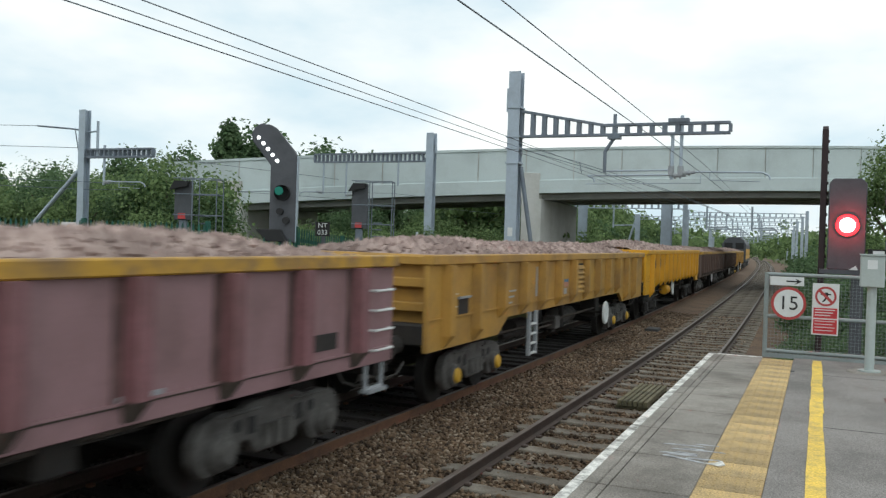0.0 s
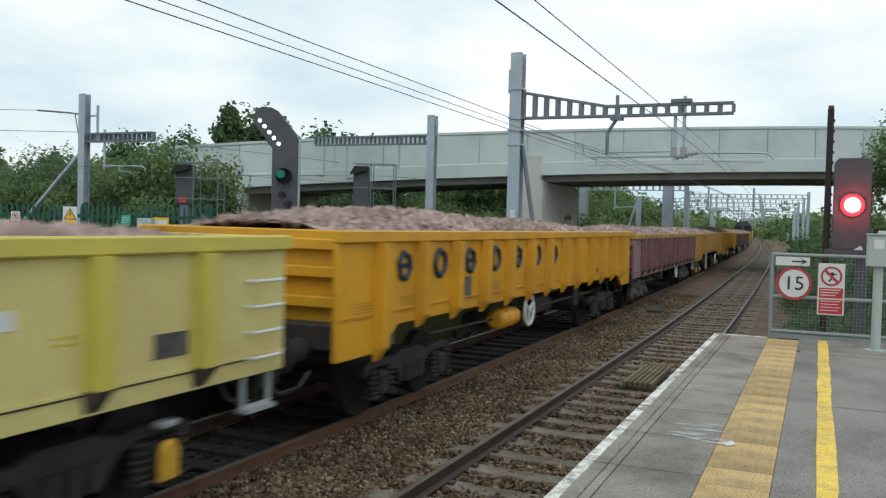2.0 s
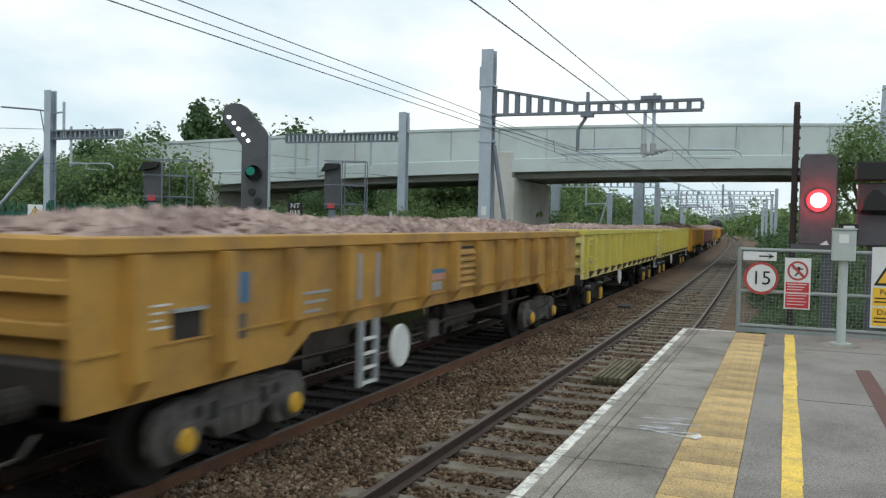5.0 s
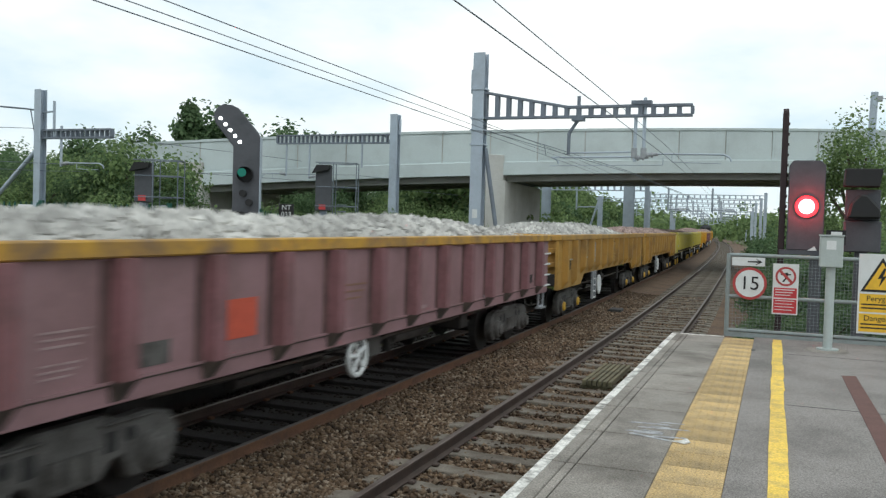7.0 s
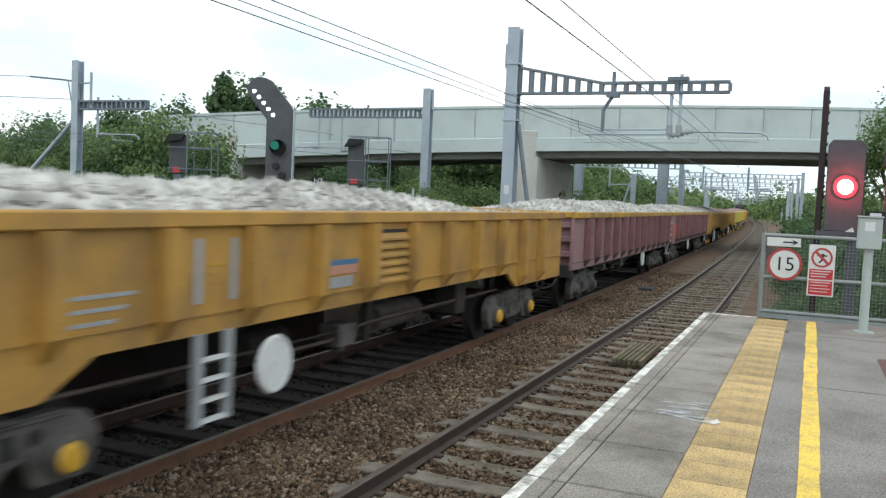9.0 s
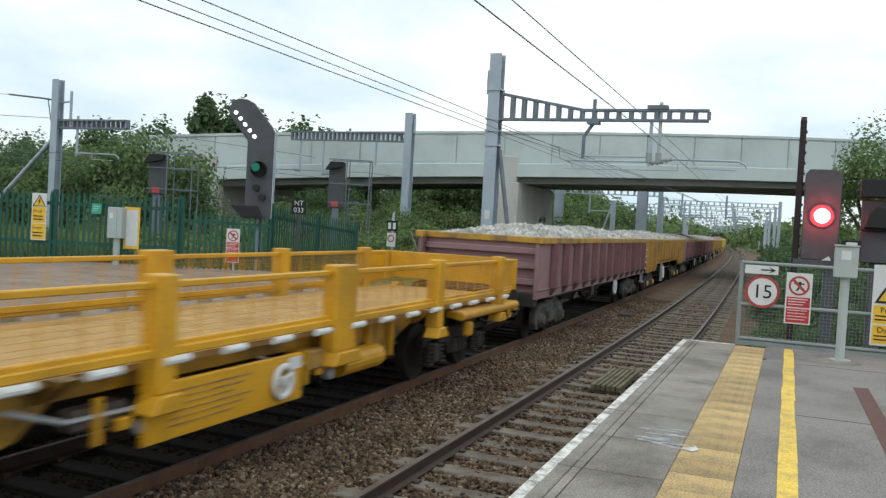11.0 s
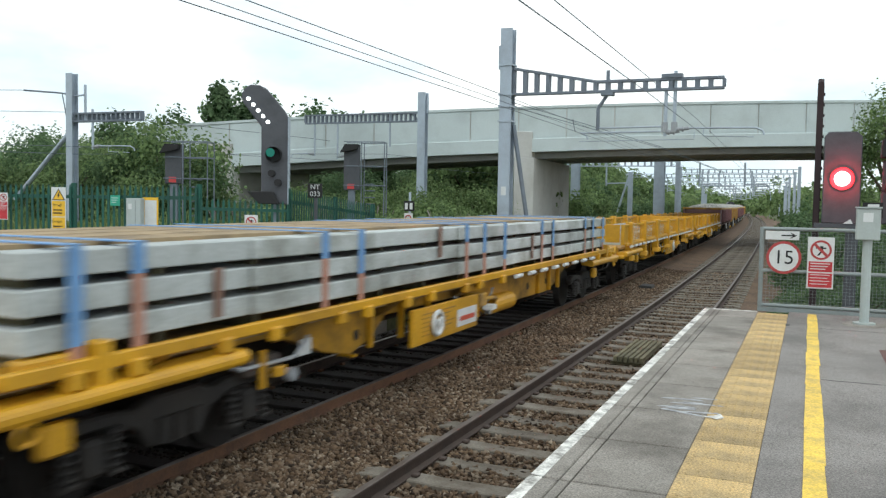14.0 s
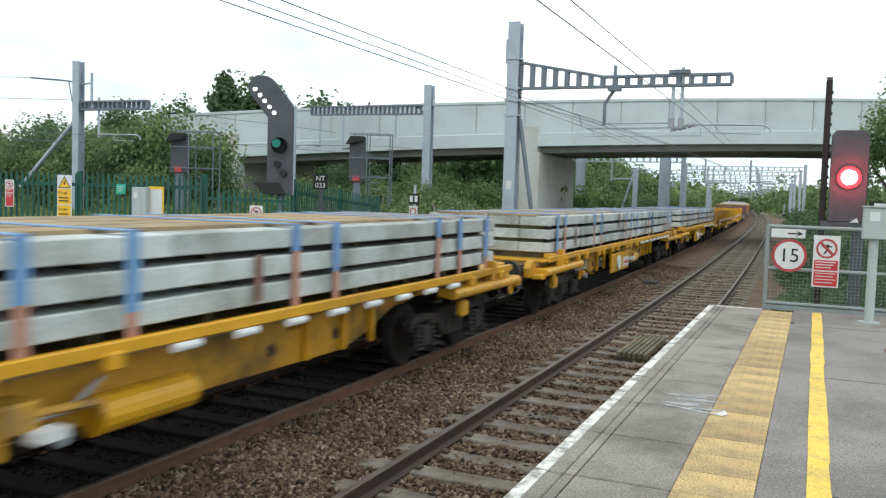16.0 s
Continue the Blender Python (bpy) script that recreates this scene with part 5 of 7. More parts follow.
def build_train():
    """Build each kind once, copy the repeats; returns things and how far back each centre is from the head of the first maroon wagon."""
    train = []
    kinds = {"M": make_maroon(), "A": make_amber(), "O": make_orange(), "P": make_lemon(), "B": make_brown()}
    tops = {"M": (1.0, 2.3), "A": (1.22, 2.3), "O": (1.25, 2.38), "P": (1.03, 2.33), "B": (1.0, 2.3)}
    H1 = [(-4.8, 3.4, 0.30), (0.2, 3.2, 0.27), (4.7, 3.0, 0.28)]
    H2 = [(-3.4, 4.4, 0.34), (3.6, 4.2, 0.30)]
    H3 = [(-3.6, 4.3, 0.31), (2.2, 4.9, 0.35)]
    pink = "heaped pinkish crushed stone in an open wagon"
    grey = "heaped pale grey crushed stone in an open wagon"
    shapes = {("A", "grey"): [(-4.6, 3.4, 0.33), (-0.2, 4.9, 0.36)], ("M", "grey"): H3, ("M", "pink"): [(-4.6, 3.6, 0.30), (-0.2, 4.6, 0.35)], ("P", "pink"): [(-2.0, 4.6, 0.19), (3.6, 4.2, 0.17)], ("O", "pink"): [(-4.2, 4.6, 0.36), (0.8, 5.6, 0.27)]}
    loads = {}
    order = [("A", -17.2, "pink"), ("O", -34.4, "pink"), ("B", -51.6, "pink"), ("B", -68.8, "pink"), ("A", -86.0, "pink"), ("M", 0, "pink"), ("O", 17.2, "pink"), ("P", 34.4, "pink"), ("P", 51.6, "pink"),
             ("A", 68.8, "pink"), ("A", 86.0, "grey"), ("M", 103.2, "grey"), ("M", 120.4, "grey"), ("A", 137.6, "grey"), ("M", 154.8, "grey")]
    used, ambers, maroons = set(), [], []
    n = 0
    for k, back, tone in order:
        w = kinds[k]
        if k in used:
            w = copy_thing(kinds[k], Matrix())
        used.add(k)
        key = (tops[k], tone)
        if key in loads:
            h = copy_thing(loads[key], Matrix())
        else:
            n += 1
            h = heap("stone_load", M["load_pink"] if tone == "pink" else M["load_grey"], n, *tops[k], shapes.get((k, tone), H1 if n % 2 else H2), pink if tone == "pink" else grey)
            loads[key] = h
        train += [(w, back + 8.1), (h, back + 8.1)]
        if k == "A":
            ambers.append((w, back))
        if k == "M":
            maroons.append((w, back))
        if k == "M" and back == 103.2:
            plate(w, "orange_panel", -4.27, -3.78, 1.34, 1.72, M["orangepatch"], label="orange-red paint patch")
            plate(w, "orange_panel", -7.75, -6.68, 1.28, 1.80, M["orangepatch"], label="orange-red paint patch")
    for w, back in ambers:
        spoked_wheel(w, 2.92 if back < 0 else -2.42, 0.80, r=0.29, spokes=3, solid=True, x=1.38)
    for w, back in maroons:
        spoked_wheel(w, -1.4 if back == 103.2 else 1.9, 0.80, r=0.27)
    low = flat_frame("low_sided_wagon", "bright yellow low-sided bogie wagon with wire mesh sides", True)
    low2 = copy_thing(low, Matrix())
    train += [(low, 172.3 + 10.15), (low2, 193.48 + 10.15)]
    blocks = sleeper_crates()
    train += [(blocks, 193.48 + 10.15)]
    flat = flat_frame("flat_wagon", "bright yellow bogie flat wagon carrying concrete beams", False, -2.42)
    stack = beam_stack()
    for k, back in enumerate((214.72, 236.08, 257.44)):
        f = flat if k == 0 else copy_thing(flat, Matrix())
        s = stack if k == 0 else copy_thing(stack, Matrix())
        train += [(f, back + 10.15), (s, back + 10.35)]
    train.append((make_loco(), -107.2))
    return train


TRAIN = build_train()


def run(t):
    """How far the train has gone."""
    return -0.36 + 15.886 * t + 0.03256 * t * t


def motions():
    for ob, back in TRAIN:
        rows = []
        for k in range(33):
            t = k * 0.5
            rows.append((t, lane_pose(FAR, 10.0 + run(t) - back)))
        walk(ob, rows)


# ---- overhead line equipment ----
def add_boom(parent, x0, x1, y, z0, z1, deep0=0.42, bays=10, mat=None, knee=None, bat=0.07):
    """A flat boom of two chords with rounded openings; deep0 is the depth at the mast, and knee where it becomes shallow."""
    mat = mat or M["boom"]
    s = 1 if x1 > x0 else -1
    kx = x0 if knee is None else knee
    d1 = z1 - z0
    top_line = [(x0, z0 + deep0), (kx, z1), (x1, z1)] if knee is not None else [(x0, z1), (x1, z1)]
    for a, b in zip(top_line, top_line[1:]):
        if abs(a[0] - b[0]) < 0.01:
            continue
        g = Geo().add([(a[0], y - 0.12, a[1] - 0.08), (a[0], y + 0.12, a[1] - 0.08), (a[0], y + 0.12, a[1]), (a[0], y - 0.12, a[1]), (b[0], y - 0.12, b[1] - 0.08), (b[0], y + 0.12, b[1] - 0.08), (b[0], y + 0.12, b[1]), (b[0], y - 0.12, b[1])],
                      [(0, 1, 2, 3), (7, 6, 5, 4), (0, 4, 5, 1), (1, 5, 6, 2), (2, 6, 7, 3), (3, 7, 4, 0)])
        part("top_chord", g, mat, parent)
    part("bottom_chord", Geo().box(*sorted((x0, x1)), y - 0.12, y + 0.12, z0, z0 + 0.08), mat, parent)
    for k in range(bays + 1):
        x = x0 + (x1 - x0) * k / bays
        if knee is not None and (x - x0) * s < (kx - x0) * s:
            zt = z0 + deep0 + (z1 - z0 - deep0) * (x - x0) / (kx - x0)
        else:
            zt = z1
        w = bat if 0 < k < bays else 0.05
        part("batten", Geo().box(x - w, x + w, y - 0.10, y + 0.10, z0 + 0.08, zt - 0.08), mat, parent)


def registration(parent, x, y, z_top, z_bot, reach, side):
    """A drop tube with insulators and a curved registration arm."""
    part("drop_tube", Geo().tube((x, y, z_top), (x, y, z_bot), 0.055, n=10), M["galv"], parent)
    part("insulator", Geo().tube((x, y, z_bot + 0.12), (x + side * 0.45, y, z_bot + 0.16), 0.06, n=12).tube((x + side * 0.08, y, z_bot + 0.12), (x + side * 0.14, y, z_bot + 0.125), 0.09, n=12).tube((x + side * 0.24, y, z_bot + 0.13), (x + side * 0.30, y, z_bot + 0.135), 0.09, n=12), M["insul"], parent)
    e = x + side * reach
    part("registration_arm", Geo().line([(x + side * 0.4, y, z_bot + 0.16), (e - side * 0.25, y, z_bot + 0.14), (e - side * 0.05, y, z_bot + 0.05), (e, y, z_bot - 0.08)], 0.03, n=8), M["galv"], parent)
    part("steady_arm", Geo().line([(x + side * 0.9, y, z_bot + 0.13), (x + side * 0.9, y, z_bot - 0.1), (e - side * 0.3, y, z_bot - 0.14)], 0.015), M["galv"], parent)


def h_mast(parent, x, y, z0, z1, w=0.19):
    g = Geo().prism([(x - w, y - w), (x + w, y - w), (x + w, y - w + 0.03), (x + 0.02, y - w + 0.03), (x + 0.02, y + w - 0.03), (x + w, y + w - 0.03), (x + w, y + w), (x - w, y + w), (x - w, y + w - 0.03), (x - 0.02, y + w - 0.03), (x - 0.02, y - w + 0.03), (x - w, y - w + 0.03)], z0, z1, "z")
    return part("mast", g, M["galv"], parent)


def main_structure():
    o = thing("overhead_line_mast", None, None, "grey overhead line mast with tapering boom over both tracks", "electrification mast", "overhead line masts")
    x, y = -9.82, 28.4
    m = h_mast(o, x, y, -0.9, 8.37, 0.21)
    part("mast_plate", Geo().box(x - 0.30, x - 0.21, y - 0.12, y + 0.12, 7.0, 7.8), M["galv"], m)
    for z in (7.1, 6.1, 5.7, 5.2):
        part("mast_band", Geo().box(x - 0.25, x + 0.25, y - 0.25, y + 0.25, z, z + 0.06), M["galv"], m)
    part("mast_label", Geo().box(x - 0.09, x + 0.09, y - 0.222, y - 0.212, 2.7, 3.0), M["white"], m)
    add_boom(o, x + 0.24, -2.72, y, 6.10, 6.50, 0.95, 17, knee=-6.7)
    part("raking_strut", Geo().tube((x + 0.25, y, 5.1), (x + 0.95, y, 1.0), 0.075, n=10), M["boom"], o)
    part("dropper_bracket", Geo().line([(-6.36, y, 6.82), (-6.36, y, 6.05), (-6.66, y, 5.6), (-6.66, y, 4.9)], 0.06, n=8), M["boom"], o)
    part("bracket_plate", Geo().box(-6.56, -6.16, y - 0.16, y + 0.16, 6.0, 6.1), M["boom"], o)
    registration(o, -4.2, y, 6.72, 4.75, 2.7, 1)
    registration(o, -4.48, y, 6.1, 4.66, -2.5, 1)
    part("cantilever_tube", Geo().line([(-6.66, y, 4.95), (-4.6, y, 4.97)], 0.03, n=8), M["galv"], o)
    part("bracket_plate", Geo().box(-4.62, -3.98, y - 0.16, y + 0.16, 6.5, 6.62), M["boom"], o)
    for xx in (-4.5, -4.2):
        part("insulator", Geo().tube((xx, y, 4.8), (xx, y, 5.1), 0.10, n=12), M["insul"], o)


def mast_two():
    o = thing("overhead_line_mast_far", None, None, "grey galvanised overhead line mast with a long slender boom", "electrification mast", "overhead line masts")
    x, y = -19.62, 43.0
    h_mast(o, x, y, -0.6, 8.3, 0.22)
    add_boom(o, x - 0.2, -27.0, y, 6.72, 7.25, 0.55, 26, bat=0.035)
    registration(o, -26.4, y, 6.7, 4.9, 1.6, -1)
    registration(o, -24.9, y, 6.7, 4.75, 1.5, 1)
    part("drop_tube", Geo().tube((-21.6, y, 7.3), (-21.6, y, 5.4), 0.06), M["galv"], o)
    part("raking_strut", Geo().tube((x - 0.2, y, 6.75), (x - 0.7, y, 7.2), 0.05), M["boom"], o)
    part("mast_plate", Geo().box(x + 0.22, x + 0.30, y - 0.1, y + 0.1, 7.2, 8.0), M["galv"], o)


def mast_left():
    o = thing("overhead_line_mast_braced", None, None, "braced grey overhead line mast with a short boom", "electrification mast", "overhead line masts")
    x, y = -31.1, 29.8
    h_mast(o, x, y, -0.6, 7.93, 0.185)
    add_boom(o, x + 0.2, -27.05, y, 5.72, 6.15, 0.45, 14, bat=0.035)
    part("raking_strut", Geo().tube((x - 0.25, y, 5.2), (x - 3.6, y, 2.2), 0.10, n=10), M["galv"], o)
    part("back_post", Geo().tube((-30.3, y, 5.75), (-30.3, y, 7.4), 0.06).tube((-30.3, y, 6.95), (-31.0, y, 6.9), 0.04), M["galv"], o)
    registration(o, -29.87, y, 6.3, 4.5, 2.4, 1)
    part("anchor", Geo().line([(x - 0.1, y, 7.0), (x - 0.9, y, 7.1), (x - 2.4, y - 0.5, 7.2)], 0.04).line([(x - 0.6, y, 7.1), (x - 0.2, y, 5.4)], 0.025), M["boom"], o)


def portal(x0, x1, y, z, label, drops, bays, masts=(True, True)):
    o = thing("overhead_line_portal", None, None, label, "electrification gantry", "overhead line portals")
    for x, on in zip((x0, x1), masts):
        if on:
            h_mast(o, x, y, -0.6, z + 0.75, 0.17)
    add_boom(o, x0, x1, y, z, z + 0.48, 0.48, bays, M["galv"])
    for x in drops:
        part("drop_tube", Geo().tube((x, y, z + 0.3), (x, y, z - 1.6), 0.06 + y * 0.0003, n=6), M["galv"], o)
        part("registration_arm", Geo().line([(x, y, z - 1.4), (x + 1.6, y, z - 1.35), (x + 1.9, y, z - 1.6)], 0.04 + y * 0.0002, n=6), M["galv"], o)


main_structure()
mast_two()
mast_left()
far_label = "distant grey galvanised gantry spanning the curving tracks"
for y, a, b, nb, z in ((72, -24, -10.07, 26, 5.55), (100, -13.7, -1.3, 20, 6.0), (116, -28, -2.0, 40, 6.0), (135, -30, -3, 36, 6.0), (160, -33, -4, 32, 6.0), (190, -36, -5, 28, 6.0), (225, -40, -7, 24, 6.0), (270, -46, -11, 22, 6.0), (320, -54, -17, 20, 6.0)):
    portal(a, b, y, z, far_label, [lane(NEAR, y) - 0.6, lane(FAR, y) - 0.6, (a + lane(FAR, y)) / 2, a + 3], nb, (y != 72, True))


def single_mast(x, y, z1, z0=-0.6, w=0.17):
    o = thing("line_post", None, None, "slim grey galvanised post beside the tracks", "post", "line posts")
    h_mast(o, x, y, z0, z1, w)


for x, y, z, w in ((-18.0, 70, 6.4, 0.32), (-11.5, 71.9, 6.4, 0.40), (-10.6, 95, 4.4, 0.15), (-13.0, 120, 4.0, 0.15)):
    single_mast(x, y, z, w=w)
br = thing("braced_post", None, None, "short braced grey anchor post among shrubs", "post")
h_mast(br, -15.4, 80, -0.5, 5.4, 0.2)
part("brace", Geo().tube((-15.5, 80, 5.2), (-16.9, 80, 0.5), 0.1), M["galv"], br)


def wires():
    """Contact and catenary wires over both tracks and to the far lines."""
    rows = [(NEAR - 0.04, 4.50, 0.008), (NEAR - 0.04, 4.78, 0.007), (FAR + 0.02, 4.52, 0.007), (FAR + 0.10, 4.60, 0.006), (FAR - 0.03, 4.79, 0.007)]
    st = [-25, -10, 0, 8, 16, 24, 28.4, 36, 45, 55, 65, 80, 104, 130, 160, 195, 235]
    for x, z, r in rows:
        g = Geo()
        g.line([(lane(x, y), y, z + 0.0 if y < 60 else z + 0.3) for y in st], r, n=5)
        thing("overhead_wire", g, M["wire"], "thin dark overhead line wire", "wire", "overhead wires")
    g = Geo().tube((lane(FAR, 24.3) + 0.02, 24.3, 4.52), (lane(FAR, 24.3) - 0.05, 24.3, 4.86), 0.012, n=5)
    thing("wire_dropper", g, M["wire"], "short dropper between two wires", "wire")
    for pts in ([(-60, 24, 6.7), (-31.2, 29.8, 6.2), (-26.5, 43, 5.9), (-24, 70, 5.5)], [(-60, 26, 5.4), (-29.6, 29.8, 4.6), (-26, 43, 4.7), (-23, 70, 4.7)], [(-60, 23, 5.0), (-31, 29.8, 4.3), (-22, 43, 5.0), (-19, 70, 5)], [(-60, 22, 7.4), (-33.4, 29.3, 7.2)]):
        thing("overhead_wire", Geo().line(pts, 0.014, n=5), M["wire"], "thin dark overhead line wire", "wire", "overhead wires")
    for k, (z0, z1) in enumerate(((5.9, 4.3), (5.75, 4.25))):
        thing("overhead_wire", Geo().line([(-9.7, 28.4, z0), (-6.0, 37, z1 + 0.6), (-4.5, 50, z1)], 0.012, n=5), M["wire"], "thin dark overhead line wire", "wire", "overhead wires")
    thing("overhead_wire", Geo().line([(3.1, 36, 7.6), (20, 39, 7.9)], 0.014, n=5), M["wire"], "thin dark overhead line wire", "wire", "overhead wires")


wires()


# ---- flat lettering and signs ----
def words(name, body, size, mat, m, parent, extrude=0.002):
    cu = bpy.data.curves.new(name, "FONT")
    cu.body, cu.size, cu.align_x, cu.align_y, cu.extrude = body, size, "CENTER", "CENTER", extrude
    tmp = new(name, cu)
    dg = bpy.context.evaluated_depsgraph_get()
    me = bpy.data.meshes.new_from_object(tmp.evaluated_get(dg))
    bpy.data.objects.remove(tmp)
    me.materials.clear()
    me.materials.append(mat)
    return part(name, me, None, parent, m=m)


def face(x, y, z, turn=0):
    """A pose whose local x runs to the right, y up and z towards the viewer on the platform; turn in degrees."""
    return pose(x, y, z, 90, 0, turn)


def disc(g, r, z0, z1, n=32, r_in=0.0, cx=0.0, cy=0.0):
    if r_in:
        vs, fs = [], []
        for i in range(n):
            c, s = math.cos(2 * math.pi * i / n), math.sin(2 * math.pi * i / n)
            vs += [(cx + r * c, cy + r * s, z0), (cx + r * c, cy + r * s, z1), (cx + r_in * c, cy + r_in * s, z1), (cx + r_in * c, cy + r_in * s, z0)]
        for i in range(n):
            j = (i + 1) % n
            for a in range(4):
                b = (a + 1) % 4
                fs.append((i * 4 + a, i * 4 + b, j * 4 + b, j * 4 + a))
        return g.add(vs, fs)
    return g.tube((cx, cy, z0), (cx, cy, z1), r, n=n)


def no_entry_sign(m, w, h, label, posts=None):
    s = thing("trespass_sign", Geo().box(-w / 2, w / 2, -h / 2, h / 2, 0, 0.006), M["white"], label, "sign", "trespass signs", bevel=0.002, m=m)
    k = w / 0.36
    part("prohibition_ring", disc(Geo(), 0.145 * k, 0.006, 0.009, r_in=0.115 * k, cy=h / 2 - 0.19 * k), M["signrim"], s)
    fig = Geo().box(-0.012 * k, 0.03 * k, h / 2 - 0.23 * k, h / 2 - 0.13 * k, 0.006, 0.008).box(-0.07 * k, 0.07 * k, h / 2 - 0.17 * k, h / 2 - 0.15 * k, 0.006, 0.0079)
    fig.add([(-0.05 * k, h / 2 - 0.27 * k, 0.006), (-0.02 * k, h / 2 - 0.27 * k, 0.006), (0.02 * k, h / 2 - 0.21 * k, 0.006), (0, h / 2 - 0.2 * k, 0.006), (-0.05 * k, h / 2 - 0.27 * k, 0.0078), (-0.02 * k, h / 2 - 0.27 * k, 0.0078), (0.02 * k, h / 2 - 0.21 * k, 0.0078), (0, h / 2 - 0.2 * k, 0.0078)], [(4, 5, 6, 7)])
    part("pictogram", fig, M["black"], s)
    a = math.radians(-45)
    c0 = h / 2 - 0.19 * k
    dx, dy, q = 0.12 * k * math.cos(a), 0.12 * k * math.sin(a), 0.014 * k
    part("prohibition_bar", Geo().prism([(-dx - q, c0 - dy - q), (-dx + q, c0 - dy + q), (dx + q, c0 + dy + q), (dx - q, c0 + dy - q)], 0.0082, 0.0095, "z"), M["signrim"], s)
    top = h / 2 - 0.36 * k
    p1 = part("red_panel", Geo().box(-w / 2 + 0.02, w / 2 - 0.02, top - 0.15 * k, top, 0.006, 0.009), M["signred"], s)
    p2 = part("red_panel", Geo().box(-w / 2 + 0.02, w / 2 - 0.02, -h / 2 + 0.02, top - 0.17 * k, 0.006, 0.009), M["signred"], s)
    for i in range(3):
        part("lettering", Geo().box(-w / 2 + 0.04, w / 2 - 0.05 - 0.03 * i, top - 0.035 * k - 0.04 * i * k, top - 0.022 * k - 0.04 * i * k, 0.009, 0.011), M["white"], p1)
    for i in range(4):
        part("lettering", Geo().box(-w / 2 + 0.04, w / 2 - 0.05 - 0.03 * (i % 2), top - 0.20 * k - 0.045 * i * k, top - 0.19 * k - 0.045 * i * k, 0.009, 0.011), M["white"], p2)
    return s


def danger_sign(m, w, h, label):
    s = thing("danger_sign", Geo().box(-w / 2, w / 2, -h / 2, h / 2, 0, 0.006), M["white"], label, "sign", "overhead line warning signs", bevel=0.002, m=m)
    k = w / 0.62
    c = h / 2 - 0.30 * k
    part("triangle_border", Geo().prism([(-0.28 * k, c - 0.25 * k), (0.28 * k, c - 0.25 * k), (0, c + 0.25 * k)], 0.006, 0.009, "z"), M["black"], s)
    part("triangle", Geo().prism([(-0.225 * k, c - 0.215 * k), (0.225 * k, c - 0.215 * k), (0, c + 0.18 * k)], 0.009, 0.011, "z"), M["signyellow"], s)
    part("lightning_bolt", Geo().prism([(0.02 * k, c + 0.10 * k), (-0.06 * k, c - 0.06 * k), (-0.01 * k, c - 0.05 * k), (-0.04 * k, c - 0.18 * k), (0.06 * k, c - 0.01 * k), (0.01 * k, c - 0.02 * k), (0.05 * k, c + 0.09 * k)], 0.011, 0.013, "z"), M["black"], s)
    lo = -h / 2 + 0.03
    mid = (c - 0.28 * k + lo) / 2
    for a, b, word in ((mid + 0.012, c - 0.28 * k, "Perygl"), (lo, mid - 0.012, "Danger")):
        p = part("yellow_panel", Geo().box(-w / 2 + 0.025, w / 2 - 0.025, a, b, 0.006, 0.009), M["signyellow"], s)
        hh = b - a
        words("warning_word", word, min(hh * 0.42, w * 0.24), M["black"], pose(-0.06 * k, b - hh * 0.26, 0.0105), p)
        for i in range(2):
            part("lettering", Geo().box(-w / 2 + 0.05, w / 2 - 0.10, b - hh * (0.62 + 0.2 * i), b - hh * (0.54 + 0.2 * i), 0.009, 0.0105), M["black"], p)
    return s


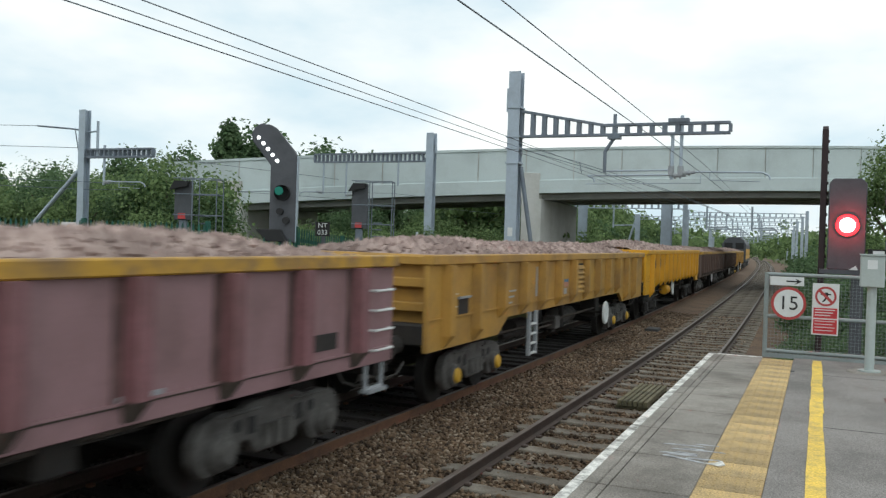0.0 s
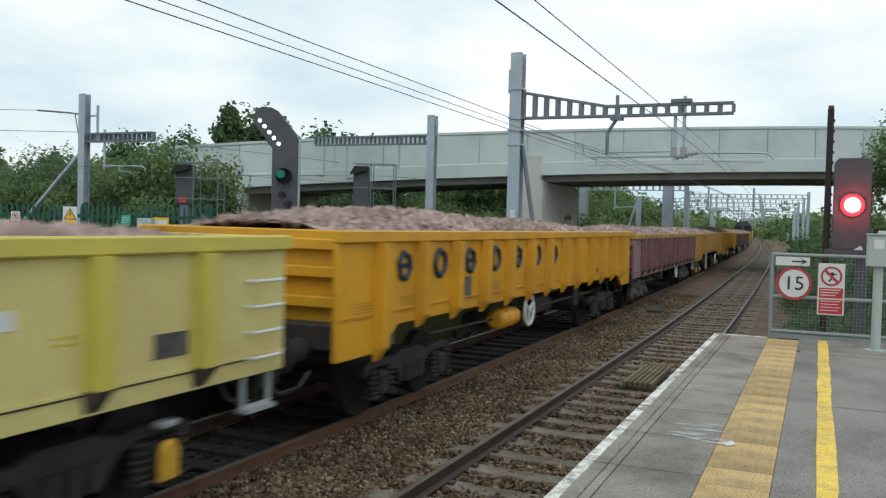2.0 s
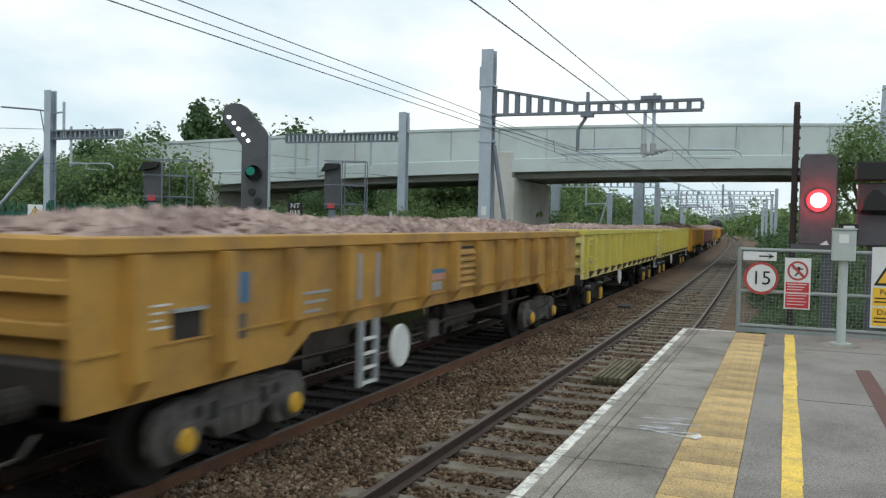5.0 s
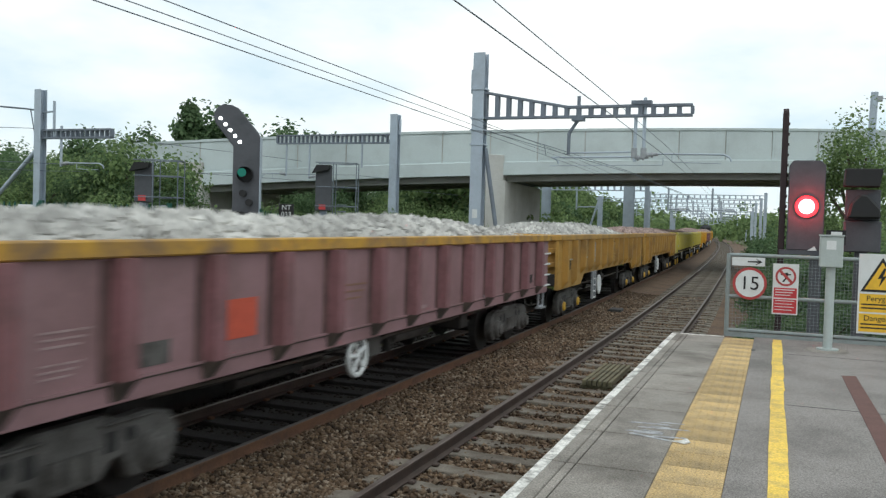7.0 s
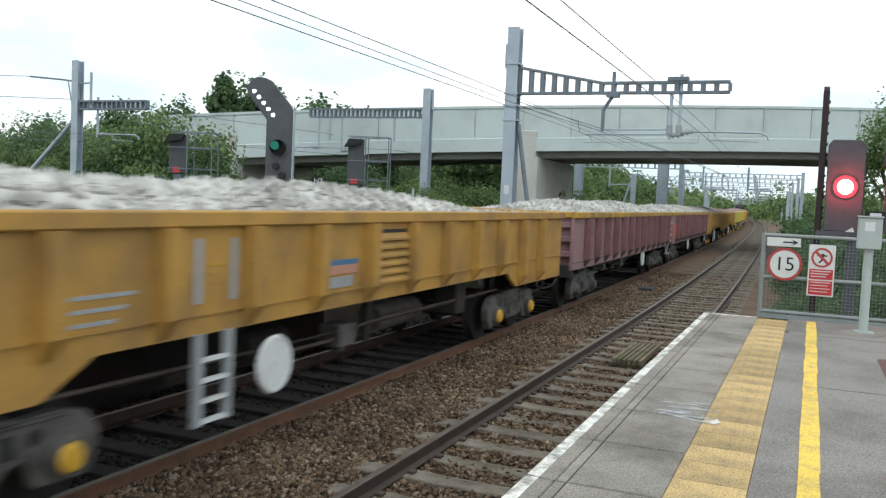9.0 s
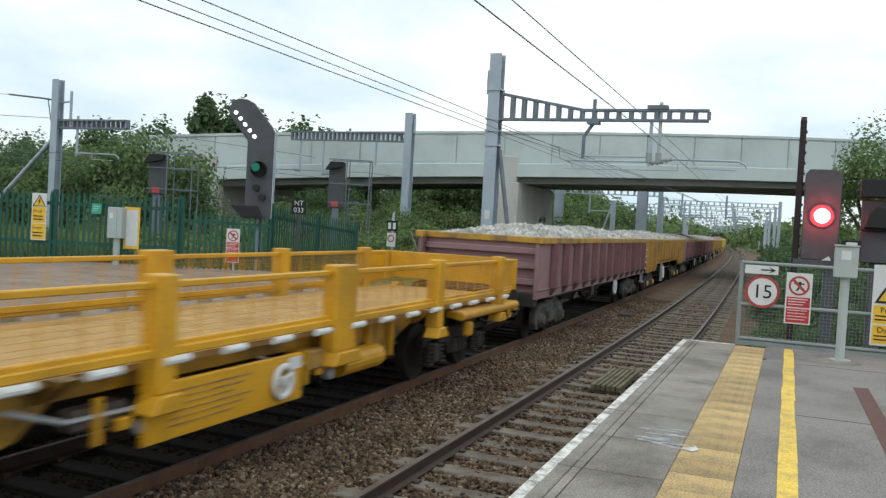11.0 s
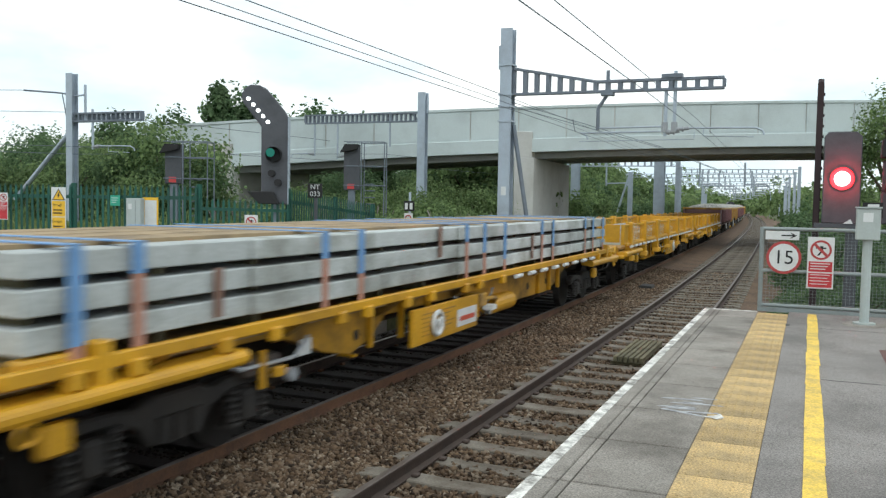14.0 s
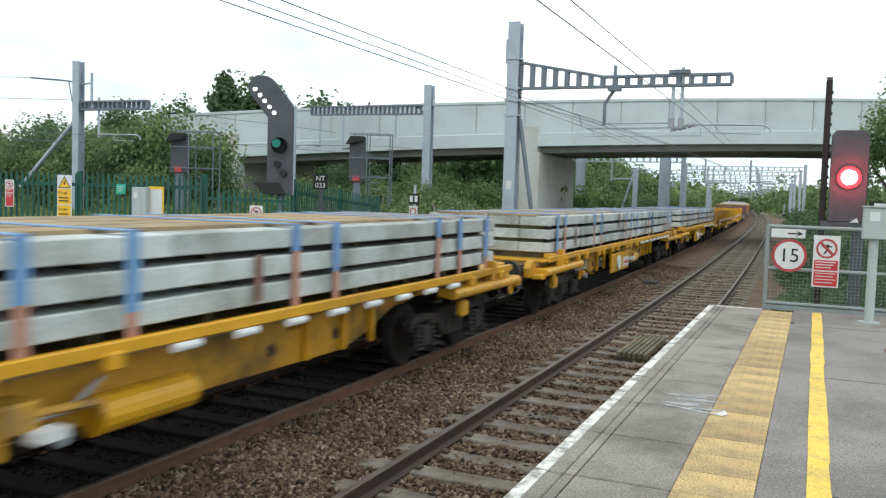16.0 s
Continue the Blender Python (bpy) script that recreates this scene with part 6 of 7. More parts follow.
# ---- end of the platform ----
def platform_end():
    f = thing("platform_end_fence", None, None, "galvanised tube fence with wire mesh across the platform end", "fence")
    y = 13.95
    for x in (-0.77, 1.62, 4.0, 6.4, 8.8):
        part("post", Geo().tube((x, y, PLAT), (x, y, 2.17), 0.033, n=12), M["fence"], f)
    for z in (2.15, 1.52, 1.0):
        part("rail", Geo().tube((-0.77, y, z), (8.8, y, z), 0.028, n=10), M["fence"], f)
    part("kerb_rail", Geo().box(-0.80, 8.8, y - 0.03, y + 0.03, 0.90, 0.965), M["fence"], f)
    g = Geo()
    for i in range(190):
        x = -0.74 + 0.05 * i
        g.box(x - 0.0016, x + 0.0016, y + 0.03, y + 0.033, 0.97, 2.14)
    for i in range(24):
        z = 0.99 + 0.05 * i
        g.box(-0.76, 8.8, y + 0.033, y + 0.036, z - 0.0016, z + 0.0016)
    part("wire_mesh", g, M["fence"], f)
    # speed sign with its arrow plate
    s = thing("speed_limit_sign", disc(Geo(), 0.245, 0, 0.008), M["signrim"], "round white speed sign reading 15 with a faded red rim", "sign", m=face(-0.455, y - 0.05, 1.725))
    part("sign_face", disc(Geo(), 0.205, 0.008, 0.011), M["white"], s)
    words("speed_numeral", "15", 0.29, M["black"], pose(0, -0.005, 0.013), s)
    a = thing("arrow_plate", Geo().box(-0.235, 0.235, -0.065, 0.065, 0, 0.008), M["white"], "white plate with a black arrow pointing along the fence", "sign", m=face(-0.485, y - 0.05, 2.055))
    part("arrow", Geo().box(-0.01, 0.18, -0.010, 0.010, 0.008, 0.011).prism([(0.10, -0.05), (0.205, 0.0), (0.10, 0.05), (0.155, 0.0)], 0.011, 0.013, "z"), M["black"], a)
    no_entry_sign(face(0.05, y - 0.05, 1.665), 0.36, 0.76, "white trespass notice with red panels on the platform fence")
    danger_sign(face(1.34, y - 0.05, 1.66), 0.62, 1.16, "white and yellow overhead line danger notice on the platform fence")
    c = thing("control_box", None, None, "pale grey steel control box on a tall grey post", "control box")
    part("post", Geo().tube((0.60, 12.85, PLAT), (0.60, 12.85, 2.1), 0.06, n=14), M["cabinet"], c)
    b = part("box", Geo().box(0.45, 0.74, 12.72, 12.95, 2.06, 2.48), M["cabinet"], c, bevel=0.012)
    part("box_lid", Geo().box(0.44, 0.75, 12.70, 12.96, 2.48, 2.50), M["cabinet"], b)
    part("label_plate", Geo().box(0.53, 0.65, 12.715, 12.72, 2.30, 2.42), M["white"], b)
    part("base_plate", Geo().tube((0.60, 12.85, PLAT + 0.02), (0.60, 12.85, PLAT + 0.04), 0.14, n=16), M["cabinet"], c)


def platform_signal():
    s = thing("platform_signal", None, None, "dark railway signal showing a bright red light beside a maroon pole", "railway signal")
    y = 17.0
    part("pole", Geo().box(-0.075, 0.035, y + 0.10, y + 0.30, -0.6, 4.72).prism([(y + 0.1, 4.72), (y + 0.3, 4.72), (y + 0.2, 4.80)], -0.07, 0.03, "x"), M["pole"], s, "dark maroon pole", bevel=0.012)
    for k in range(12):
        part("pole_bolt", Geo().box(0.035, 0.055, y + 0.17, y + 0.23, 2.4 + 0.19 * k, 2.45 + 0.19 * k), M["pole"], s)
    head = part("signal_head", Geo().prism([(0.07, 2.20), (0.69, 2.20), (0.69, 3.74), (0.60, 3.83), (0.14, 3.83), (0.07, 3.74)], y, y + 0.24, "y"), M["signal"], s, bevel=0.015)
    lamp = part("red_lamp", Geo().tube((0.385, y - 0.02, 2.995), (0.385, y, 2.995), 0.19, n=28), M["red_lamp"], head, "lit red lamp")
    part("lamp_core", Geo().tube((0.385, y - 0.03, 2.995), (0.385, y - 0.02, 2.995), 0.132, n=28), M["red_core"], lamp)
    part("lens_ring", Geo().ring((0.385, y - 0.005, 2.995), (0, 1, 0), 0.205, 0.014, n=28), M["signal"], head)
    red = bpy.data.lights.new("red_signal_light", "POINT")
    red.energy, red.color, red.shadow_soft_size = 34.0, (1.0, 0.04, 0.05), 0.08
    new("red_signal_light", red).location = (0.385, y - 0.10, 2.995)
    part("platform_bracket", Geo().box(-0.05, 0.75, y - 0.1, y + 0.4, 2.12, 2.2), M["signal"], s)
    part("signal_post", Geo().box(0.48, 0.68, y + 0.05, y + 0.25, -0.6, 2.12), M["signal"], s)
    part("bracket_tab", Geo().prism([(0.42, 2.2), (0.58, 2.2), (0.54, 2.28)], y - 0.12, y - 0.1, "y"), M["white"], s)
    q = thing("lower_signal", None, None, "dark grey hooded signal seen beside the platform signal, unlit", "railway signal")
    part("cabinet", Geo().box(1.02, 1.62, y, y + 0.35, 2.2, 2.76), M["signal"], q, bevel=0.02)
    part("back_plate", Geo().box(1.03, 1.60, y + 0.10, y + 0.2, 2.76, 3.32), M["signal"], q, bevel=0.015)
    part("hood", Geo().prism([(1.04, 2.80), (1.58, 2.80), (1.56, 2.98), (1.36, 3.20), (1.24, 3.22), (1.10, 3.05)], y - 0.25, y + 0.1, "y"), M["black"], q, bevel=0.03)
    part("sun_shield", Geo().prism([(0.98, 3.36), (1.56, 3.36), (1.60, 3.68), (1.0, 3.68)], y - 0.1, y + 0.25, "y"), M["black"], q, bevel=0.015)
    part("post", Geo().box(1.22, 1.42, y + 0.1, y + 0.3, -0.6, 2.2), M["signal"], q)
    p = part("number_plate", Geo().box(0.72, 1.04, y - 0.2, y - 0.18, 2.32, 2.58), M["black"], q)
    part("lettering", Geo().box(0.80, 0.98, y - 0.205, y - 0.20, 2.49, 2.55), M["white"], p)
    w = thing("wooden_pole", None, None, "weathered grey pole behind the shrubs", "pole")
    part("pole", Geo().tube((2.9, 36, -0.5), (3.12, 36, 7.85), 0.17, 0.13, n=12), M["galv"], w)
    part("cap_fitting", Geo().box(3.15, 3.4, 35.9, 36.1, 7.5, 7.7), M["insul"], w)


platform_end()
platform_signal()


# ---- the far side: palisade, signal, notices ----
def palisade(pts, tops, foots, label):
    f = thing("palisade_fence", None, None, label, "fence", "green palisade fences")
    pale = Geo().prism([(-0.033, 0), (0.033, 0), (0.033, 0.93), (0.012, 1.0), (0, 0.955), (-0.012, 1.0), (-0.033, 0.93)], -0.008, 0.008, "y")
    me = pale.mesh("pale", M["palisade"])
    for k in range(len(pts) - 1):
        a, b = Vector((*pts[k], 0)), Vector((*pts[k + 1], 0))
        n = max(1, int((b - a).length / 0.15))
        turn = math.atan2(b.y - a.y, b.x - a.x)
        for i in range(n):
            u = (i + 0.5) / n
            p = a.lerp(b, u)
            zt = tops[k] + (tops[k + 1] - tops[k]) * u
            zf = foots[k] + (foots[k + 1] - foots[k]) * u + 0.06
            part("pale", me, None, f, m=Matrix.Translation((p.x, p.y, zf)) @ Matrix.Rotation(turn, 4, "Z") @ Matrix.Diagonal((1, 1, zt - zf, 1)))
        q = Vector((-math.sin(turn), math.cos(turn), 0)) * 0.05
        for lo, hi in ((0.25, 0.30), (0.80, 0.85)):
            vs = []
            for p, zt, zf in ((a, tops[k], foots[k]), (b, tops[k + 1], foots[k + 1])):
                h = zt - zf
                vs += [p + q * 0.2 + Vector((0, 0, zf + h * lo)), p + q + Vector((0, 0, zf + h * lo)), p + q + Vector((0, 0, zf + h * hi)), p + q * 0.2 + Vector((0, 0, zf + h * hi))]
            part("rail", Geo().add(vs, [(0, 1, 2, 3), (7, 6, 5, 4), (0, 4, 5, 1), (1, 5, 6, 2), (2, 6, 7, 3), (3, 7, 4, 0)]), M["palisade"], f)
        m = max(1, round((b - a).length / 2.75))
        for i in range(m + 1):
            p = a.lerp(b, i / m) + q * 1.6
            zt = tops[k] + (tops[k + 1] - tops[k]) * i / m
            zf = foots[k] + (foots[k + 1] - foots[k]) * i / m
            part("post", Geo().box(p.x - 0.06, p.x + 0.06, p.y - 0.05, p.y + 0.05, zf - 0.4, zt + 0.04), M["palisade"], f)


palisade([(-27.5, 14.8), (-19.1, 18.3), (-15.85, 19.65)], [2.72, 2.76, 2.78], [0.8, 0.8, 0.8], "dark green steel palisade fence behind the opposite platform")
palisade([(-15.85, 19.65), (-14.0, 21.45)], [2.45, 2.40], [0.7, 0.7], "lower run of dark green palisade fence at the signal")
palisade([(-14.0, 21.45), (-14.5, 27.7)], [2.72, 2.28], [0.72, 0.2], "dark green palisade fence sloping down beside the ramp")

TURN = 22.5
danger_sign(face(-19.4, 18.08, 2.02, TURN), 0.41, 1.30, "white and yellow danger notice on the green palisade fence")
no_entry_sign(face(-14.42, 20.12, 1.52, TURN), 0.37, 0.94, "white trespass notice with red panels on a thin post")
thing("sign_post", Geo().tube((-14.42, 20.18, 0.7), (-14.42, 20.18, 1.98), 0.03, n=10), M["galv"], "thin grey post behind a trespass notice", "post")
no_entry_sign(face(-20.72, 17.40, 2.12, TURN), 0.25, 0.75, "small white trespass notice on the green fence")
gs = thing("green_notice", Geo().box(-0.135, 0.135, -0.145, 0.145, 0, 0.006), M["signgreen"], "small bright green notice on the palisade fence", "sign", m=face(-17.92, 18.66, 2.33, TURN))
for i in range(3):
    part("lettering", Geo().box(-0.1, 0.09 - 0.03 * i, 0.06 - 0.06 * i, 0.075 - 0.06 * i, 0.006, 0.008), M["white"], gs)


def fence_cabinet():
    c = thing("post_cabinet", None, None, "pale grey cabinet on a post in front of a yellow notice", "control box")
    m = pose(-17.3, 18.85, 0, 0, 0, TURN)
    b = part("box", Geo().box(-0.26, 0.14, -0.16, 0.16, 1.55, 2.40), M["cabinet"], c, bevel=0.015, m=m)
    part("door_seam", Geo().box(-0.005, 0.005, -0.166, -0.16, 1.58, 2.36), M["fence"], b)
    part("label_plate", Geo().box(-0.2, -0.1, -0.165, -0.16, 2.1, 2.25), M["white"], b)
    part("post", Geo().tube((-0.03, 0, 0.75), (-0.03, 0, 1.55), 0.09, n=12), M["cabinet"], c, m=m)
    y = thing("yellow_notice", Geo().box(-0.22, 0.22, -0.58, 0.58, 0, 0.006), M["signyellow"], "yellow notice standing behind a grey cabinet", "sign", m=face(-17.08, 19.12, 1.85, TURN))
    part("notice_centre", Geo().box(-0.16, 0.17, -0.5, 0.5, 0.006, 0.008), M["white"], y)
    thing("notice_post", Geo().tube((-17.08, 19.17, 0.75), (-17.08, 19.17, 2.4), 0.03, n=8), M["galv"], "thin grey post carrying a yellow notice", "post")


fence_cabinet()


def junction_signal():
    s = thing("junction_signal", None, None, "dark grey signal showing green and a slanted row of white lights", "railway signal")
    base = pose(-14.42, 21.3, 0, 0, 0, TURN)
    pf = [(-0.40, 2.40), (0.37, 2.28), (0.37, 4.78), (0.28, 4.95), (-0.28, 5.62), (-0.45, 5.70), (-0.72, 5.72), (-0.90, 5.60), (-0.98, 5.40), (-0.93, 5.18), (-0.40, 4.52)]
    head = part("signal_head", Geo().prism(pf, -0.10, 0.14, "y"), M["signal"], s, bevel=0.02, m=base)
    rim = Geo().box(0.37, 0.39, -0.12, 0.16, 2.3, 4.8)
    part("edge_trim", rim, M["galv"], head)
    for i in range(5):
        u = i / 4
        part("route_lamp", Geo().tube((-0.77 + 0.56 * u, -0.13, 5.31 - 0.66 * u), (-0.77 + 0.56 * u, -0.10, 5.31 - 0.66 * u), 0.052, n=16), M["white_lamp"], head, "lit white route light")
    part("hood", Geo().tube((-0.02, -0.32, 3.72), (-0.02, -0.10, 3.72), 0.22, n=20, caps=False).tube((-0.02, -0.11, 3.72), (-0.02, -0.10, 3.72), 0.22, n=20), M["black"], head)
    part("green_lamp", Geo().tube((-0.09, -0.34, 3.77), (-0.09, -0.32, 3.77), 0.125, n=20), M["green_lamp"], head, "lit green lamp")
    for x, z in ((-0.08, 3.18), (0.10, 2.92)):
        part("small_hood", Geo().tube((x, -0.24, z), (x, -0.10, z), 0.10, n=14), M["black"], head)
    part("shield", Geo().prism([(-0.75, 2.66), (-0.02, 2.66), (0.16, 2.30), (-0.42, 2.30)], -0.35, -0.11, "y"), M["black"], head, bevel=0.02)
    part("signal_post", Geo().box(-0.1, 0.1, 0.0, 0.14, 0.3, 2.4), M["galv"], s, m=base)
    p = thing("signal_plate", None, None, "black plate with white letters on a post by the fence", "sign", m=pose(-13.86, 22.6, 0, 0, 0, TURN))
    b = part("plate", Geo().box(-0.24, 0.20, -0.01, 0.01, 2.5, 2.93), M["black"], p)
    words("plate_letters", "NT", 0.21, M["white"], face(-0.02, -0.014, 2.82), b)
    words("plate_letters", "033", 0.21, M["white"], face(-0.02, -0.014, 2.61), b)
    part("post", Geo().box(-0.05, 0.05, 0.012, 0.06, 0.2, 2.5), M["signal"], p)


junction_signal()


def caged_signal(x, y, z, tall, label, cage):
    s = thing("caged_signal", None, None, label, "railway signal", "signals seen across the line")
    base = pose(x, y, 0, 0, 0, 20)
    b = part("signal_head", Geo().box(-0.32, 0.34, -0.1, 0.15, z, z + tall), M["signal"], s, bevel=0.02, m=base)
    part("red_lamp", Geo().box(-0.16, 0.12, -0.12, -0.10, z + 0.05, z + 0.26), M["far_red"], b)
    part("hood", Geo().prism([(-0.45, z + tall - 0.35), (-0.25, z + tall), (0.3, z + tall), (0.25, z + tall - 0.2)], -0.35, -0.1, "y"), M["black"], b)
    part("post", Geo().box(-0.14, 0.14, -0.05, 0.15, 0, z), M["boom"], s, m=base)
    if cage:
        g = Geo()
        for px in (0.45, 1.4):
            for py in (-0.3, 0.5):
                g.tube((px, py, 0.6), (px, py, z + tall + 0.1), 0.024, n=6)
        for zz in (z + 0.2, z + 1.0, z + tall + 0.1):
            g.line([(-0.3, -0.3, zz), (1.4, -0.3, zz), (1.4, 0.5, zz), (-0.3, 0.5, zz)], 0.02, n=6)
        for k in range(10):
            g.tube((0.5, 0.55, 0.6 + 0.28 * k), (0.9, 0.55, 0.6 + 0.28 * k), 0.025, n=6)
        part("ladder_cage", g, M["boom"], s, "dark steel ladder cage", m=base)


caged_signal(-17.8, 31.9, 2.85, 1.9, "dark signal with a small red light and a ladder cage", True)
caged_signal(-22.6, 26.6, 2.95, 1.5, "dark signal with a dim red light among shrubs", True)
mk = thing("marker_post", None, None, "white marker post with black symbols among weeds", "sign")
part("post", Geo().tube((-12.93, 27.3, -0.2), (-12.93, 27.3, 2.75), 0.045, n=8), M["galv"], mk)
part("upper_plate", Geo().box(-13.13, -12.73, 27.22, 27.25, 2.1, 2.45), M["black"], mk)
for x in (-13.03, -12.85):
    part("symbol", Geo().box(x - 0.05, x + 0.06, 27.21, 27.22, 2.16, 2.38), M["white"], mk)
part("lower_plate", Geo().box(-13.10, -12.78, 27.20, 27.23, 1.55, 2.03), M["white"], mk)
part("ring", Geo().ring((-12.94, 27.19, 1.84), (0, 1, 0), 0.11, 0.02, n=20, m=4), M["signrim"], mk)
part("base_plate", Geo().box(-13.2, -12.68, 27.2, 27.24, 1.0, 1.35), M["cabinet"], mk)

# timber grid and a little metal plate in the platform track
gr = thing("timber_grid", None, None, "weathered slatted timber grid lying between the rails", "grid")
for k in range(6):
    part("slat", Geo().box(-3.02 + 0.085 * k, -2.96 + 0.085 * k, 14.2, 16.2, -0.12, -0.03), M["oldtimber"], gr, bevel=0.006)
for y in (14.25, 15.2, 16.1):
    part("cross_bar", Geo().box(-3.06, -2.52, y, y + 0.08, -0.17, -0.12), M["oldtimber"], gr)
bx = thing("cable_box", Geo().prism([(-5.0, 27.5), (-4.6, 27.5), (-4.62, 28.2), (-5.02, 28.2)], -0.2, -0.08, "z"), M["joint"], "low dark lineside cover in the ballast", "cover", bevel=0.02)


# ---- planting ----
def leaves(g_v, g_f, centre, radii, n, size, rng, gap=0.25):
    """Leaf blades in an uneven shell about a centre; appends to the lists."""
    c, r = np.array(centre), np.array(radii)
    d = rng.normal(size=(n, 3))
    d /= np.linalg.norm(d, axis=1)[:, None]
    ph = rng.uniform(0, 6.28, 3)
    lump = 1 + 0.22 * np.sin(3 * d[:, 0] + ph[0]) * np.cos(4 * d[:, 1] + ph[1]) + 0.16 * np.sin(7 * d[:, 2] + 5 * d[:, 0] + ph[2])
    rad = (1 - gap * 1.6 * rng.random(n) ** 1.6) * lump
    p = c + d * rad[:, None] * r
    s = size * (0.6 + 0.8 * rng.random(n))
    up = rng.normal(size=(n, 3)) * 0.7 + d * 1.2 + np.array([0.0, 0.0, 0.45])
    a = np.cross(up, rng.normal(size=(n, 3)))
    a /= np.linalg.norm(a, axis=1)[:, None] + 1e-9
    b = np.cross(a, up)
    b /= np.linalg.norm(b, axis=1)[:, None] + 1e-9
    q = np.stack([p - a * s[:, None], p + b * s[:, None] * 0.75, p + a * s[:, None], p - b * s[:, None] * 0.75], 1)
    g_v.append(q.reshape(-1, 3))
    g_f.append(n)


def leaf_mesh(name, vs, mat):
    v = np.concatenate(vs)
    n = len(v) // 4
    me = bpy.data.meshes.new(name)
    me.vertices.add(len(v))
    me.vertices.foreach_set("co", v.ravel())
    me.loops.add(len(v))
    me.loops.foreach_set("vertex_index", np.arange(len(v)))
    me.polygons.add(n)
    me.polygons.foreach_set("loop_start", np.arange(n) * 4)
    me.update(calc_edges=True)
    me.validate()
    me.materials.append(mat)
    return me


def make_plant(name, label, category, h, w, n, size, mat, seed, lumps=9, trunk=0.3, conic=False, group=""):
    """A shrub or tree standing at the origin: tapered stem with limbs, and a crown of many leaf clumps."""
    rng = np.random.default_rng(seed)
    ob = thing(name, None, None, label, category, group)
    g = Geo()
    g.tube((0, 0, -0.4), (0, 0, h * 0.55), 0.022 * h + 0.02, 0.012 * h, n=7)
    vs, fn = [], []
    for k in range(lumps):
        u = (k + 0.5) / lumps
        if conic:
            z = h * (trunk + (1 - trunk) * u)
            rr = w * (1 - u) ** 0.8 * rng.uniform(0.2, 0.95)
            a = rng.uniform(0, 6.28)
            c = (rr * math.cos(a), rr * math.sin(a), z)
            rad = (0.14 * h * (1.1 - u) + 0.12 * w,) * 2 + (0.10 * h,)
        else:
            a, rr = k * 2.4 + rng.uniform(-0.5, 0.5), w * 0.62 * math.sqrt(rng.uniform(0.05, 1))
            z = h * (trunk + (0.95 - trunk) * rng.uniform(0.12, 0.80))
            c = (rr * math.cos(a), rr * math.sin(a), z)
            q = rng.uniform(0.28, 0.48)
            rad = (w * q, w * q, h * q * 0.62)
        g.tube((0, 0, h * 0.2 + z * 0.25), c, 0.012 * h, 0.005 * h, n=5)
        leaves(vs, fn, c, rad, n // lumps, size, rng, 0.4)
    part("trunk", g, M["bark"], ob)
    part("crown", leaf_mesh("crown", vs, mat), None, ob)
    return ob


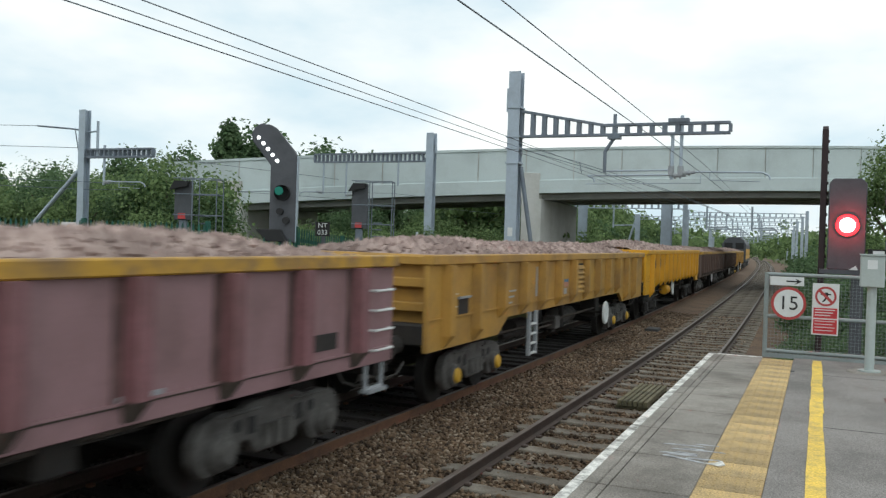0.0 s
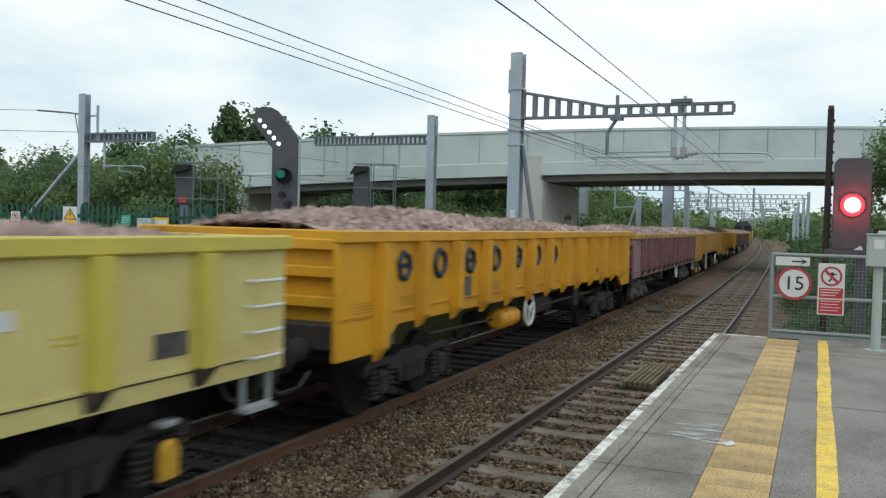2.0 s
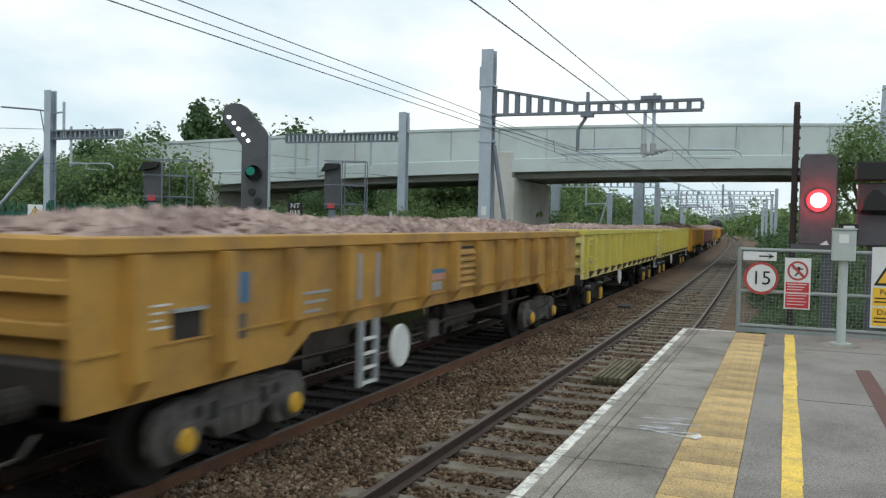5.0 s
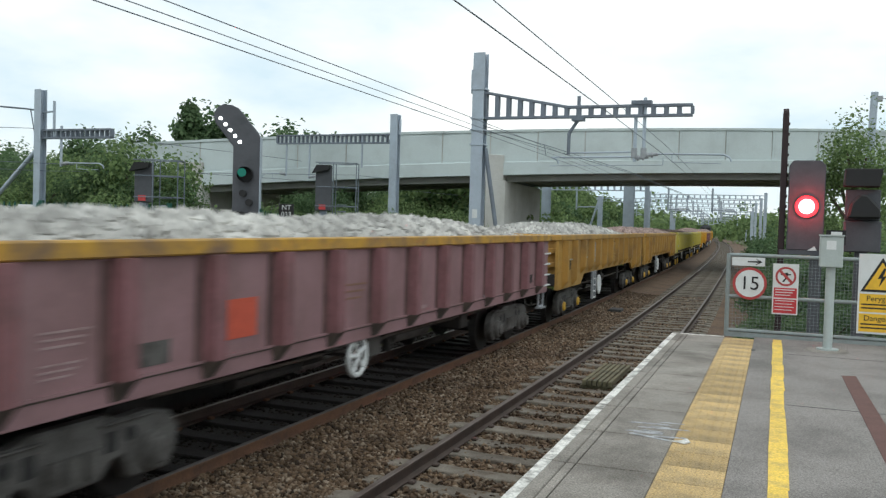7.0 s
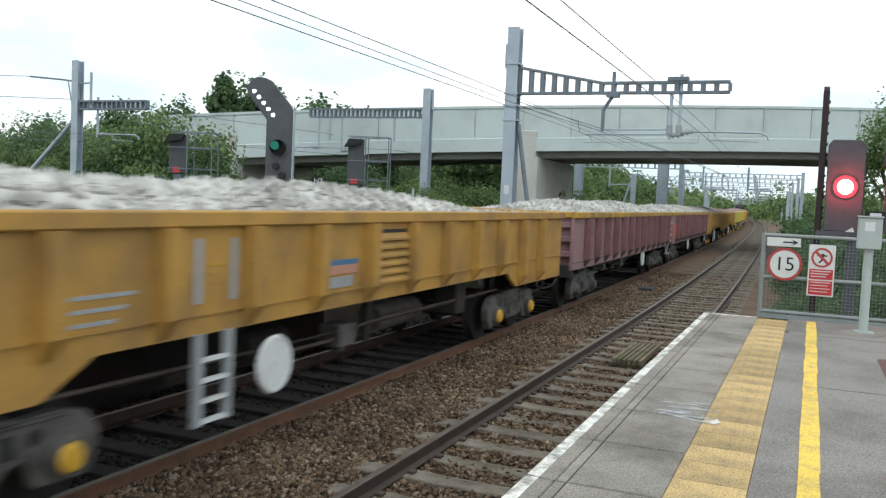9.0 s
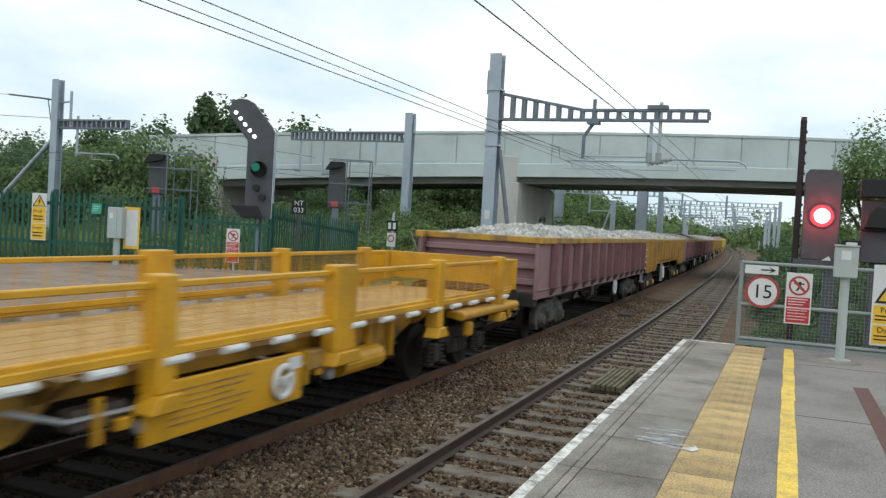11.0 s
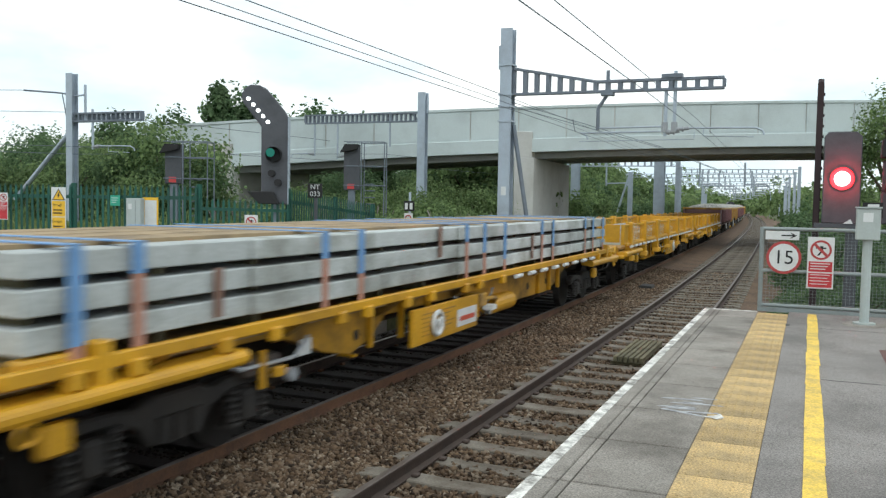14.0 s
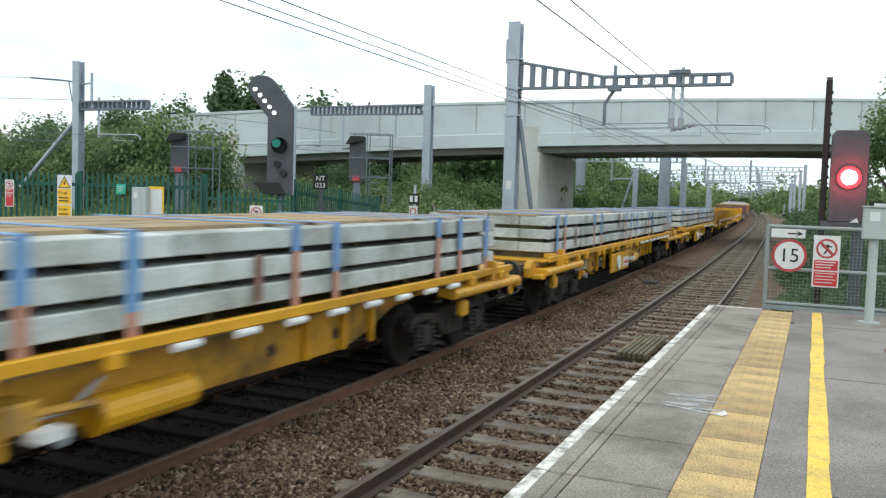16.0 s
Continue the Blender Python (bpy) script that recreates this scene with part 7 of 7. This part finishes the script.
def scatter_plants():
    rng = random.Random(11)
    hedge = "dense green shrub on the rough ground beside the line"
    protos = [make_plant("shrub", hedge, "shrub", 4.2, 2.9, 10500, 0.066, M["leaf"], 1, 15, 0.05, group="lineside shrubs"),
              make_plant("shrub", hedge, "shrub", 3.4, 3.1, 10500, 0.066, M["leaf"], 2, 15, 0.03, group="lineside shrubs"),
              make_plant("shrub", hedge, "shrub", 5.0, 2.7, 10500, 0.066, M["leafdark"], 3, 15, 0.06, group="lineside shrubs")]
    spots = [(-26.3, 31.5, 2, 0.9), (-27.8, 33.5, 0, 0.95), (-29.6, 32.0, 2, 0.95), (-31.8, 34.5, 1, 1.0), (-34.5, 33.0, 0, 1.14), (-37.5, 34.5, 2, 1.08), (-40.5, 32.5, 1, 1.14), (-43.5, 34.0, 0, 1.08), (-46.5, 31.5, 1, 1.14), (-50, 33, 2, 1.08), (-54, 31, 0, 1.14), (-58, 32, 1, 1.2),
             (-36.5, 40.5, 2, 1.18), (-39.5, 42.5, 0, 1.27), (-42.5, 40.0, 1, 1.32), (-45.5, 42.0, 2, 1.11), (-48.5, 40.0, 0, 1.18), (-52, 41.5, 1, 1.27), (-56, 40, 2, 1.11), (-60, 41, 0, 1.14), (-65, 40, 1, 1.23), (-70, 38, 2, 1.45), (-38.0, 46.5, 0, 1.32), (-43.5, 47, 2, 1.23),
             (-25.4, 27.6, 1, 0.55), (-23.6, 29.0, 0, 0.5), (-63, 33, 2, 1.2), (-41, 24, 1, 0.55), (-45, 22.5, 0, 0.55), (-37, 25, 1, 0.5), (-33.5, 37.5, 1, 1.23), (-36.8, 36.8, 0, 1.23), (-40, 37.2, 2, 1.23), (-43.2, 36.8, 1, 1.35), (-46.5, 37.0, 0, 1.29), (-50, 36.8, 1, 1.35),
             (-54, 36.5, 2, 1.23), (-58, 36, 0, 1.2), (-36.5, 29.0, 1, 0.6), (-39.5, 28.0, 0, 0.6), (-43, 27.5, 1, 0.62), (-33.8, 28.8, 1, 0.5), (-52, 76, 2, 1.5), (-47.5, 74, 0, 1.35), (-43, 77, 2, 1.6), (-39.5, 73.5, 1, 1.5), (-36, 76, 2, 1.5), (-32.5, 73, 0, 1.35),
             (-29.5, 76, 2, 1.55), (-26.5, 73, 1, 1.5), (-24, 77, 2, 1.4), (-54, 84, 2, 1.8), (-48, 86, 2, 1.9), (-42, 85, 0, 1.8), (-36.5, 86, 2, 1.9), (-31, 84, 2, 1.7), (-34.5, 66.5, 1, 1.0), (-29, 67, 0, 0.85), (-24, 66.5, 1, 0.95), (-39.5, 67.5, 0, 0.9),
             (-28.2, 32.6, 0, 1.4), (-27.0, 31.4, 1, 1.05), (-30.2, 33.8, 2, 1.15), (-21.5, 39.5, 0, 0.75), (-19.0, 41, 1, 0.7), (-17.0, 43.5, 0, 0.6), (-23.5, 42, 2, 0.8), (-27, 37, 1, 0.85), (-24.5, 38, 0, 0.92), (-22, 40.5, 1, 1.0), (-19.8, 43, 0, 0.9), (-18.4, 41, 1, 0.85),
             (-25.5, 34, 1, 0.6), (-21, 36, 1, 0.6), (-23, 33.5, 1, 0.55), (-18.5, 37.5, 1, 0.5), (-16.5, 40, 1, 0.62), (-29.5, 36.5, 1, 0.85), (-20.5, 44.8, 0, 0.85), (-18.2, 45.6, 1, 0.95), (-16.9, 46.3, 0, 0.7), (-23.2, 43.2, 1, 0.9), (-26.2, 41.2, 0, 0.8)]
    first = set()
    for x, y, k, s in spots:
        z = min(1.0, max(-0.2, ridge(x, y))) - 0.2
        m = pose(x, y, z, 0, 0, rng.uniform(0, 360)) @ Matrix.Diagonal((s, s, s * rng.uniform(0.85, 1.1), 1))
        if k not in first:
            first.add(k)
            protos[k].matrix_basis = m
        else:
            o = copy_thing(protos[k], Matrix())
            o.matrix_basis = m
    # shrubs behind the bridge, seen through its opening and along the cutting
    far = [make_plant("distant_shrub", "green shrub on the bank beyond the bridge", "shrub", 4.4, 2.9, 4200, 0.12, m, 40 + i, 12, 0.04, group="shrubs beyond the bridge") for i, m in enumerate((M["leaf"], M["leafdark"]))]
    for i in (0, 1):
        far[i].matrix_basis = pose(-18 - 3 * i, 57 + i, -0.5)
    k = 0
    for y0 in range(66, 134, 3):
        for row in (0, 1, 2):
            y = y0 + rng.uniform(-0.8, 0.8)
            x = -15.8 - drift(y) * 0.5 - row * 4.2 - rng.uniform(0, 1.6)
            s = rng.uniform(0.75, 1.0) + 0.55 * row
            o = copy_thing(far[k % 2], Matrix())
            o.matrix_basis = pose(x, y, -0.5, 0, 0, rng.uniform(0, 360)) @ Matrix.Diagonal((s, s, s, 1))
            k += 1
    for y0 in (36, 40, 45, 50, 55, 61, 67, 74, 82, 92):
        for row in (0, 1):
            y = y0 + rng.uniform(-1, 1)
            s = rng.uniform(0.55, 0.75) + 0.2 * row
            o = copy_thing(far[k % 2], Matrix())
            o.matrix_basis = pose(0.9 - drift(y) + row * 3.2, y, -0.6, 0, 0, rng.uniform(0, 360)) @ Matrix.Diagonal((s, s, s, 1))
            k += 1
    # undergrowth between the pier and the palisade
    low = make_plant("bush", "low pale green bush among the weeds", "bush", 1.7, 1.5, 4500, 0.055, M["leaf"], 7, 11, 0.02, group="low bushes")
    k = 0
    for x, y in ((-15.5, 31), (-17.5, 34.5), (-14.2, 35), (-16.2, 37), (-19.5, 35.5), (-21, 31), (-19, 28.5), (-16.8, 26.5), (-13.2, 32.5), (-21.5, 24.0), (-23.5, 22.5), (-18.2, 24.5), (-11.8, 34.2), (-10.9, 31.5), (-22.5, 36.5), (-11.5, 46), (-12.5, 52), (-19.5, 22.3), (-25.5, 21.0), (-28, 19.5)):
        o = low if k == 0 else copy_thing(low, Matrix())
        s = rng.uniform(0.8, 1.45)
        o.matrix_basis = pose(x, y, max(-0.5, ridge(x, y)) - 0.1, 0, 0, rng.uniform(0, 360)) @ Matrix.Diagonal((s, s, s, 1))
        k += 1
    # the planting behind the platform end
    side = make_plant("thicket", "leafy thicket behind the platform end fence", "shrub", 2.4, 1.5, 9000, 0.042, M["leafdark"], 9, 13, 0.03, group="thickets at the platform end")
    for k, (x, y, s) in enumerate(((0.1, 15.6, 0.62), (1.6, 15.9, 0.62), (3.0, 15.8, 0.7), (4.4, 16.0, 0.8), (0.9, 19.5, 0.75), (-0.2, 21.5, 0.62), (2.6, 19.0, 0.8), (0.3, 26, 1.05), (1.8, 23.5, 0.85), (0.4, 31, 1.25), (2.4, 29, 1.3), (5.2, 20, 0.9), (0.8, 28, 1.15), (0.8, 34, 1.3), (0.7, 41, 1.5))):
        o = side if k == 0 else copy_thing(side, Matrix())
        o.matrix_basis = pose(x, y, -0.45, 0, 0, rng.uniform(0, 360)) @ Matrix.Diagonal((s, s, s, 1))
    # trees on the skyline
    pine = make_plant("conifer", "dark pointed conifer rising behind the bridge", "tree", 9.5, 3.9, 9000, 0.19, M["leafdark"], 21, 34, 0.10, True)
    pine.matrix_basis = pose(-47.7, 62, 0.3) @ Matrix.Scale(1.17, 4)
    tr = make_plant("tree", "broad dark green tree on the skyline", "tree", 8.2, 3.4, 12000, 0.17, M["leafdark"], 22, 15, 0.2, group="skyline trees")
    k = 0
    for x, y, z, s in ((-46.2, 66, 0.8, 1.30), (-42.4, 66, 0.4, 1.12), (-39.4, 66, 0.4, 1.16), (-35.5, 66, 0.2, 1.05), (-53.5, 63, 0.4, 1.1), (-58, 61, 0.4, 1.05), (-56.5, 52, 0.3, 0.82), (-73, 50, 0.4, 1.0), (-66, 52, 0.2, 0.95)):
        o = tr if k == 0 else copy_thing(tr, Matrix())
        o.matrix_basis = pose(x, y, z, 0, 0, rng.uniform(0, 360)) @ Matrix.Diagonal((s, s, s, 1))
        k += 1
    bt = make_plant("roadside_tree", "sparse bushy tree beside the bridge parapet", "tree", 6.2, 1.9, 7000, 0.06, M["leaf"], 24, 13, 0.25)
    bt.matrix_basis = pose(2.5, 34.5, 0.5)
    # far woods
    r2 = np.random.default_rng(5)
    vs, fn = [], []
    for k in range(170):
        y = r2.uniform(125, 420)
        side_x = lane(-15 - r2.uniform(0, 60), y) if k % 3 else lane(8 + r2.uniform(0, 40), y)
        s = r2.uniform(3.0, 5.5)
        leaves(vs, fn, (side_x, y, s * 0.55), (s * 1.5, s * 1.5, s), 340, 0.6, r2, 0.4)
    for k in range(60):
        y = r2.uniform(170, 330)
        s = r2.uniform(3.5, 6.0)
        leaves(vs, fn, (r2.uniform(3, 55) - drift(y), y, s * 0.5), (s * 1.4, s * 1.4, s), 340, 0.6, r2, 0.4)
    for k in range(120):
        y = r2.uniform(440, 700)
        s = r2.uniform(5.5, 9.0)
        leaves(vs, fn, (r2.uniform(-230, 70), y, s * 0.45), (s * 1.6, s * 1.6, s), 360, 1.1, r2, 0.4)
    for k in range(70):
        a = r2.uniform(-0.25, 1.55)
        R = r2.uniform(90, 160)
        s = r2.uniform(2.5, 4.5)
        x, y = -R * math.sin(a) - 12, R * math.cos(a)
        if x > lane(-26, min(max(y, 0), 400)):
            continue
        leaves(vs, fn, (x, y, s * 0.6), (s * 1.9, s * 1.9, s), 620, 0.40, r2, 0.4)
    o = new("far_woods", leaf_mesh("far_woods", vs, M["leaf"]))
    tagged(o, "distant green woodland along the curving line", "woodland", "", "stuff")


def weeds(name, boxes, n, h, mat, label, seed):
    """Upright grass and weed blades in one mesh."""
    rng = np.random.default_rng(seed)
    vs = []
    for x0, x1, y0, y1, z0, dens in boxes:
        m = int(n * dens)
        x, y = rng.uniform(x0, x1, m), rng.uniform(y0, y1, m)
        hh = h * rng.uniform(0.4, 1.3, m)
        a, ln = rng.uniform(0, 6.28, m), rng.normal(0, 0.28, (m, 2)) * hh[:, None]
        w = (0.004 + 0.008 * rng.random(m)) * (1 + 0.02 * y)
        zz = np.array([max(z0, ridge(p, q)) for p, q in zip(x, y)])
        b0 = np.stack([x - np.cos(a) * w, y - np.sin(a) * w, zz - 0.05], -1)
        b1 = np.stack([x + np.cos(a) * w, y + np.sin(a) * w, zz - 0.05], -1)
        t1 = np.stack([x + ln[:, 0] + np.cos(a) * w * 0.5, y + ln[:, 1] + np.sin(a) * w * 0.5, zz + hh], -1)
        t0 = np.stack([x + ln[:, 0] - np.cos(a) * w * 0.5, y + ln[:, 1] - np.sin(a) * w * 0.5, zz + hh * 0.97], -1)
        vs.append(np.stack([b0, b1, t1, t0], 1).reshape(-1, 3))
    o = new(name, leaf_mesh(name, vs, mat))
    tagged(o, label, "weeds", "", "stuff")


scatter_plants()
weeds("weeds_far_side", [(-24, -9.2, 22, 40, -0.5, 1.0), (-30, -20, 19, 30, -0.3, 0.5), (-30, -8.8, 46, 80, -0.6, 0.5)], 42000, 0.95, M["leafpale"], "tall pale green weeds and grass on the rough ground", 31)
weeds("weeds_platform_end", [(-0.4, 8, 14.3, 24, -0.5, 1.0)], 14000, 0.7, M["leaf"], "green weeds behind the platform fence", 32)
weeds("weeds_at_edge", [(-1.05, -0.76, 14.0, 14.5, 0.42, 1.0)], 420, 0.26, M["leafpale"], "pale grass tuft at the platform corner", 33)
weeds("flowering_weeds", [(-14.5, -9.8, 31.5, 37, 0.0, 0.5), (-24.5, -18.5, 31, 37, 0.2, 1.0)], 650, 1.6, M["buddleia"], "tall faded greyish pink flowering weeds", 34)


motions()
